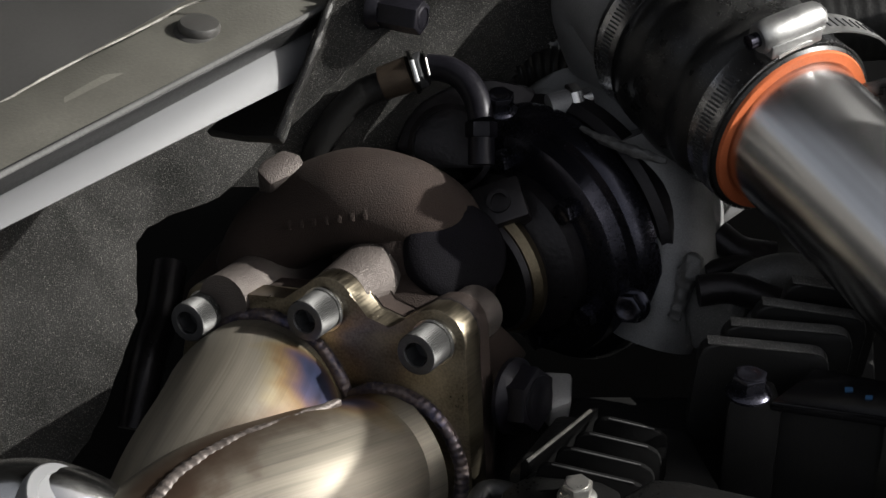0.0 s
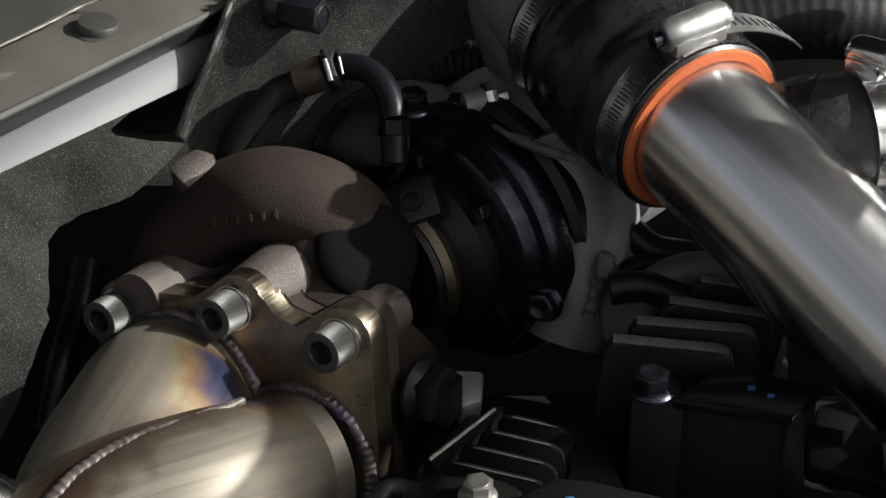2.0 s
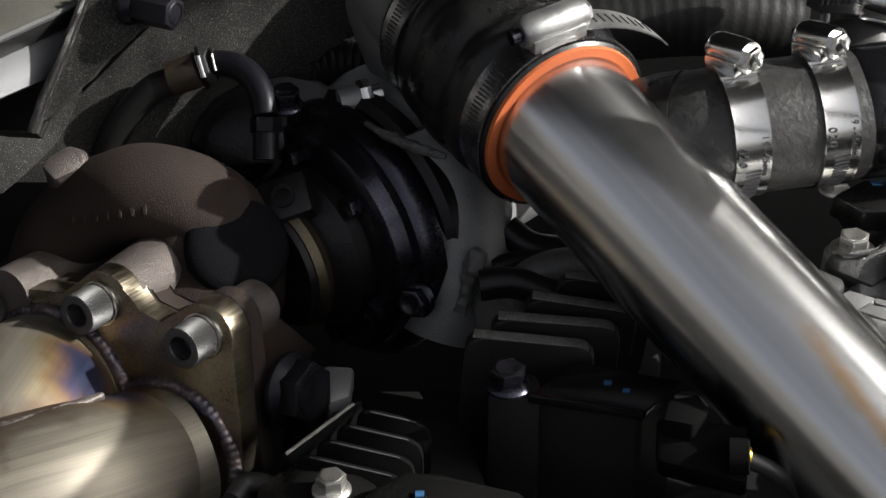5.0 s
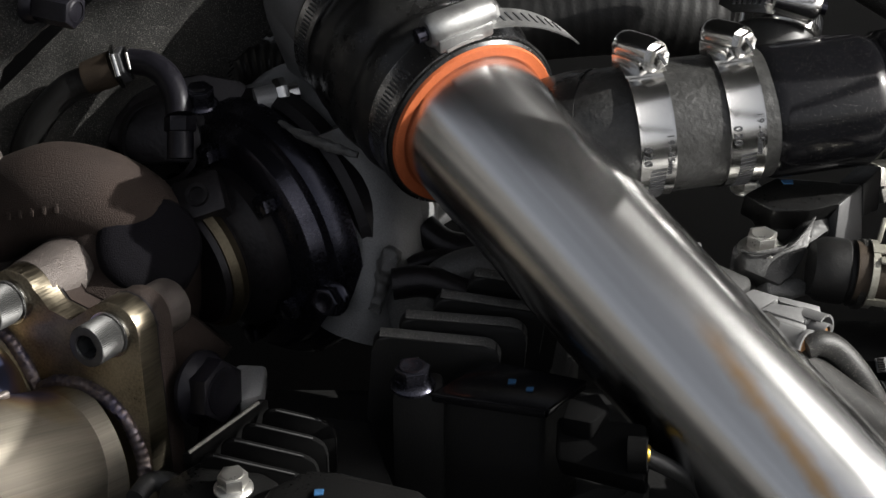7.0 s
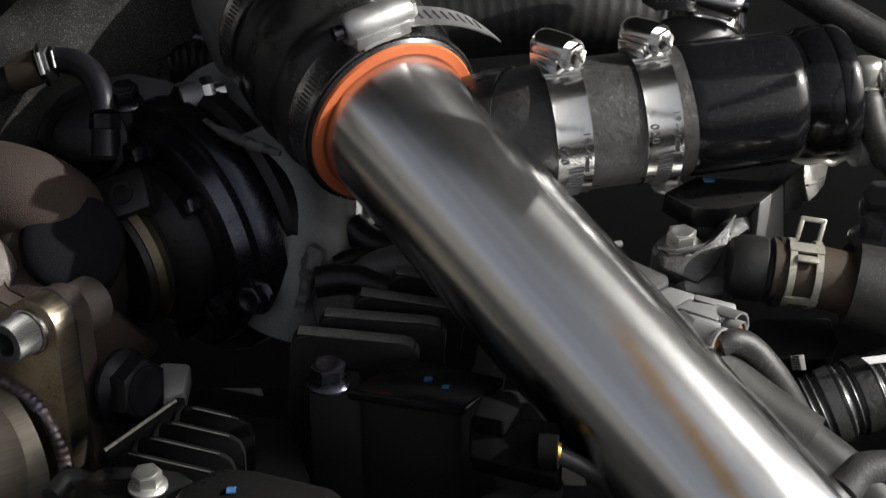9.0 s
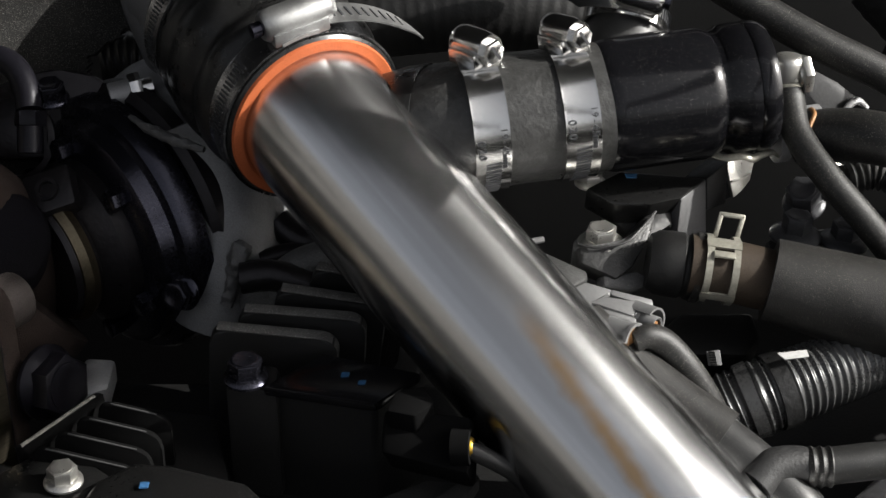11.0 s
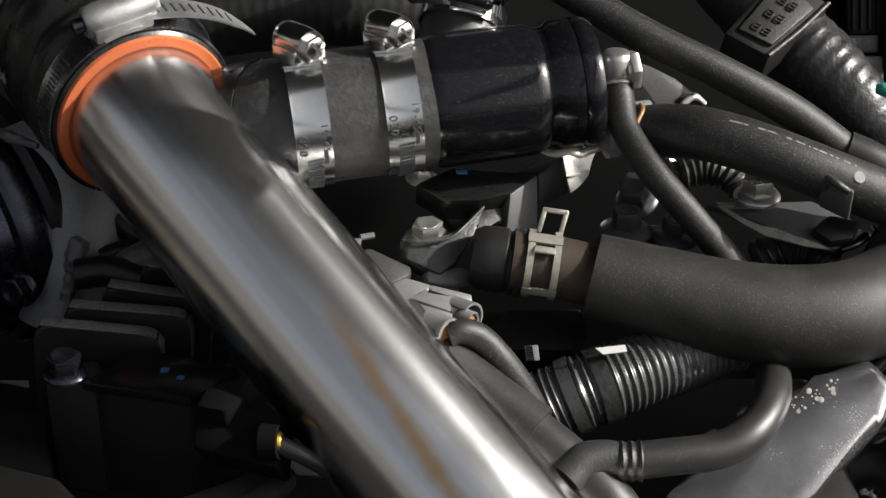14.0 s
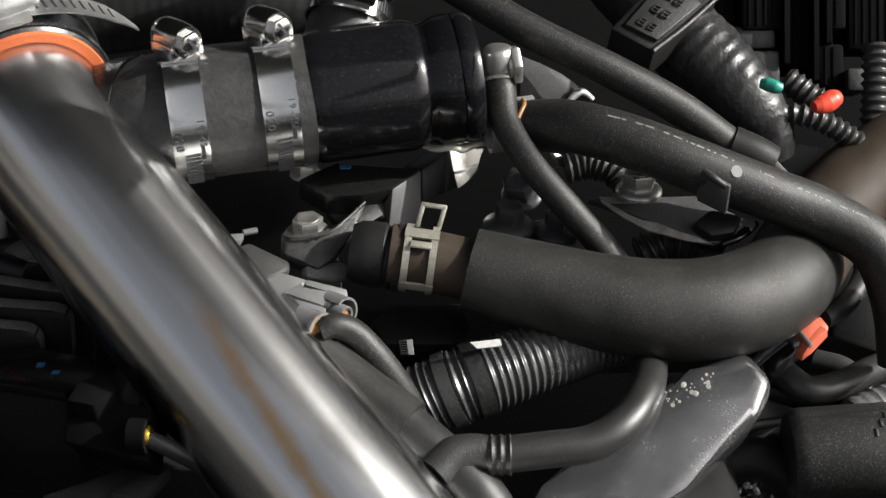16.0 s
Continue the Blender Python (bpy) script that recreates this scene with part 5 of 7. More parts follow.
tube(bm, [HA - HX * 0.047 + FAR * 0.036, HA - HX * 0.030 + FAR * 0.018, HA - HX * 0.013 + FAR * 0.004, HA + HX * 0.004, HA + HX * 0.022, HA + HX * 0.0425], [0.0225, 0.0230, 0.0233, 0.0233, 0.0233, 0.0231], 56, 8, wob=0.012)
part("hose_wall", bm, BREATHER, bre)
bm = bm_new()
tube(bm, [HA - HX * 0.040 + FAR * 0.028, HA - HX * 0.030 + FAR * 0.018, HA - HX * 0.021 + FAR * 0.0098, HA - HX * 0.0145 + FAR * 0.0050], [0.0236, 0.0243, 0.0243, 0.0240], 56, 8, wob=0.03, wob_scale=150)
part("end_collar", bm, SILICONE, bre, "black collar with a ragged edge")
can = thing("breather_canister", "gloss black dusty plastic breather canister with a ribbed end", "canister", hm)
bm = bm_new()
lathe(bm, [(0.0, 0.0375), (0.0215, 0.0375), (0.0232, 0.0420), (0.0237, 0.0435), (0.0239, 0.0460), (0.0239, 0.0775), (0.0229, 0.0812), (0.0219, 0.0826), (0.0222, 0.0850), (0.0236, 0.0868), (0.0238, 0.0946), (0.0, 0.0946)], Matrix(), 96)
part("body", bm, GLOSS_BLACK, can, at_world=False)
bm = bm_new()
lathe(bm, [(0.0, 0.0951), (0.0232, 0.0951), (0.0238, 0.0961), (0.0238, 0.1000), (0.0225, 0.1022), (0.019, 0.1030), (0.0, 0.1030)], Matrix(), 96)
part("end_cap", bm, GLOSS_BLACK, can, at_world=False)
bm = bm_new()
outl = [(-0.010, -0.0025), (0.009, -0.0025), (0.012, 0.0045), (-0.007, 0.0045)]
for k in range(4):
    a, b = Vector(outl[k]), Vector(outl[(k + 1) % 4])
    pts = []
    for j in range(6):
        q = a.lerp(b, j / 5)
        an = radians(83) - q.y / 0.0238
        pts.append(hm @ Vector((0.0239 * math.cos(an), 0.0239 * math.sin(an), 0.062 + q.x)))
    tube(bm, pts, 0.00035, 6, 2)
part("raised_badge", bm, GLOSS_BLACK, can, "raised badge outline")
worm_clamp("bright worm-drive clamp round the breather hose", HA - HX * 0.002, HX, 0.0236, 0.0130, VIEW_UP + VIEW_NEAR * 0.5, 0.0062, lettered=180, slots=(194, 250), house_turn=-1, cock=28, group="breather hose clamps")
worm_clamp("bright worm-drive clamp beside the black canister", HA + HX * 0.0300, HX, 0.0236, 0.0130, VIEW_UP + VIEW_NEAR * 0.42, 0.0061, lettered=176, slots=(194, 250), house_turn=-1, cock=26, group="breather hose clamps")
# thin strap under the canister, folded tab and alloy bracket
bm = bm_new()
tube(bm, [(0.2662, 0.5520, 0.9595), (0.2711, 0.5496, 0.9594), (0.2764, 0.5500, 0.9601), (0.2805, 0.5503, 0.9588), (0.2842, 0.5527, 0.9589), (0.2884, 0.5549, 0.9588), (0.2914, 0.5567, 0.9559)], [0.0010, 0.0014, 0.0016, 0.0016, 0.0012, 0.0012, 0.0008], 12, 10, flat=0.5)
single("canister_strap", bm, SPRING, "thin curved steel strap under the canister", "bracket")
bt = thing("bracket_tab", "folded bare metal bracket below the canister", "bracket", Matrix.Translation((0.2820, 0.5747, 0.9281)))
bm = bm_new()
slab(bm, [(0.2761, 0.5774, 0.9436), (0.2847, 0.5842, 0.9396), (0.2904, 0.5893, 0.9382), (0.2877, 0.5856, 0.9361), (0.2870, 0.5817, 0.9318), (0.2829, 0.5760, 0.9301), (0.2794, 0.5721, 0.9296), (0.2778, 0.5738, 0.9360)], 0.0016, 0.0005)
part("tab_face", bm, ZINC, bt)
bm = bm_new()
tube(bm, [(0.2780, 0.5728, 0.9364), (0.2820, 0.5772, 0.9349), (0.2865, 0.5817, 0.9345)], 0.0005, 8)
part("pressed_rib", bm, ZINC, bt)
# greyer material on this flank paints its shade into the colour
bm = bm_new()
slab(bm, [(0.2770, 0.5748, 0.9377), (0.2794, 0.5736, 0.9320), (0.2788, 0.5732, 0.9295), (0.2744, 0.5771, 0.9242)], 0.0016, 0.0004)
part("folded_flank", bm, GREY_CAST, bt, "folded flank painted grey as if shaded")
ab = thing("alloy_bracket", "bare alloy bracket with a curled end behind the coolant hose", "bracket", Matrix.Translation((0.3169, 0.5891, 0.9552)))
bm = bm_new()
slab(bm, [(0.3029, 0.5963, 0.9740), (0.3103, 0.5965, 0.9706), (0.3192, 0.5968, 0.9657), (0.3276, 0.5965, 0.9596), (0.3299, 0.5958, 0.9565), (0.3281, 0.5926, 0.9514), (0.3126, 0.5876, 0.9528), (0.3029, 0.5847, 0.9556)], 0.004, 0.0008)
part("plate", bm, ALU_DULL, ab)
bm = bm_new()
tube(bm, [(0.3207, 0.5893, 0.9565), (0.3233, 0.5913, 0.9588), (0.3269, 0.5932, 0.9600), (0.3311, 0.5944, 0.9563)], [0.0010, 0.0014, 0.0015, 0.0012], 14, flat=0.7)
part("curled_end", bm, ALU_CAST, ab, "bright curled end")
bm = bm_new()
slab(bm, [(0.3147, 0.5660, 0.9484), (0.3174, 0.5675, 0.9471), (0.3203, 0.5676, 0.9436), (0.3196, 0.5664, 0.9416), (0.3169, 0.5650, 0.9431)], 0.003, 0.0006)
single("bracket_tab", bm, ZINC, "small ridged bright tab behind the hoses", "bracket")
# banjo union and hoses at the canister's end
banjo = thing("banjo_union", "bright steel banjo union at the end of the canister", "fitting", axis_m((0.2936, 0.5695, 0.9839), VIEW_UP + VIEW_NEAR * 0.45, HX))
bm = bm_new()
lathe(bm, [(0, -0.0060), (0.0046, -0.0060), (0.0054, -0.0040), (0.0058, -0.0020), (0.0058, 0.0036), (0.0054, 0.0052), (0.0044, 0.0062), (0.0030, 0.0066), (0, 0.0066)], Matrix(), 40)
part("ball", bm, ZINC, banjo, at_world=False)
bm = bm_new()
prism(bm, hexagon(0.0128, 12), 0.0034, axis_m((0.2981, 0.5690, 0.9832), HX, VIEW_UP), 0.0008)
lathe(bm, [(0, -0.0012), (0.0048, -0.0012), (0.0048, 0.0004), (0, 0.0004)], axis_m((0.2981, 0.5690, 0.9832), HX, VIEW_UP), 28)
part("hex_end", bm, ZINC, banjo)
bm = bm_new()
tube(bm, [(0.2941, 0.5682, 0.9781), (0.2946, 0.5643, 0.9737), (0.2965, 0.5536, 0.9668), (0.3059, 0.5402, 0.9568), (0.3189, 0.5320, 0.9440), (0.3326, 0.5289, 0.9278), (0.3469, 0.5271, 0.9064)], [0.0060, 0.0058, 0.0054, 0.0053, 0.0053, 0.0053, 0.0053], 24, 12)
vac = thing("vacuum_hose", "thin black rubber hose hanging from the banjo union", "hose", Matrix.Translation((0.3058, 0.5402, 0.9569)))
part("hose_body", bm, RUBBER, vac)
bm = bm_new()
lathe(bm, [(0.0050, -0.0006), (0.0061, -0.0006), (0.0063, 0.0), (0.0061, 0.0006), (0.0050, 0.0006)], axis_m((0.2940, 0.5677, 0.9777), V((0.2941, 0.5682, 0.9781)) - V((0.2946, 0.5643, 0.9737))), 32, shut=True)
part("end_ring", bm, SPRING, vac, "thin tan metal end ring")
nip = thing("hose_nipple", "pale grey plastic nipple on the end of the canister", "fitting", axis_m((0.2897, 0.5642, 0.9611), HX, VIEW_UP))
bm = bm_new()
lathe(bm, [(0, 0), (0.0105, 0), (0.0105, 0.004), (0.0088, 0.006), (0.0088, 0.018), (0, 0.018)], Matrix(), 36)
part("barrel", bm, ALU_CAST, nip, at_world=False)
bm = bm_new()
tube(bm, [(0.2987, 0.5631, 0.9594), (0.3096, 0.5579, 0.9644), (0.3242, 0.5492, 0.9676), (0.3429, 0.5417, 0.9653), (0.3627, 0.5367, 0.9595), (0.3875, 0.5350, 0.9495), (0.4110, 0.5355, 0.9392), (0.4297, 0.5307, 0.9281), (0.4386, 0.5223, 0.9092), (0.4419, 0.5154, 0.8889)], 0.0096, 32, 14, wob=0.01)
cool = thing("coolant_hose", "black rubber coolant hose with fine white print", "hose", Matrix.Translation((0.3429, 0.5417, 0.9560)))
chose = part("hose_body", bm, RUBBER, cool)
bm = bm_new()
line, _w = spline([(0.3284, 0.5435, 0.9770), (0.3458, 0.5375, 0.9747), (0.3635, 0.5328, 0.9692), (0.3838, 0.5308, 0.9606), (0.4048, 0.5309, 0.9506), (0.4258, 0.5296, 0.9413)], 36)
for i in range(0, len(line) - 1):
    if noise.noise(line[i] * 700) > 0.0:
        c, nn = onto(chose, line[i], 0.00002)
        box(bm, (0.0007, 0.0001, 0.0004 + 0.0004 * abs(noise.noise(line[i] * 500))), axis_m(c, line[i + 1] - line[i], nn))
tagged(part("print", bm, PRINT, cool, "broken line of pale print"), kind="stuff")
bm = bm_new()
spot, spot_n = onto(chose, (0.3762, 0.5268, 0.9627), 0.00003)
lathe(bm, [(0, 0.00006), (0.0021, 0.00004), (0.0024, -0.0004)], axis_m(spot, spot_n), 20)
part("paint_spot", bm, PRINT, cool, "faded pale paint spot")
bm = bm_new()
ring_m = axis_m((0.3034, 0.5604, 0.9621), Vector((0.9, -0.2, 0.1)))
tube(bm, [ring_m @ Vector((0.0100 * math.cos(0.22 * k), 0.0100 * math.sin(0.22 * k), 0.0008 * math.sin(k))) for k in range(29)], 0.0009, 10, 4)
single("spring_clip", bm, COPPER_WIRE, "tan spring clip at the hose end", "hose clip")
bm = bm_new()
tube(bm, [(0.2561, 0.6110, 1.0108), (0.2877, 0.5974, 0.9951), (0.3086, 0.5890, 0.9858), (0.3358, 0.5818, 0.9746), (0.3615, 0.5779, 0.9611), (0.3833, 0.5730, 0.9460)], 0.0066, 26, 12, wob=0.01)
end = thing("heater_hose", "long black rubber hose ending in a plastic joint", "hose", Matrix.Translation((0.3358, 0.5818, 0.9680)))
part("hose_body", bm, RUBBER, end)
bm = bm_new()
tube(bm, [(0.3814, 0.5730, 0.9479), (0.3894, 0.5711, 0.9450), (0.3964, 0.5699, 0.9413)], [0.0074, 0.0074, 0.0074], 20)
part("end_sleeve", bm, PLASTIC_DARK, end, "black plastic end sleeve")
bm = bm_new()
slab(bm, [(0.3945, 0.5682, 0.9423), (0.3983, 0.5704, 0.9439), (0.4095, 0.5690, 0.9324), (0.4050, 0.5671, 0.9311)], 0.008, 0.0012)
part("tab", bm, PLASTIC_DARK, end)
# black hose holder on its plate
hold = thing("hose_holder", "black plastic hose holder clipped round the coolant hose", "hose clip", Matrix.Translation((0.3705, 0.5327, 0.9438)))
bm = bm_new()
tube(bm, [(0.3636, 0.5294, 0.9620), (0.3675, 0.5252, 0.9610), (0.3720, 0.5236, 0.9584)], [0.0012, 0.0014, 0.0012], 10)
slab(bm, [(0.3627, 0.5286, 0.9625), (0.3734, 0.5236, 0.9584), (0.3725, 0.5220, 0.9475), (0.3625, 0.5265, 0.9508)], 0.003, 0.0008)
part("jaw", bm, PLASTIC, hold)
bm = bm_new()
slab(bm, [(0.3633, 0.5344, 0.9370), (0.3705, 0.5407, 0.9396), (0.3828, 0.5393, 0.9375), (0.3784, 0.5324, 0.9340), (0.3699, 0.5301, 0.9340)], 0.014, 0.002)
part("foot", bm, PLASTIC_DARK, hold)
pl = thing("support_plate", "dark pressed steel plate with a folded lip", "bracket", Matrix.Translation((0.3553, 0.5435, 0.9326)))
bm = bm_new()
slab(bm, [(0.3266, 0.5462, 0.9403), (0.3662, 0.5517, 0.9383), (0.3866, 0.5448, 0.9312), (0.3851, 0.5405, 0.9300), (0.3726, 0.5320, 0.9295), (0.3542, 0.5352, 0.9344), (0.3402, 0.5401, 0.9384)], 0.003, 0.0006)
part("plate", bm, ALU_DULL, pl)
bm = bm_new()
slab(bm, [(0.3303, 0.5446, 0.9412), (0.3335, 0.5431, 0.9404), (0.3406, 0.5389, 0.9379), (0.3454, 0.5368, 0.9365), (0.3510, 0.5363, 0.9361), (0.3571, 0.5345, 0.9340), (0.3652, 0.5327, 0.9320), (0.3716, 0.5307, 0.9299), (0.3609, 0.5312, 0.9315), (0.3468, 0.5341, 0.9341), (0.3385, 0.5379, 0.9373), (0.3310, 0.5430, 0.9405)], 0.0012, 0.0003)
part("folded_lip", bm, WORN_LIT_EDGE, pl, "worn pale folded lip")
bm = bm_new()
slab(bm, [(0.3299, 0.5454, 0.9417), (0.3391, 0.5462, 0.9416), (0.3442, 0.5433, 0.9405), (0.3368, 0.5436, 0.9408), (0.3331, 0.5431, 0.9404)], 0.0012, 0.0003)
part("lip_tongue", bm, WORN_LIT_EDGE, pl, "worn pale tongue of the lip")
bm = bm_new()
tube(bm, [(0.3739, 0.5302, 0.9304), (0.3791, 0.5325, 0.9314), (0.3841, 0.5367, 0.9326), (0.3874, 0.5397, 0.9336)], [0.0010, 0.0016, 0.0018, 0.0014], 12, flat=0.7)
part("turned_edge", bm, GLOSS_BLACK, pl, "glossy turned edge")
bm = bm_new()
slab(bm, [(0.3809, 0.5385, 0.9354), (0.3856, 0.5400, 0.9359), (0.3870, 0.5378, 0.9343), (0.3851, 0.5352, 0.9330)], 0.0008, 0.0002)
part("bright_corner", bm, ZINC, pl, "bright corner patch")
hex_bolt("plate_bolt", "pale zinc hexagon bolt on the support plate", (0.3444, 0.5448, 0.9439), (0, 0, 1), 0.0105, 0.0065, 0.0085, ZINC)
bm = bm_new()
tube(bm, [(0.3189, 0.5624, 0.9435), (0.3283, 0.5632, 0.9449), (0.3376, 0.5600, 0.9436), (0.3412, 0.5563, 0.9396)], 0.0062, 18, 20, ridge=corrugation(0.0028, 0.2))
single("corrugated_cable", bm, CORR, "black corrugated cable conduit", "cable conduit")
bm = bm_new()
tube(bm, [(0.3455, 0.5407, 0.9186), (0.3559, 0.5431, 0.9226), (0.3663, 0.5422, 0.9212), (0.3725, 0.5388, 0.9159)], 0.0080, 18, 24, ridge=corrugation(0.0034, 0.22))
single("corrugated_cable", bm, CORR, "black corrugated cable conduit below the plate", "cable conduit")
hex_bolt("head_bolt", "black oxide bolt on the engine", (0.2974, 0.5426, 0.9305), (0.05, 0, 1), 0.0095, 0.0070, 0.0095, BOLT_BLACK, "black engine bolts")
hex_bolt("head_bolt", "black oxide bolt on the engine", (0.3157, 0.5431, 0.9277), (0.05, 0, 1), 0.0095, 0.0060, 0.0090, BOLT_BLACK, "black engine bolts")
hex_bolt("head_bolt", "black nut with a blue paint dot", (0.3032, 0.5592, 0.9345), (-0.2, -0.4, 0.9), 0.0110, 0.0080, 0.0080, BOLT_BLACK, "black engine bolts")
bm = bm_new()
slab(bm, [(0.2872, 0.5472, 0.9283), (0.3106, 0.5552, 0.9282), (0.3314, 0.5500, 0.9239), (0.3304, 0.5349, 0.9186), (0.2891, 0.5385, 0.9239)], 0.02, 0.004)
single("engine_bracket", bm, PLASTIC, "black cast engine bracket", "bracket")

# ---- taped loom, label holder and fuse box ----
loom = thing("wiring_loom", "thick wiring loom wrapped in wrinkled black tape", "cable loom", Matrix.Translation((0.3871, 0.6032, 0.9528)))
bm = bm_new()
tube(bm, [(0.3422, 0.6397, 0.9916), (0.3619, 0.6259, 0.9736), (0.3769, 0.6148, 0.9617), (0.3898, 0.6053, 0.9505), (0.3990, 0.5982, 0.9393), (0.4037, 0.5940, 0.9290)], [0.0165, 0.0165, 0.0168, 0.0155, 0.0120, 0.0080], 56, 40, ridge=corrugation(0.0052, 0.013), wob=0.022, wob_scale=260)
part("taped_trunk", bm, TAPE, loom)
bm = bm_new()
tube(bm, [(0.4013, 0.5990, 0.9463), (0.4108, 0.5974, 0.9476), (0.4206, 0.5959, 0.9454), (0.4309, 0.5947, 0.9398), (0.4423, 0.5923, 0.9323)], 0.0047, 20, 40, ridge=corrugation(0.0034, 0.24))
part("corrugated_branch", bm, CORR, loom, "black corrugated conduit branch")
bm = bm_new()
tube(bm, [(0.4118, 0.6290, 0.9471), (0.4225, 0.6220, 0.9417), (0.4293, 0.6201, 0.9388)], 0.0060, 18, 30, ridge=corrugation(0.0034, 0.2))
part("corrugated_branch", bm, CORR, loom)
bm = bm_new()
tube(bm, [(0.4487, 0.6360, 0.9586), (0.4474, 0.6236, 0.9446), (0.4462, 0.6104, 0.9235)], 0.0062, 18, 50, ridge=corrugation(0.0036, 0.22))
part("corrugated_branch", bm, CORR, loom)
holder = thing("loom_holder", "black plastic loom holder with moulded figures on its lid", "cable holder", Matrix.Translation((0.3539, 0.5980, 0.9818)))
LA, LB, LC, LD = (0.3371, 0.6011, 0.9828), (0.3627, 0.6304, 0.9959), (0.3797, 0.6176, 0.9869), (0.3530, 0.5908, 0.9778)
bm = bm_new()
slab(bm, [LA, LD, LC, LB], 0.016, 0.0015)
part("shell", bm, PLASTIC_DARK, holder)
bm = bm_new()
slab(bm, [V(LA).lerp(V(LC), 0.13) + VIEW_NEAR * 0.002, V(LD).lerp(V(LB), 0.13) + VIEW_NEAR * 0.002, V(LC).lerp(V(LA), 0.16) + VIEW_NEAR * 0.002, V(LB).lerp(V(LD), 0.10) + VIEW_NEAR * 0.002], 0.002, 0.0006)
part("lid", bm, PLASTIC, holder)
ex_ = (V(LD) - V(LA)).normalized()
ey_ = (V(LB) - V(LA)).normalized()
# paler tube along the lid's edge, standing in for its highlight
bm = bm_new()
tube(bm, [V(LD).lerp(V(LA), 0.03) + VIEW_NEAR * 0.0006, V(LD).lerp(V(LC), 0.5) + VIEW_NEAR * 0.0012, V(LC).lerp(V(LB), 0.03) + VIEW_NEAR * 0.0006], 0.0009, 10)
part("rim", bm, PLASTIC_WORN, holder, "rounded rim painted paler as an edge highlight")
for k in range(3):
    c = V(LA).lerp(V(LB), 0.24 + 0.22 * k).lerp(V(LD).lerp(V(LC), 0.24 + 0.22 * k), 0.48) + VIEW_NEAR * 0.0024
    for s_ in (-1, 1):
        bm = bm_new()
        o = c + ex_ * 0.0022 * s_
        for a, b in ((-1, 0), (1, 0), (0, 1), (0, 0), (0, -1)):
            if a:
                box(bm, (0.0006, 0.0006, 0.0034), axis_m(o + ex_ * 0.0012 * a, ey_))
            else:
                box(bm, (0.0006, 0.0006, 0.0026), axis_m(o + ey_ * 0.0016 * b, ex_))
        part("moulded_mark", bm, PLASTIC, holder)
fuse = thing("fuse_box", "black plastic fuse box at the back of the bay", "fuse box", Matrix.Translation((0.4260, 0.6654, 0.9394)))
FUSE_O = V((0.3867, 0.6742, 0.9618))
SX = 0.745 / 3144.5
for name_, mt_, x0, y0, x1, y1, near_ in (
        ("housing_block", FUSE, 0, -60, 44, 46, 0), ("housing_block", FUSE, 50, -60, 124, 58, 6), ("housing_block", FUSE, 132, -60, 174, 128, 2),
        ("housing_block", FUSE, 205, -60, 236, 56, 4), ("housing_block", FUSE, 240, -60, 345, 92, 3), ("housing_block", FUSE, 182, 84, 228, 160, 8),
        ("divider", FUSE, 176, -60, 181, 150, 10), ("divider", FUSE, 199, -60, 203, 84, 10), ("divider", FUSE, 126, -60, 130, 120, 9),
        ("cover_panel", PLASTIC, 18, 50, 112, 90, 4), ("cover_panel", PLASTIC, 60, 94, 118, 160, 6), ("side_plug", PLASTIC_WORN, 230, 128, 272, 168, 12)):
    bm = bm_new()
    c0 = FUSE_O + Vector(((x0 * SX, 0, 0))) - VIEW_UP * y0 * SX + VIEW_NEAR * near_ * 0.001
    a_, b_ = Vector(((x1 - x0) * SX, 0, 0)), VIEW_UP * (y1 - y0) * SX
    slab(bm, [c0, c0 + a_, c0 + a_ - b_, c0 - b_], 0.03, 0.0016)
    block_ = part(name_, bm, mt_, fuse)
    for k in range(1, int((x1 - x0) / 14)):
        if mt_ is FUSE:
            bm = bm_new()
            box(bm, (0.0008, 0.0010, (y1 - y0) * SX * 0.86), axis_m(c0 + a_ * (k * 14 / (x1 - x0)) - b_ * 0.5, VIEW_UP, VIEW_NEAR))
            part("ridge", bm, FUSE, block_)
bm = bm_new()
tube(bm, [(0.4139, 0.5847, 0.9574), (0.4163, 0.5859, 0.9575), (0.4191, 0.5873, 0.9579), (0.4219, 0.5889, 0.9586), (0.4242, 0.5902, 0.9588)], [0.0022, 0.0034, 0.0040, 0.0039, 0.0028], 22)
single("wiring_plug", bm, RED, "small red plastic plug on the wiring", "connector")
bm = bm_new()
tube(bm, [(0.3920, 0.5806, 0.9696), (0.3943, 0.5795, 0.9697), (0.3971, 0.5781, 0.9694), (0.3996, 0.5778, 0.9689)], [0.0018, 0.0026, 0.0026, 0.0018], 20)
single("wiring_plug", bm, GREEN, "small green plastic wiring plug", "connector")
bm = bm_new()
slab(bm, [(0.4126, 0.6245, 0.9211), (0.4321, 0.6229, 0.9188), (0.4397, 0.6232, 0.9138), (0.4241, 0.6084, 0.9051), (0.4111, 0.6086, 0.9090)], 0.006, 0.001)
single("dusty_panel", bm, PLASTIC_WORN, "dusty grey panel behind the coolant hose", "panel")

# ---- heater hose in its foam sleeve ----
hh = thing("sleeved_hose", "rubber hose in a thick matt black foam sleeve", "hose", Matrix.Translation((0.3354, 0.5023, 0.9231)))
bm = bm_new()
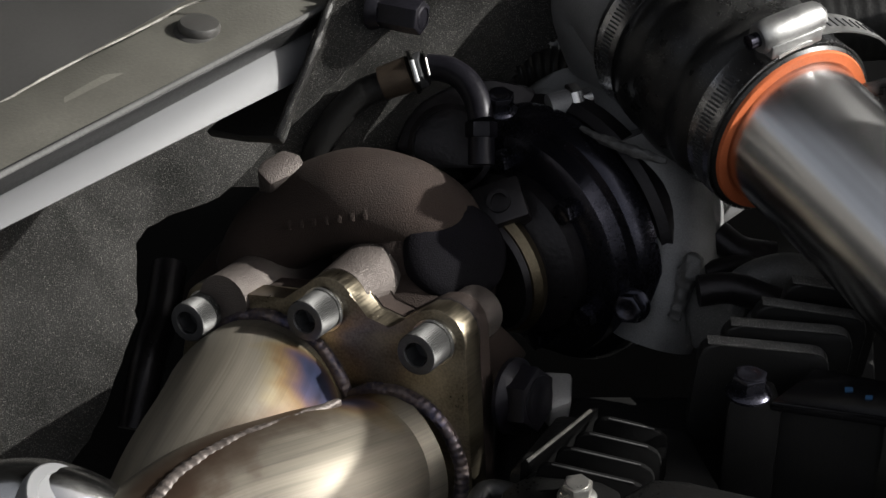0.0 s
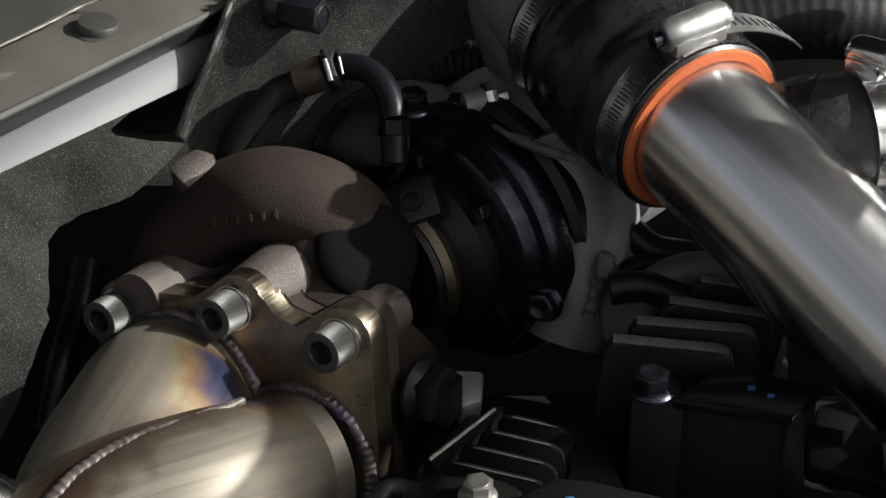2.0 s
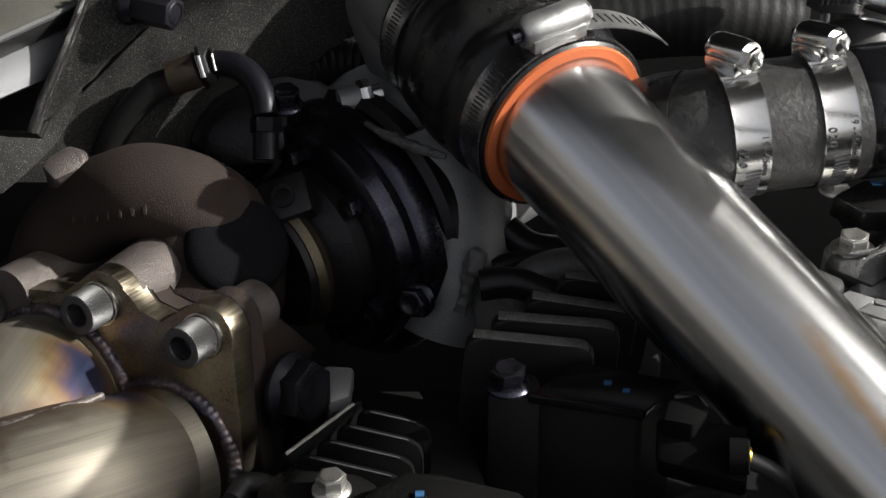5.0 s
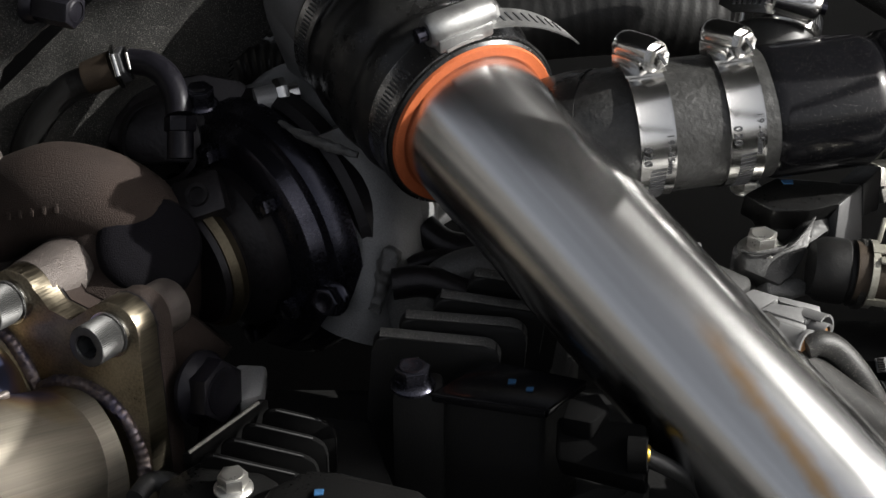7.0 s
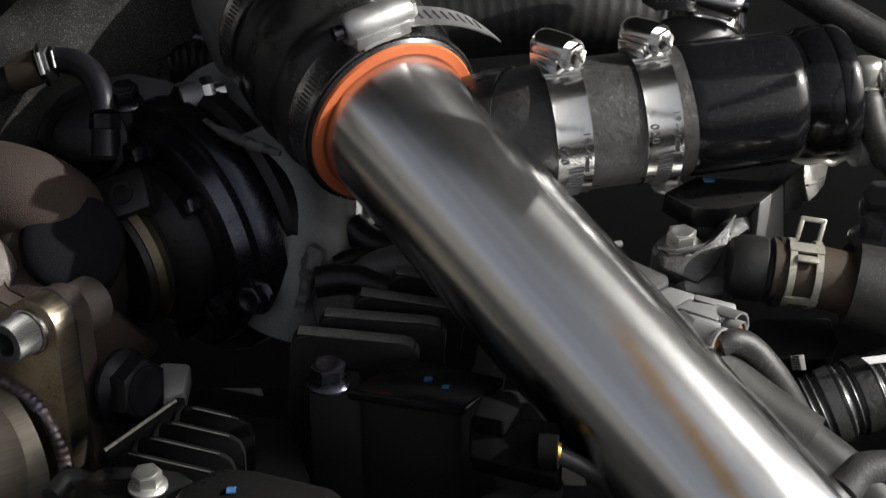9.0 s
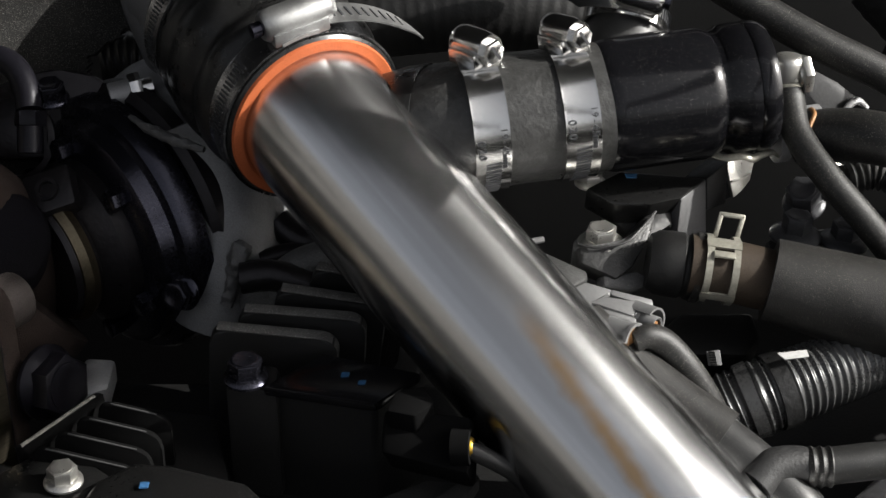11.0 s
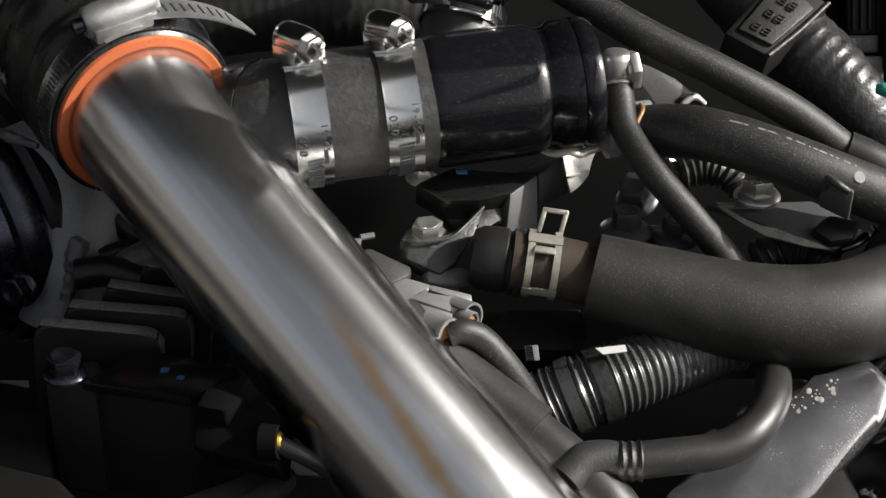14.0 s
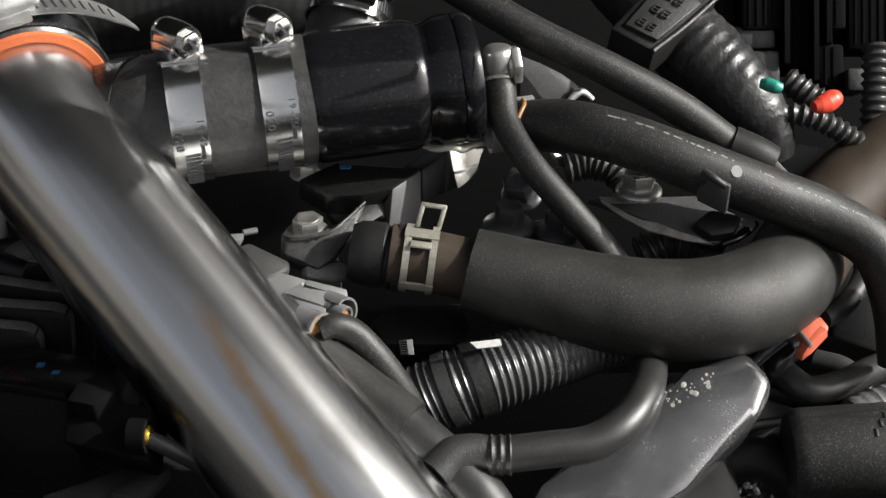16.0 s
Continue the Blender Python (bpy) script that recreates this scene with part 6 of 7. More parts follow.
tube(bm, [(0.2827, 0.5108, 0.9324), (0.3000, 0.5071, 0.9296), (0.3235, 0.5026, 0.9254), (0.3471, 0.5005, 0.9224), (0.3693, 0.5032, 0.9212), (0.3870, 0.5140, 0.9198), (0.3982, 0.5287, 0.9170), (0.4056, 0.5467, 0.9120)], [0.0148, 0.0155, 0.0168, 0.0178, 0.0182, 0.0182, 0.0180, 0.0178], 48, 14, wob=0.012)
part("foam_sleeve", bm, FOAM, hh, "dusty black foam sleeve")
bm = bm_new()
tube(bm, [(0.2546, 0.5137, 0.9368), (0.2685, 0.5126, 0.9351), (0.2862, 0.5104, 0.9317)], 0.0109, 36, 10)
part("inner_hose", bm, RUSTY_RUBBER, hh, "brownish black rubber hose end")
bm = bm_new()
tube(bm, [(0.4031, 0.5434, 0.9104), (0.4180, 0.5687, 0.9133), (0.4353, 0.5879, 0.9196), (0.4568, 0.6036, 0.9260), (0.4822, 0.6164, 0.9278)], 0.0185, 36, 12)
part("far_hose", bm, RUSTY_RUBBER, hh)
out_ = thing("coolant_outlet", "black plastic coolant outlet stub", "fitting", axis_m((0.2447, 0.5160, 0.9366), V((0.2685, 0.5126, 0.9351)) - V((0.2546, 0.5137, 0.9368))))
bm = bm_new()
lathe(bm, [(0, -0.004), (0.0095, -0.004), (0.0112, -0.001), (0.0116, 0.003), (0.0116, 0.0075), (0.0108, 0.0085), (0.0108, 0.0095), (0.0117, 0.0100), (0.0117, 0.0115), (0.0112, 0.013), (0, 0.013)], Matrix(), 40)
part("stub", bm, PLASTIC_DARK, out_, at_world=False)
bm = bm_new()
lathe(bm, [(0.0114, 0.0115), (0.0124, 0.012), (0.0124, 0.014), (0.0114, 0.0145)], Matrix(), 40, shut=True)
part("bead_ring", bm, RUBBER, out_, at_world=False)
spr = thing("spring_clamp", "pale spring steel hose clamp with a raised square tab", "hose clamp", axis_m((0.2649, 0.5129, 0.9356), V((0.2685, 0.5126, 0.9351)) - V((0.2546, 0.5137, 0.9368)), VIEW_UP))
for z0 in (-0.0046, 0.0046):
    bm = bm_new()
    lathe(bm, [(0.0112, z0 - 0.0012), (0.0120, z0 - 0.0012), (0.0120, z0 + 0.0012), (0.0112, z0 + 0.0012)], Matrix(), 64, shut=True)
    part("band", bm, SPRING, spr, at_world=False)
bm = bm_new()
lathe(bm, [(0.0113, -0.006), (0.0123, -0.006), (0.0123, 0.006), (0.0113, 0.006)], Matrix(), 20, arc=(120, 142), shut=True)
lathe(bm, [(0.0113, -0.006), (0.0123, -0.006), (0.0123, 0.006), (0.0113, 0.006)], Matrix(), 12, arc=(226, 242), shut=True)
part("bridge", bm, SPRING, spr, at_world=False)
bm = bm_new()
for zz in (-0.0038, 0.0038):
    box(bm, (0.0014, 0.009, 0.0017), Matrix.Translation((0.001, 0.0155, zz + 0.002)) @ pose(0, 0, 0, 8, 0, 0), 0.0005)
box(bm, (0.0014, 0.0018, 0.0092), Matrix.Translation((0.001, 0.0192, 0.0025)), 0.0005)
part("square_tab", bm, SPRING, spr, at_world=False)
bm = bm_new()
box(bm, (0.0010, 0.0032, 0.0074), pose(0, 0, 0, 0, 0, 152) @ Matrix.Translation((0.0126, 0.001, 0)) @ pose(0, 0, 0, 0, 0, -20), 0.0004)
part("lower_tab", bm, SPRING, spr, at_world=False)
# black ledge below the outlet
bm = bm_new()
slab(bm, [(0.2465, 0.5166, 0.9066), (0.2546, 0.5245, 0.9099), (0.2813, 0.5244, 0.9099), (0.2831, 0.5153, 0.9050), (0.2768, 0.5056, 0.9044), (0.2527, 0.5057, 0.9044)], 0.016, 0.002)
single("hose_rest", bm, PLASTIC_DARK, "black plastic ledge below the sleeved hose", "bracket")

# ---- bracket with the bright bolt ----
bos = thing("mounting_boss", "dark grey cast mounting boss with a facetted arm", "bracket", Matrix.Translation((0.2254, 0.5177, 0.9278)))
BZ = V((0.2253, 0.5280, 0.9365))
bm = bm_new()
lathe(bm, [(0, 0), (0.0086, 0), (0.0098, -0.0012), (0.0102, -0.008), (0.0112, -0.0200), (0.0112, -0.030), (0, -0.030)], Matrix.Translation(BZ), 40)
part("pillar", bm, GREY_CAST, bos)
bm = bm_new()
slab(bm, [(0.2169, 0.5222, 0.9403), (0.2231, 0.5197, 0.9402), (0.2331, 0.5216, 0.9414), (0.2390, 0.5273, 0.9430), (0.2458, 0.5385, 0.9440), (0.2436, 0.5297, 0.9413), (0.2392, 0.5217, 0.9378), (0.2357, 0.5154, 0.9352), (0.2296, 0.5106, 0.9332), (0.2175, 0.5152, 0.9368)], 0.010, 0.0014)
part("arm", bm, PLASTIC_WORN, bos)
bm = bm_new()
tube(bm, [(0.2169, 0.5221, 0.9402), (0.2231, 0.5189, 0.9408), (0.2330, 0.5207, 0.9419), (0.2389, 0.5265, 0.9437), (0.2453, 0.5375, 0.9443)], 0.0005, 8)
part("arm_rim", bm, PLASTIC_WORN, bos, "raised cast rim")
bm = bm_new()
slab(bm, [(0.2345, 0.5312, 0.9373), (0.2453, 0.5456, 0.9415), (0.2537, 0.5486, 0.9426), (0.2529, 0.5406, 0.9355), (0.2445, 0.5376, 0.9363), (0.2410, 0.5312, 0.9336)], 0.006, 0.0016)
part("upper_web", bm, PLASTIC_DARK, bos)
bm = bm_new()
slab(bm, [(0.2248, 0.5124, 0.9336), (0.2379, 0.5165, 0.9328), (0.2448, 0.5156, 0.9277), (0.2350, 0.5109, 0.9275), (0.2253, 0.5084, 0.9310)], 0.008, 0.0016)
part("foot", bm, GREY_CAST, bos)
hex_bolt("boss_bolt", "bright flanged hexagon bolt on a dark boss", BZ, (0, 0, 1), 0.0096, 0.0050, 0.0084, ZINC)
hex_bolt("boss_bolt", "bright bolt half hidden under the breather hose", (0.2231, 0.5551, 0.9459), (0, 0, 1), 0.0080, 0.0030, 0.0058, ZINC)
cv = thing("sensor_block", "black plastic sensor block with angled grey sides", "sensor", Matrix.Translation((0.2475, 0.5539, 0.9293)))
bm = bm_new()
slab(bm, [(0.2208, 0.5472, 0.9483), (0.2343, 0.5574, 0.9497), (0.2656, 0.5559, 0.9476), (0.2550, 0.5443, 0.9460), (0.2441, 0.5406, 0.9456), (0.2309, 0.5407, 0.9456)], 0.010, 0.001)
part("top", bm, LID, cv)
bm = bm_new()
slab(bm, [(0.2552, 0.5444, 0.9457), (0.2656, 0.5557, 0.9472), (0.2658, 0.5447, 0.9278), (0.2529, 0.5342, 0.9259)], 0.012, 0.0008)
part("side_facet", bm, ALU_DULL, cv, "dull grey side facet")
bm = bm_new()
slab(bm, [(0.2660, 0.5560, 0.9473), (0.2757, 0.5689, 0.9477), (0.2744, 0.5611, 0.9334), (0.2662, 0.5512, 0.9364)], 0.010, 0.0008)
part("end_facet", bm, RIB_BLACK, cv)
bm = bm_new()
slab(bm, [(0.2274, 0.5458, 0.9424), (0.2540, 0.5499, 0.9418), (0.2499, 0.5398, 0.9293), (0.2334, 0.5416, 0.9320)], 0.02, 0.002)
part("body", bm, PLASTIC_DARK, cv)
bm = bm_new()
slab(bm, [(0.2355, 0.5547, 0.9501), (0.2400, 0.5551, 0.9498), (0.2397, 0.5531, 0.9495), (0.2360, 0.5527, 0.9498)], 0.0005)
part("paint_dot", bm, BLUE_MARK, cv, "blue paint mark")

# ---- grey connector by the pipe ----
gc = thing("grey_connector", "mid grey plastic electrical connector with a latch", "connector", Matrix.Translation((0.2303, 0.4844, 0.9311)))
GX = Vector((0.72, -0.66, 0.13)).normalized()
bm = bm_new()
slab(bm, [(0.2096, 0.4934, 0.9389), (0.2178, 0.4979, 0.9406), (0.2274, 0.4964, 0.9381), (0.2258, 0.4936, 0.9374), (0.2184, 0.4892, 0.9380), (0.2179, 0.4868, 0.9360)], 0.016, 0.0012)
part("end_block", bm, PLASTIC_GREY, gc)
bm = bm_new()
slab(bm, [(0.2181, 0.4891, 0.9358), (0.2241, 0.4957, 0.9370), (0.2403, 0.4937, 0.9341), (0.2381, 0.4904, 0.9325), (0.2325, 0.4851, 0.9334)], 0.014, 0.0009)
part("shell", bm, PLASTIC_GREY, gc)
bm = bm_new()
slab(bm, [(0.2189, 0.4879, 0.9387), (0.2233, 0.4915, 0.9388), (0.2374, 0.4902, 0.9369), (0.2373, 0.4882, 0.9356), (0.2327, 0.4837, 0.9359)], 0.002, 0.0006)
part("latch", bm, PLASTIC_GREY, gc)
bm = bm_new()
slab(bm, [(0.2332, 0.4845, 0.9363), (0.2355, 0.4860, 0.9367), (0.2356, 0.4849, 0.9349), (0.2336, 0.4833, 0.9344)], 0.003, 0.0004)
part("latch_notch", bm, PLASTIC_GREY, gc)
bm = bm_new()
slab(bm, [(0.2256, 0.4951, 0.9380), (0.2269, 0.4964, 0.9381), (0.2403, 0.4945, 0.9354), (0.2409, 0.4915, 0.9323), (0.2383, 0.4906, 0.9329), (0.2381, 0.4919, 0.9348), (0.2266, 0.4937, 0.9376)], 0.0022, 0.0005)
part("side_rail", bm, PLASTIC_GREY, gc)
bm = bm_new()
slab(bm, [(0.2181, 0.4866, 0.9375), (0.2191, 0.4870, 0.9381), (0.2327, 0.4832, 0.9360), (0.2338, 0.4828, 0.9354), (0.2336, 0.4808, 0.9322), (0.2320, 0.4802, 0.9331), (0.2320, 0.4816, 0.9353), (0.2186, 0.4850, 0.9369)], 0.002, 0.0005)
part("side_rail", bm, PLASTIC_GREY, gc)
bm = bm_new()
lathe(bm, [(0.0021, -0.012), (0.0031, -0.012), (0.0031, 0.0012), (0.0028, 0.0016), (0.0021, 0.0012)], axis_m((0.2397, 0.4825, 0.9331), GX), 28, shut=True)
part("socket", bm, PLASTIC_GREY, gc)
bm = bm_new()
lathe(bm, [(0.0047, -0.010), (0.0055, -0.010), (0.0055, -0.0004), (0.0047, -0.0004)], axis_m((0.2406, 0.4835, 0.9328), GX), 32, arc=(-80, 120), shut=True)
part("shroud", bm, PLASTIC_GREY, gc)
bm = bm_new()
lathe(bm, [(0, -0.001), (0.0021, -0.001), (0.0018, 0.0004), (0, 0.0006)], axis_m((0.2397, 0.4825, 0.9331), GX), 20)
part("seal", bm, COPPER_WIRE, gc, "orange-brown seal")
bm = bm_new()
lathe(bm, [(0.0030, -0.016), (0.0050, -0.016), (0.0050, -0.0016), (0.0057, -0.0014), (0.0057, 0.0), (0.0047, 0.0), (0.0044, -0.003), (0.0030, -0.003)], axis_m((0.2328, 0.4733, 0.9334), GX), 36, shut=True)
part("cable_collar", bm, PLASTIC_GREY, gc)
bm = bm_new()
lathe(bm, [(0, -0.003), (0.0044, -0.003), (0.0044, -0.001), (0, -0.001)], axis_m((0.2328, 0.4733, 0.9334), GX), 24)
part("wire_seal", bm, COPPER_WIRE, gc, "orange-brown wire seal")
bm = bm_new()
slab(bm, [(0.1985, 0.5157, 0.9386), (0.2049, 0.5220, 0.9374), (0.2199, 0.5133, 0.9349), (0.2198, 0.5099, 0.9333), (0.2123, 0.5001, 0.9364), (0.2058, 0.4960, 0.9373)], 0.014, 0.0014)
single("ignition_coil", bm, PLASTIC_WORN, "dusty black coil lid behind the polished pipe", "ignition coil")
bm = bm_new()
slab(bm, [(0.1911, 0.5334, 0.9335), (0.2015, 0.5354, 0.9330), (0.2005, 0.5306, 0.9329), (0.1926, 0.5284, 0.9331)], 0.003, 0.0006)
tube(bm, [(0.2008, 0.5379, 0.9314), (0.2057, 0.5400, 0.9311)], 0.0012, 8)
single("pin_bracket", bm, PLASTIC_GREY, "small grey bracket with a pin", "bracket")

# ---- hoses and conduit at the lower edge ----
bm = bm_new()
tube(bm, [(0.2320, 0.4738, 0.9324), (0.2367, 0.4755, 0.9333), (0.2430, 0.4767, 0.9295), (0.2504, 0.4749, 0.9210), (0.2572, 0.4738, 0.9100), (0.2636, 0.4727, 0.8969)], [0.0040, 0.0044, 0.0048, 0.0051, 0.0053, 0.0054], 24, 12)
single("wire_sleeve", bm, RUBBER, "black rubber wire sleeve arching from the grey connector", "cable")
cc = thing("corrugated_conduit", "thick glossy black corrugated conduit with tape bands", "cable conduit", Matrix.Translation((0.2843, 0.4960, 0.8938)))
CP = [(0.2524, 0.4826, 0.8872), (0.2693, 0.4839, 0.8970), (0.2860, 0.4866, 0.9032), (0.3079, 0.4944, 0.9066), (0.3329, 0.5083, 0.9064)]
bm = bm_new()
tube(bm, CP, [0.0135, 0.0135, 0.0133, 0.0126, 0.0118], 40, 90, ridge=corrugation(0.0026, 0.075))
part("ridged_tube", bm, CONDUIT, cc)
for f, w_, mt_ in ((0.36, 0.0046, CONDUIT), (0.50, 0.0058, TAPE)):
    ll, ww = spline(CP, 20)
    k = int(f * (len(ll) - 2))
    bm = bm_new()
    lathe(bm, [(0.0128, -w_ / 2), (0.0137, -w_ / 2), (0.0138, w_ / 2), (0.0128, w_ / 2)], axis_m(ll[k], ll[k + 1] - ll[k]), 40, shut=True)
    part("tape_band", bm, mt_, cc)
bm = bm_new()
slab(bm, [(0.2822, 0.4830, 0.9211), (0.2925, 0.4848, 0.9212), (0.2930, 0.4822, 0.9202), (0.2847, 0.4808, 0.9200)], 0.0004)
part("white_label", bm, WHITE_MARK, cc, "small white paint label")
zt = thing("cable_tie_end", "cut end of a clear cable tie", "cable tie", Matrix.Translation((0.2601, 0.4805, 0.9197)))
bm = bm_new()
slab(bm, [(0.2580, 0.4823, 0.9224), (0.2626, 0.4825, 0.9229), (0.2632, 0.4789, 0.9189), (0.2586, 0.4789, 0.9189)], 0.0012, 0.0003)
part("strap", bm, PLASTIC_GREY, zt)
for i in range(6):
    bm = bm_new()
    c = V((0.2596, 0.4814, 0.9226)).lerp(V((0.2602, 0.4784, 0.9197)), i / 5)
    box(bm, (0.0022, 0.0006, 0.0006), Matrix.Translation(c))
    part("tooth", bm, PLASTIC_DARK, zt)
ph = thing("fuel_hose", "black rubber hose with a foam sleeve beside the polished pipe", "hose", Matrix.Translation((0.2609, 0.4470, 0.9096)))
bm = bm_new()
tube(bm, [(0.2150, 0.4845, 0.9311), (0.2305, 0.4738, 0.9218), (0.2458, 0.4638, 0.9136), (0.2612, 0.4547, 0.9068)], 0.0098, 30, 12)
part("sleeve", bm, FOAM, ph, "worn foam sleeve")
bm = bm_new()
tube(bm, [(0.2552, 0.4582, 0.9085), (0.2702, 0.4487, 0.9011), (0.2831, 0.4388, 0.8930), (0.2940, 0.4281, 0.8799)], [0.0086, 0.0084, 0.0088, 0.0090], 30, 12)
part("bare_hose", bm, RUBBER_PALE, ph)
bm = bm_new()
tube(bm, [(0.2701, 0.4387, 0.9002), (0.2757, 0.4432, 0.9036), (0.2831, 0.4447, 0.9043), (0.2890, 0.4441, 0.9033)], [0.0062, 0.0064, 0.0060, 0.0058], 24, 10)
part("tee_piece", bm, PLASTIC, ph, "black plastic tee piece")
bm = bm_new()
tube(bm, [(0.2871, 0.4441, 0.9033), (0.2951, 0.4441, 0.9035)], 0.0070, 24, 16, ridge=corrugation(0.003, 0.1))
drain = thing("drain_hose", "smooth black rubber hose curving down in front of the tray", "hose", Matrix.Translation((0.3212, 0.4483, 0.8985)))
part("crimp_ring", bm, RUBBER, drain, "ribbed crimp ring")
bm = bm_new()
tube(bm, [(0.2914, 0.4441, 0.9033), (0.3053, 0.4456, 0.9041), (0.3212, 0.4483, 0.9047), (0.3328, 0.4548, 0.9078), (0.3412, 0.4699, 0.9093), (0.3455, 0.4933, 0.9053), (0.3485, 0.5227, 0.8994)], 0.0062, 26, 14)
part("hose_body", bm, RUBBER_PALE, drain)
# worn metal tray with a rounded edge
tray = thing("metal_tray", "worn dark glossy metal tray with pale dust spots", "engine cover", Matrix.Translation((0.3550, 0.4770, 0.8831)))
bm = bm_new()
slab(bm, [(0.2888, 0.4372, 0.8793), (0.3060, 0.4487, 0.8865), (0.3277, 0.4634, 0.8986), (0.3438, 0.4753, 0.9065), (0.3579, 0.4821, 0.9100), (0.3789, 0.4936, 0.9117), (0.3886, 0.4832, 0.9047), (0.3822, 0.4711, 0.8985), (0.3542, 0.4482, 0.8861), (0.3350, 0.4309, 0.8772)], 0.030, 0.0056, 8)
press = part("pressing", bm, METAL_TRAY, tray, sharp=60)
random.seed(4)
for i in range(34):
    f, g = random.random(), random.random()
    c = V((0.3457, 0.4723, 0.9034)).lerp(V((0.3659, 0.4814, 0.9071)), f) + (V((0.3528, 0.4701, 0.9031)) - V((0.3532, 0.4749, 0.9055))) * (g - 0.4) * 1.3
    rr = 0.0003 + 0.0011 * random.random() ** 2
    c, nn = onto(press, c, 0.00001)
    bm = bm_new()
    lathe(bm, [(0, 0.00004), (rr * 0.8, 0.00003), (rr, -0.00015)], axis_m(c, nn), 9)
    part("dust_spot", bm, WORN_LIT_EDGE, tray)
# red clip, its wire and the cap in the corner
rc = thing("red_clip_connector", "black connector with an orange-red locking clip", "connector", Matrix.Translation((0.4068, 0.5190, 0.8941)))
bm = bm_new()
slab(bm, [(0.3998, 0.5072, 0.9091), (0.4083, 0.5131, 0.9111), (0.4111, 0.5093, 0.9088), (0.4098, 0.5064, 0.9079), (0.4036, 0.5018, 0.9062)], 0.006, 0.0010)
slab(bm, [(0.4035, 0.5017, 0.9070), (0.4101, 0.5067, 0.9094), (0.4105, 0.5064, 0.9061), (0.4042, 0.5026, 0.9018), (0.4008, 0.5009, 0.8991), (0.4007, 0.5005, 0.9023)], 0.004, 0.0008)
part("clip", bm, RED_CLIP, rc, "orange-red locking clip")
bm = bm_new()
slab(bm, [(0.3888, 0.5093, 0.8973), (0.4027, 0.5207, 0.9005), (0.4055, 0.5146, 0.8984), (0.3927, 0.5035, 0.8957)], 0.010, 0.0016)
part("shell", bm, GLOSS_BLACK, rc)
bm = bm_new()
slab(bm, [(0.3988, 0.5068, 0.9084), (0.4000, 0.5073, 0.9093), (0.4035, 0.5013, 0.9073), (0.4025, 0.5006, 0.9061)], 0.003, 0.0005)
part("lip", bm, PLASTIC_GREY, rc)
bm = bm_new()
tube(bm, [(0.3821, 0.4974, 0.9009), (0.3878, 0.5001, 0.9051), (0.3934, 0.5023, 0.9089)], 0.0026, 18)
part("pin", bm, GLOSS_BLACK, rc, "glossy black pin")
bm = bm_new()
tube(bm, [(0.4116, 0.5222, 0.9031), (0.4204, 0.5302, 0.9027), (0.4291, 0.5429, 0.9043), (0.4325, 0.5533, 0.9077), (0.4284, 0.5652, 0.9116)], 0.0040, 16)
part("wire_sleeve", bm, RUBBER_PALE, rc)
capo = thing("hose_end_cap", "black rubber hose end with worn raised letters", "hose", axis_m((0.3984, 0.4931, 0.8623), V((0.4405, 0.4939, 0.8640)) - V((0.3994, 0.4929, 0.8619))))
bm = bm_new()
lathe(bm, [(0, 0), (0.0155, 0), (0.0172, 0.002), (0.0178, 0.005), (0.0180, 0.03), (0.0182, 0.07), (0, 0.07)], Matrix(), 48)
part("rubber_end", bm, RUBBER, capo, at_world=False)
for k in range(3):
    bm = bm_new()
    an = radians(62 - k * 3)
    box(bm, (0.0010, 0.0032, 0.0011), Matrix.Translation((0.0, 0.0, 0.0)) @ pose(0, 0, 0, 0, 0, 118 - 12 * k) @ Matrix.Translation((0.0179, 0, 0.029 + 0.0022 * k)), 0.0002)
    part("raised_mark", bm, RUBBER_PALE, capo, at_world=False)
bm = bm_new()
tube(bm, [(0.4244, 0.5080, 0.8674), (0.4382, 0.5147, 0.8688), (0.4543, 0.5208, 0.8693)], 0.0090, 24, 12, ridge=corrugation(0.004, 0.08))
single("hose_clamp_band", bm, GREY_CAST, "pale metal band behind the rubber hose end", "hose clamp")
bm = bm_new()
tube(bm, [(0.3605, 0.5085, 0.8581), (0.3887, 0.5151, 0.8595), (0.4130, 0.5208, 0.8595)], 0.0022, 12)
single("thin_rod", bm, PLASTIC_WORN, "thin dusty rod across the dark gap", "rod")
bm = bm_new()
tube(bm, [(0.3709, 0.5029, 0.8492), (0.3877, 0.5044, 0.8519), (0.4024, 0.5004, 0.8457), (0.4107, 0.4914, 0.8315)], 0.0090, 20)
single("lower_hose", bm, PLASTIC_DARK, "dark hose deep in the corner of the bay", "hose")

# ---- dark hoses behind, seen between the larger things ----
bm = bm_new()
tube(bm, [(0.1219, 0.6661, 0.9577), (0.1570, 0.6685, 0.9616), (0.1920, 0.6694, 0.9632), (0.2277, 0.6716, 0.9576)], 0.0170, 28, 40, ridge=corrugation(0.0052, 0.012))
single("ribbed_intake_hose", bm, PLASTIC_DARK, "black ribbed intake hose behind the coupler", "hose")
bm = bm_new()
tube(bm, [(0.0283, 0.6618, 0.9422), (0.0435, 0.6631, 0.9441), (0.0645, 0.6618, 0.9422), (0.0785, 0.6581, 0.9362)], 0.0115, 26, 40, ridge=corrugation(0.0034, 0.09))
single("corrugated_pipe", bm, CORR, "black corrugated pipe behind the turbocharger", "pipe")
bh = axis_m((0.2367, 0.5974, 0.9803), VIEW_UP * 0.9 + Vector((0.25, 0.4, 0)))
bm = bm_new()
lathe(bm, [(0, -0.02), (0.0150, -0.02), (0.0152, 0.002), (0.0150, 0.06), (0, 0.06)], bh, 36)
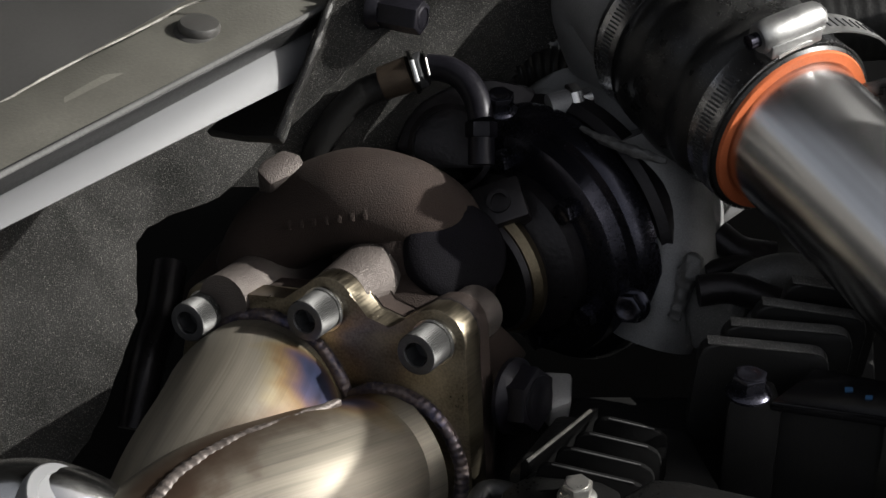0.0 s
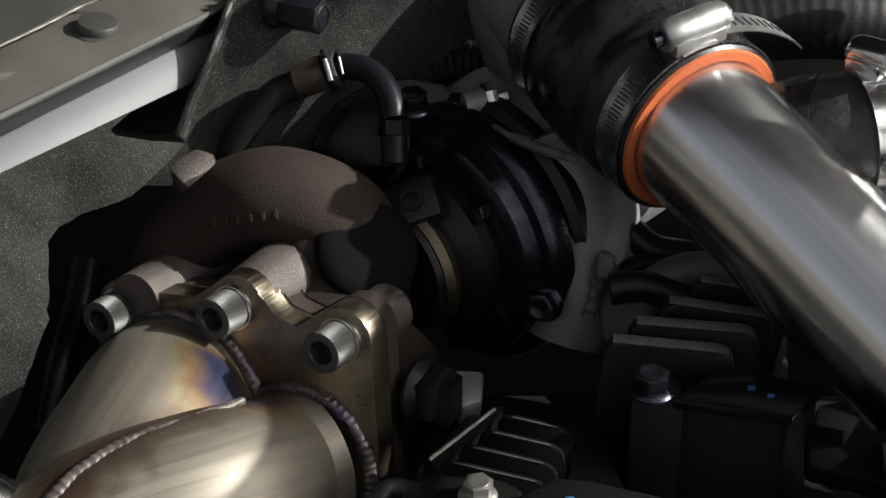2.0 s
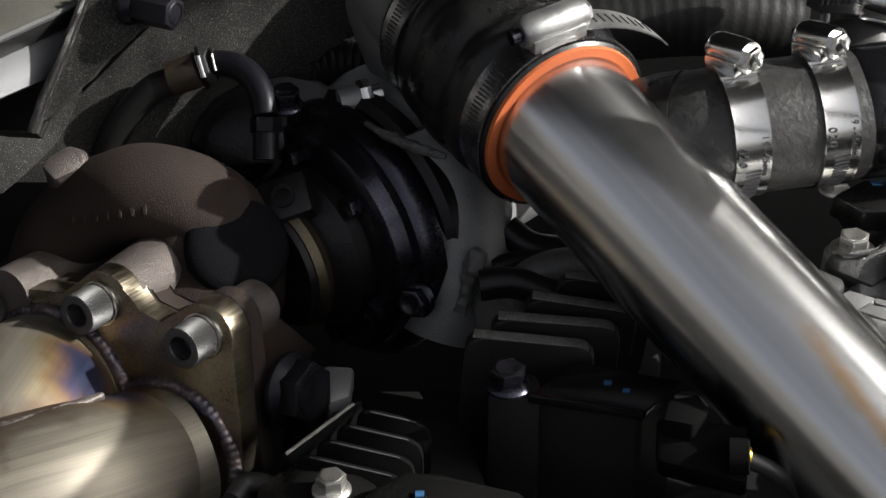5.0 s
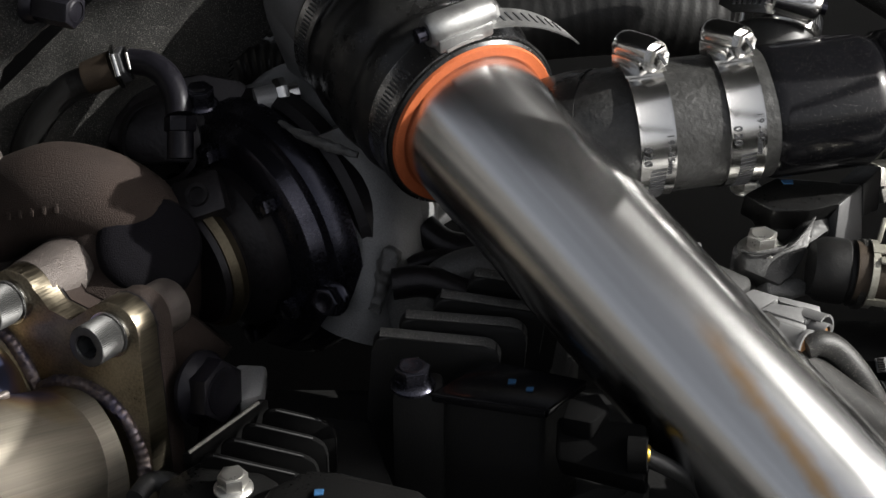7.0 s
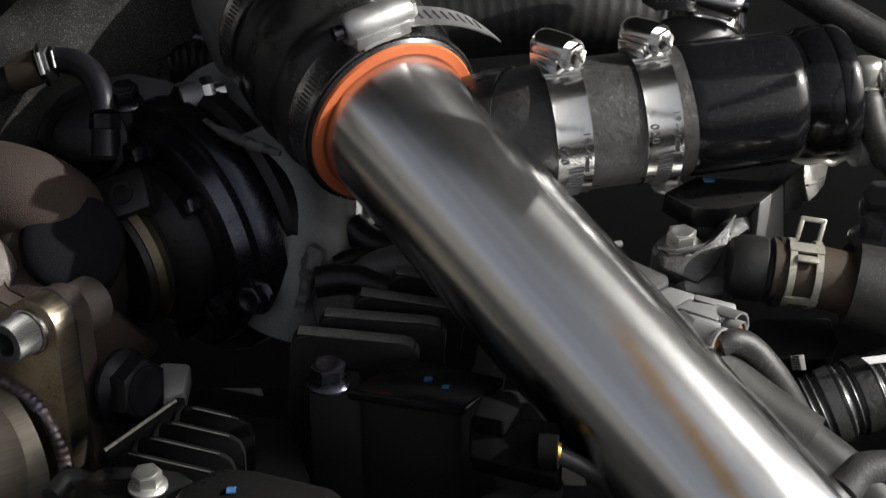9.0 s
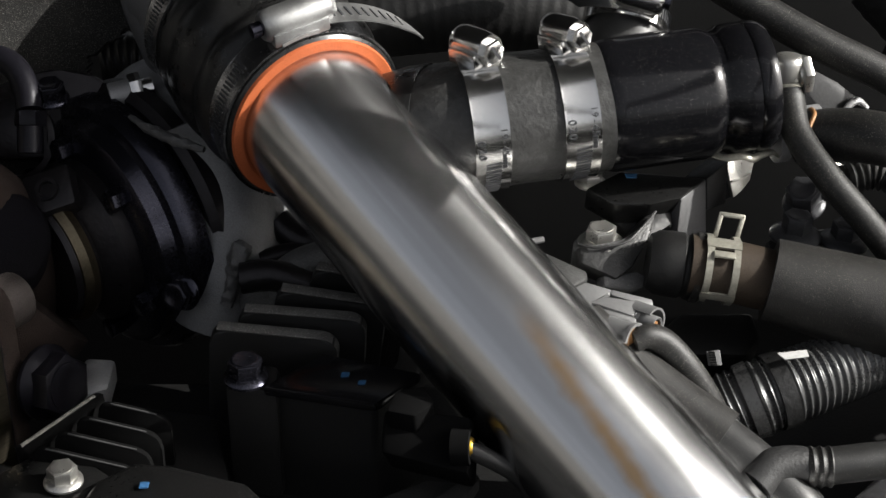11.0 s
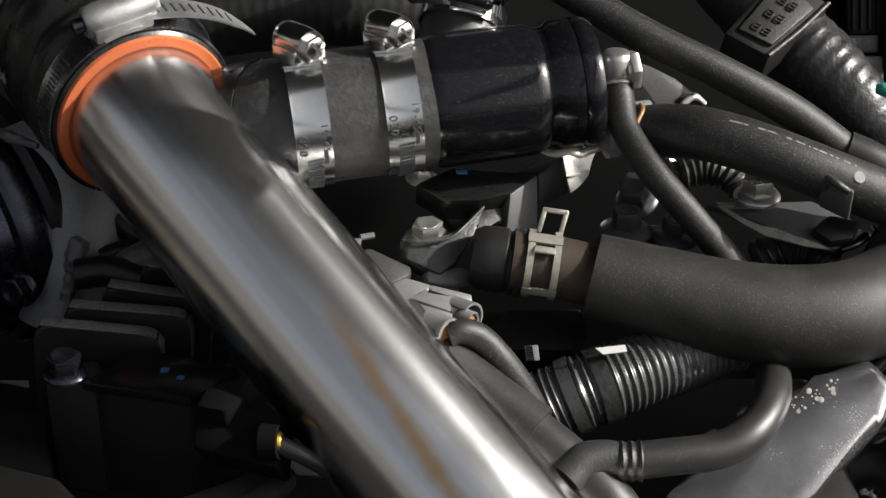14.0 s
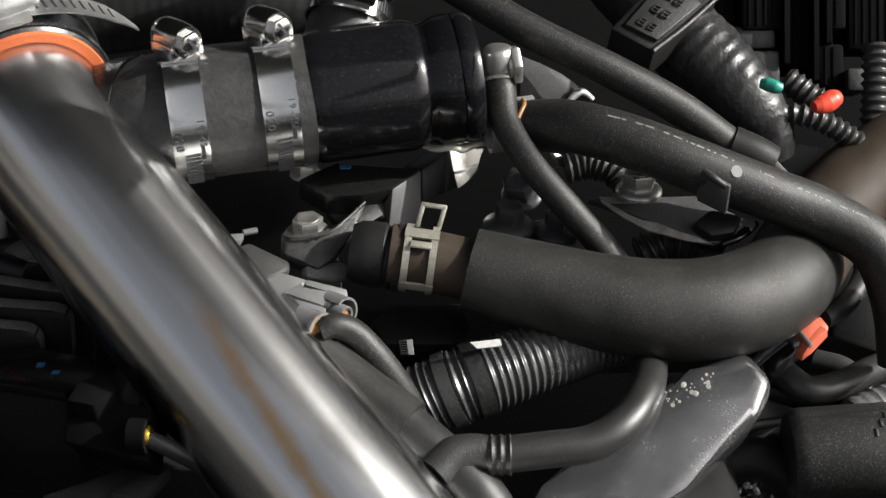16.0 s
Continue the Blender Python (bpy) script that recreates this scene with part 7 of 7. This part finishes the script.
single("upper_hose", bm, RUBBER_PALE, "black rubber hose rising behind the canister", "hose")
worm_clamp("bright worm-drive clamp on the rising rubber hose", (0.2387, 0.6059, 0.9884), VIEW_UP * 0.9 + Vector((0.25, 0.4, 0)), 0.0156, 0.012, VIEW_NEAR * 0.9 + Vector((0.1, 0, 0.1)), 0.0062, tail=0.006, slots=(120, 200), house_turn=1)
# spheres and pipes in the gap under the coupler
for pts, r in ((((0.1054, 0.5843, 0.9117), (0.1142, 0.5791, 0.9072), (0.1273, 0.5779, 0.9053)), 0.006), (((0.0994, 0.5677, 0.9041), (0.1123, 0.5711, 0.9058), (0.1274, 0.5719, 0.9014)), 0.0042), (((0.1129, 0.5517, 0.9068), (0.1234, 0.5595, 0.9098), (0.1383, 0.5609, 0.9084)), 0.0035), (((0.0942, 0.5476, 0.9095), (0.1068, 0.5481, 0.9104), (0.1236, 0.5452, 0.9060)), 0.006)):
    bm = bm_new()
    tube(bm, pts, r, 16)
    single("gap_pipe", bm, DARK_STEEL, "dark pipe in the gap under the coupler", "pipe")

# dark clutter in the corner behind the tray
for pts, rr, mt_ in ((((0.3993, 0.5262, 0.8774), (0.4088, 0.5182, 0.8741), (0.4226, 0.5233, 0.8729), (0.4387, 0.5306, 0.8753), (0.4585, 0.5397, 0.8713)), 0.0055, CORR),
                     (((0.3960, 0.5264, 0.8681), (0.4131, 0.5240, 0.8645), (0.4313, 0.5290, 0.8633), (0.4541, 0.5340, 0.8621)), 0.0040, RUBBER),
                     (((0.4153, 0.5400, 0.8713), (0.4270, 0.5336, 0.8706), (0.4344, 0.5227, 0.8627), (0.4411, 0.5226, 0.8438)), 0.0050, PLASTIC),
                     (((0.3832, 0.5151, 0.8501), (0.3960, 0.5173, 0.8537), (0.4098, 0.5189, 0.8470), (0.4216, 0.5158, 0.8328)), 0.0060, PLASTIC_DARK)):
    bm = bm_new()
    tube(bm, pts, rr, 16, 14)
    single("cable", bm, mt_, "dark cable in the corner behind the tray", "cable")
bm = bm_new()
for k in range(9):
    a = k * 0.7
    tube(bm, [V((0.3847, 0.4944, 0.8454)) + Vector((0.004 * math.cos(a), 0.003 * math.sin(a), 0.002 * math.sin(2 * a))), V((0.3899, 0.4942, 0.8450)) + Vector((0.004 * math.cos(a + 1), 0.003, 0.003 * math.sin(a)))], 0.0018, 8, 4)
single("foil_scrap", bm, CHROME, "crumpled bright foil scrap in the dark corner", "foil")
bm = bm_new()
slab(bm, [(0.4286, 0.5775, 0.8935), (0.4482, 0.5762, 0.8916), (0.4552, 0.5560, 0.8596), (0.4262, 0.5609, 0.8671)], 0.01, 0.002)
single("dark_shroud", bm, PLASTIC_DARK, "black plastic shroud behind the foam sleeve", "shroud")
bm = bm_new()
tube(bm, [(0.4351, 0.5667, 0.8952), (0.4407, 0.5626, 0.8926), (0.4477, 0.5579, 0.8851)], 0.0052, 18, 24, ridge=corrugation(0.003, 0.18))
single("corrugated_cable", bm, CORR, "braided cable conduit by the red clip", "cable conduit")
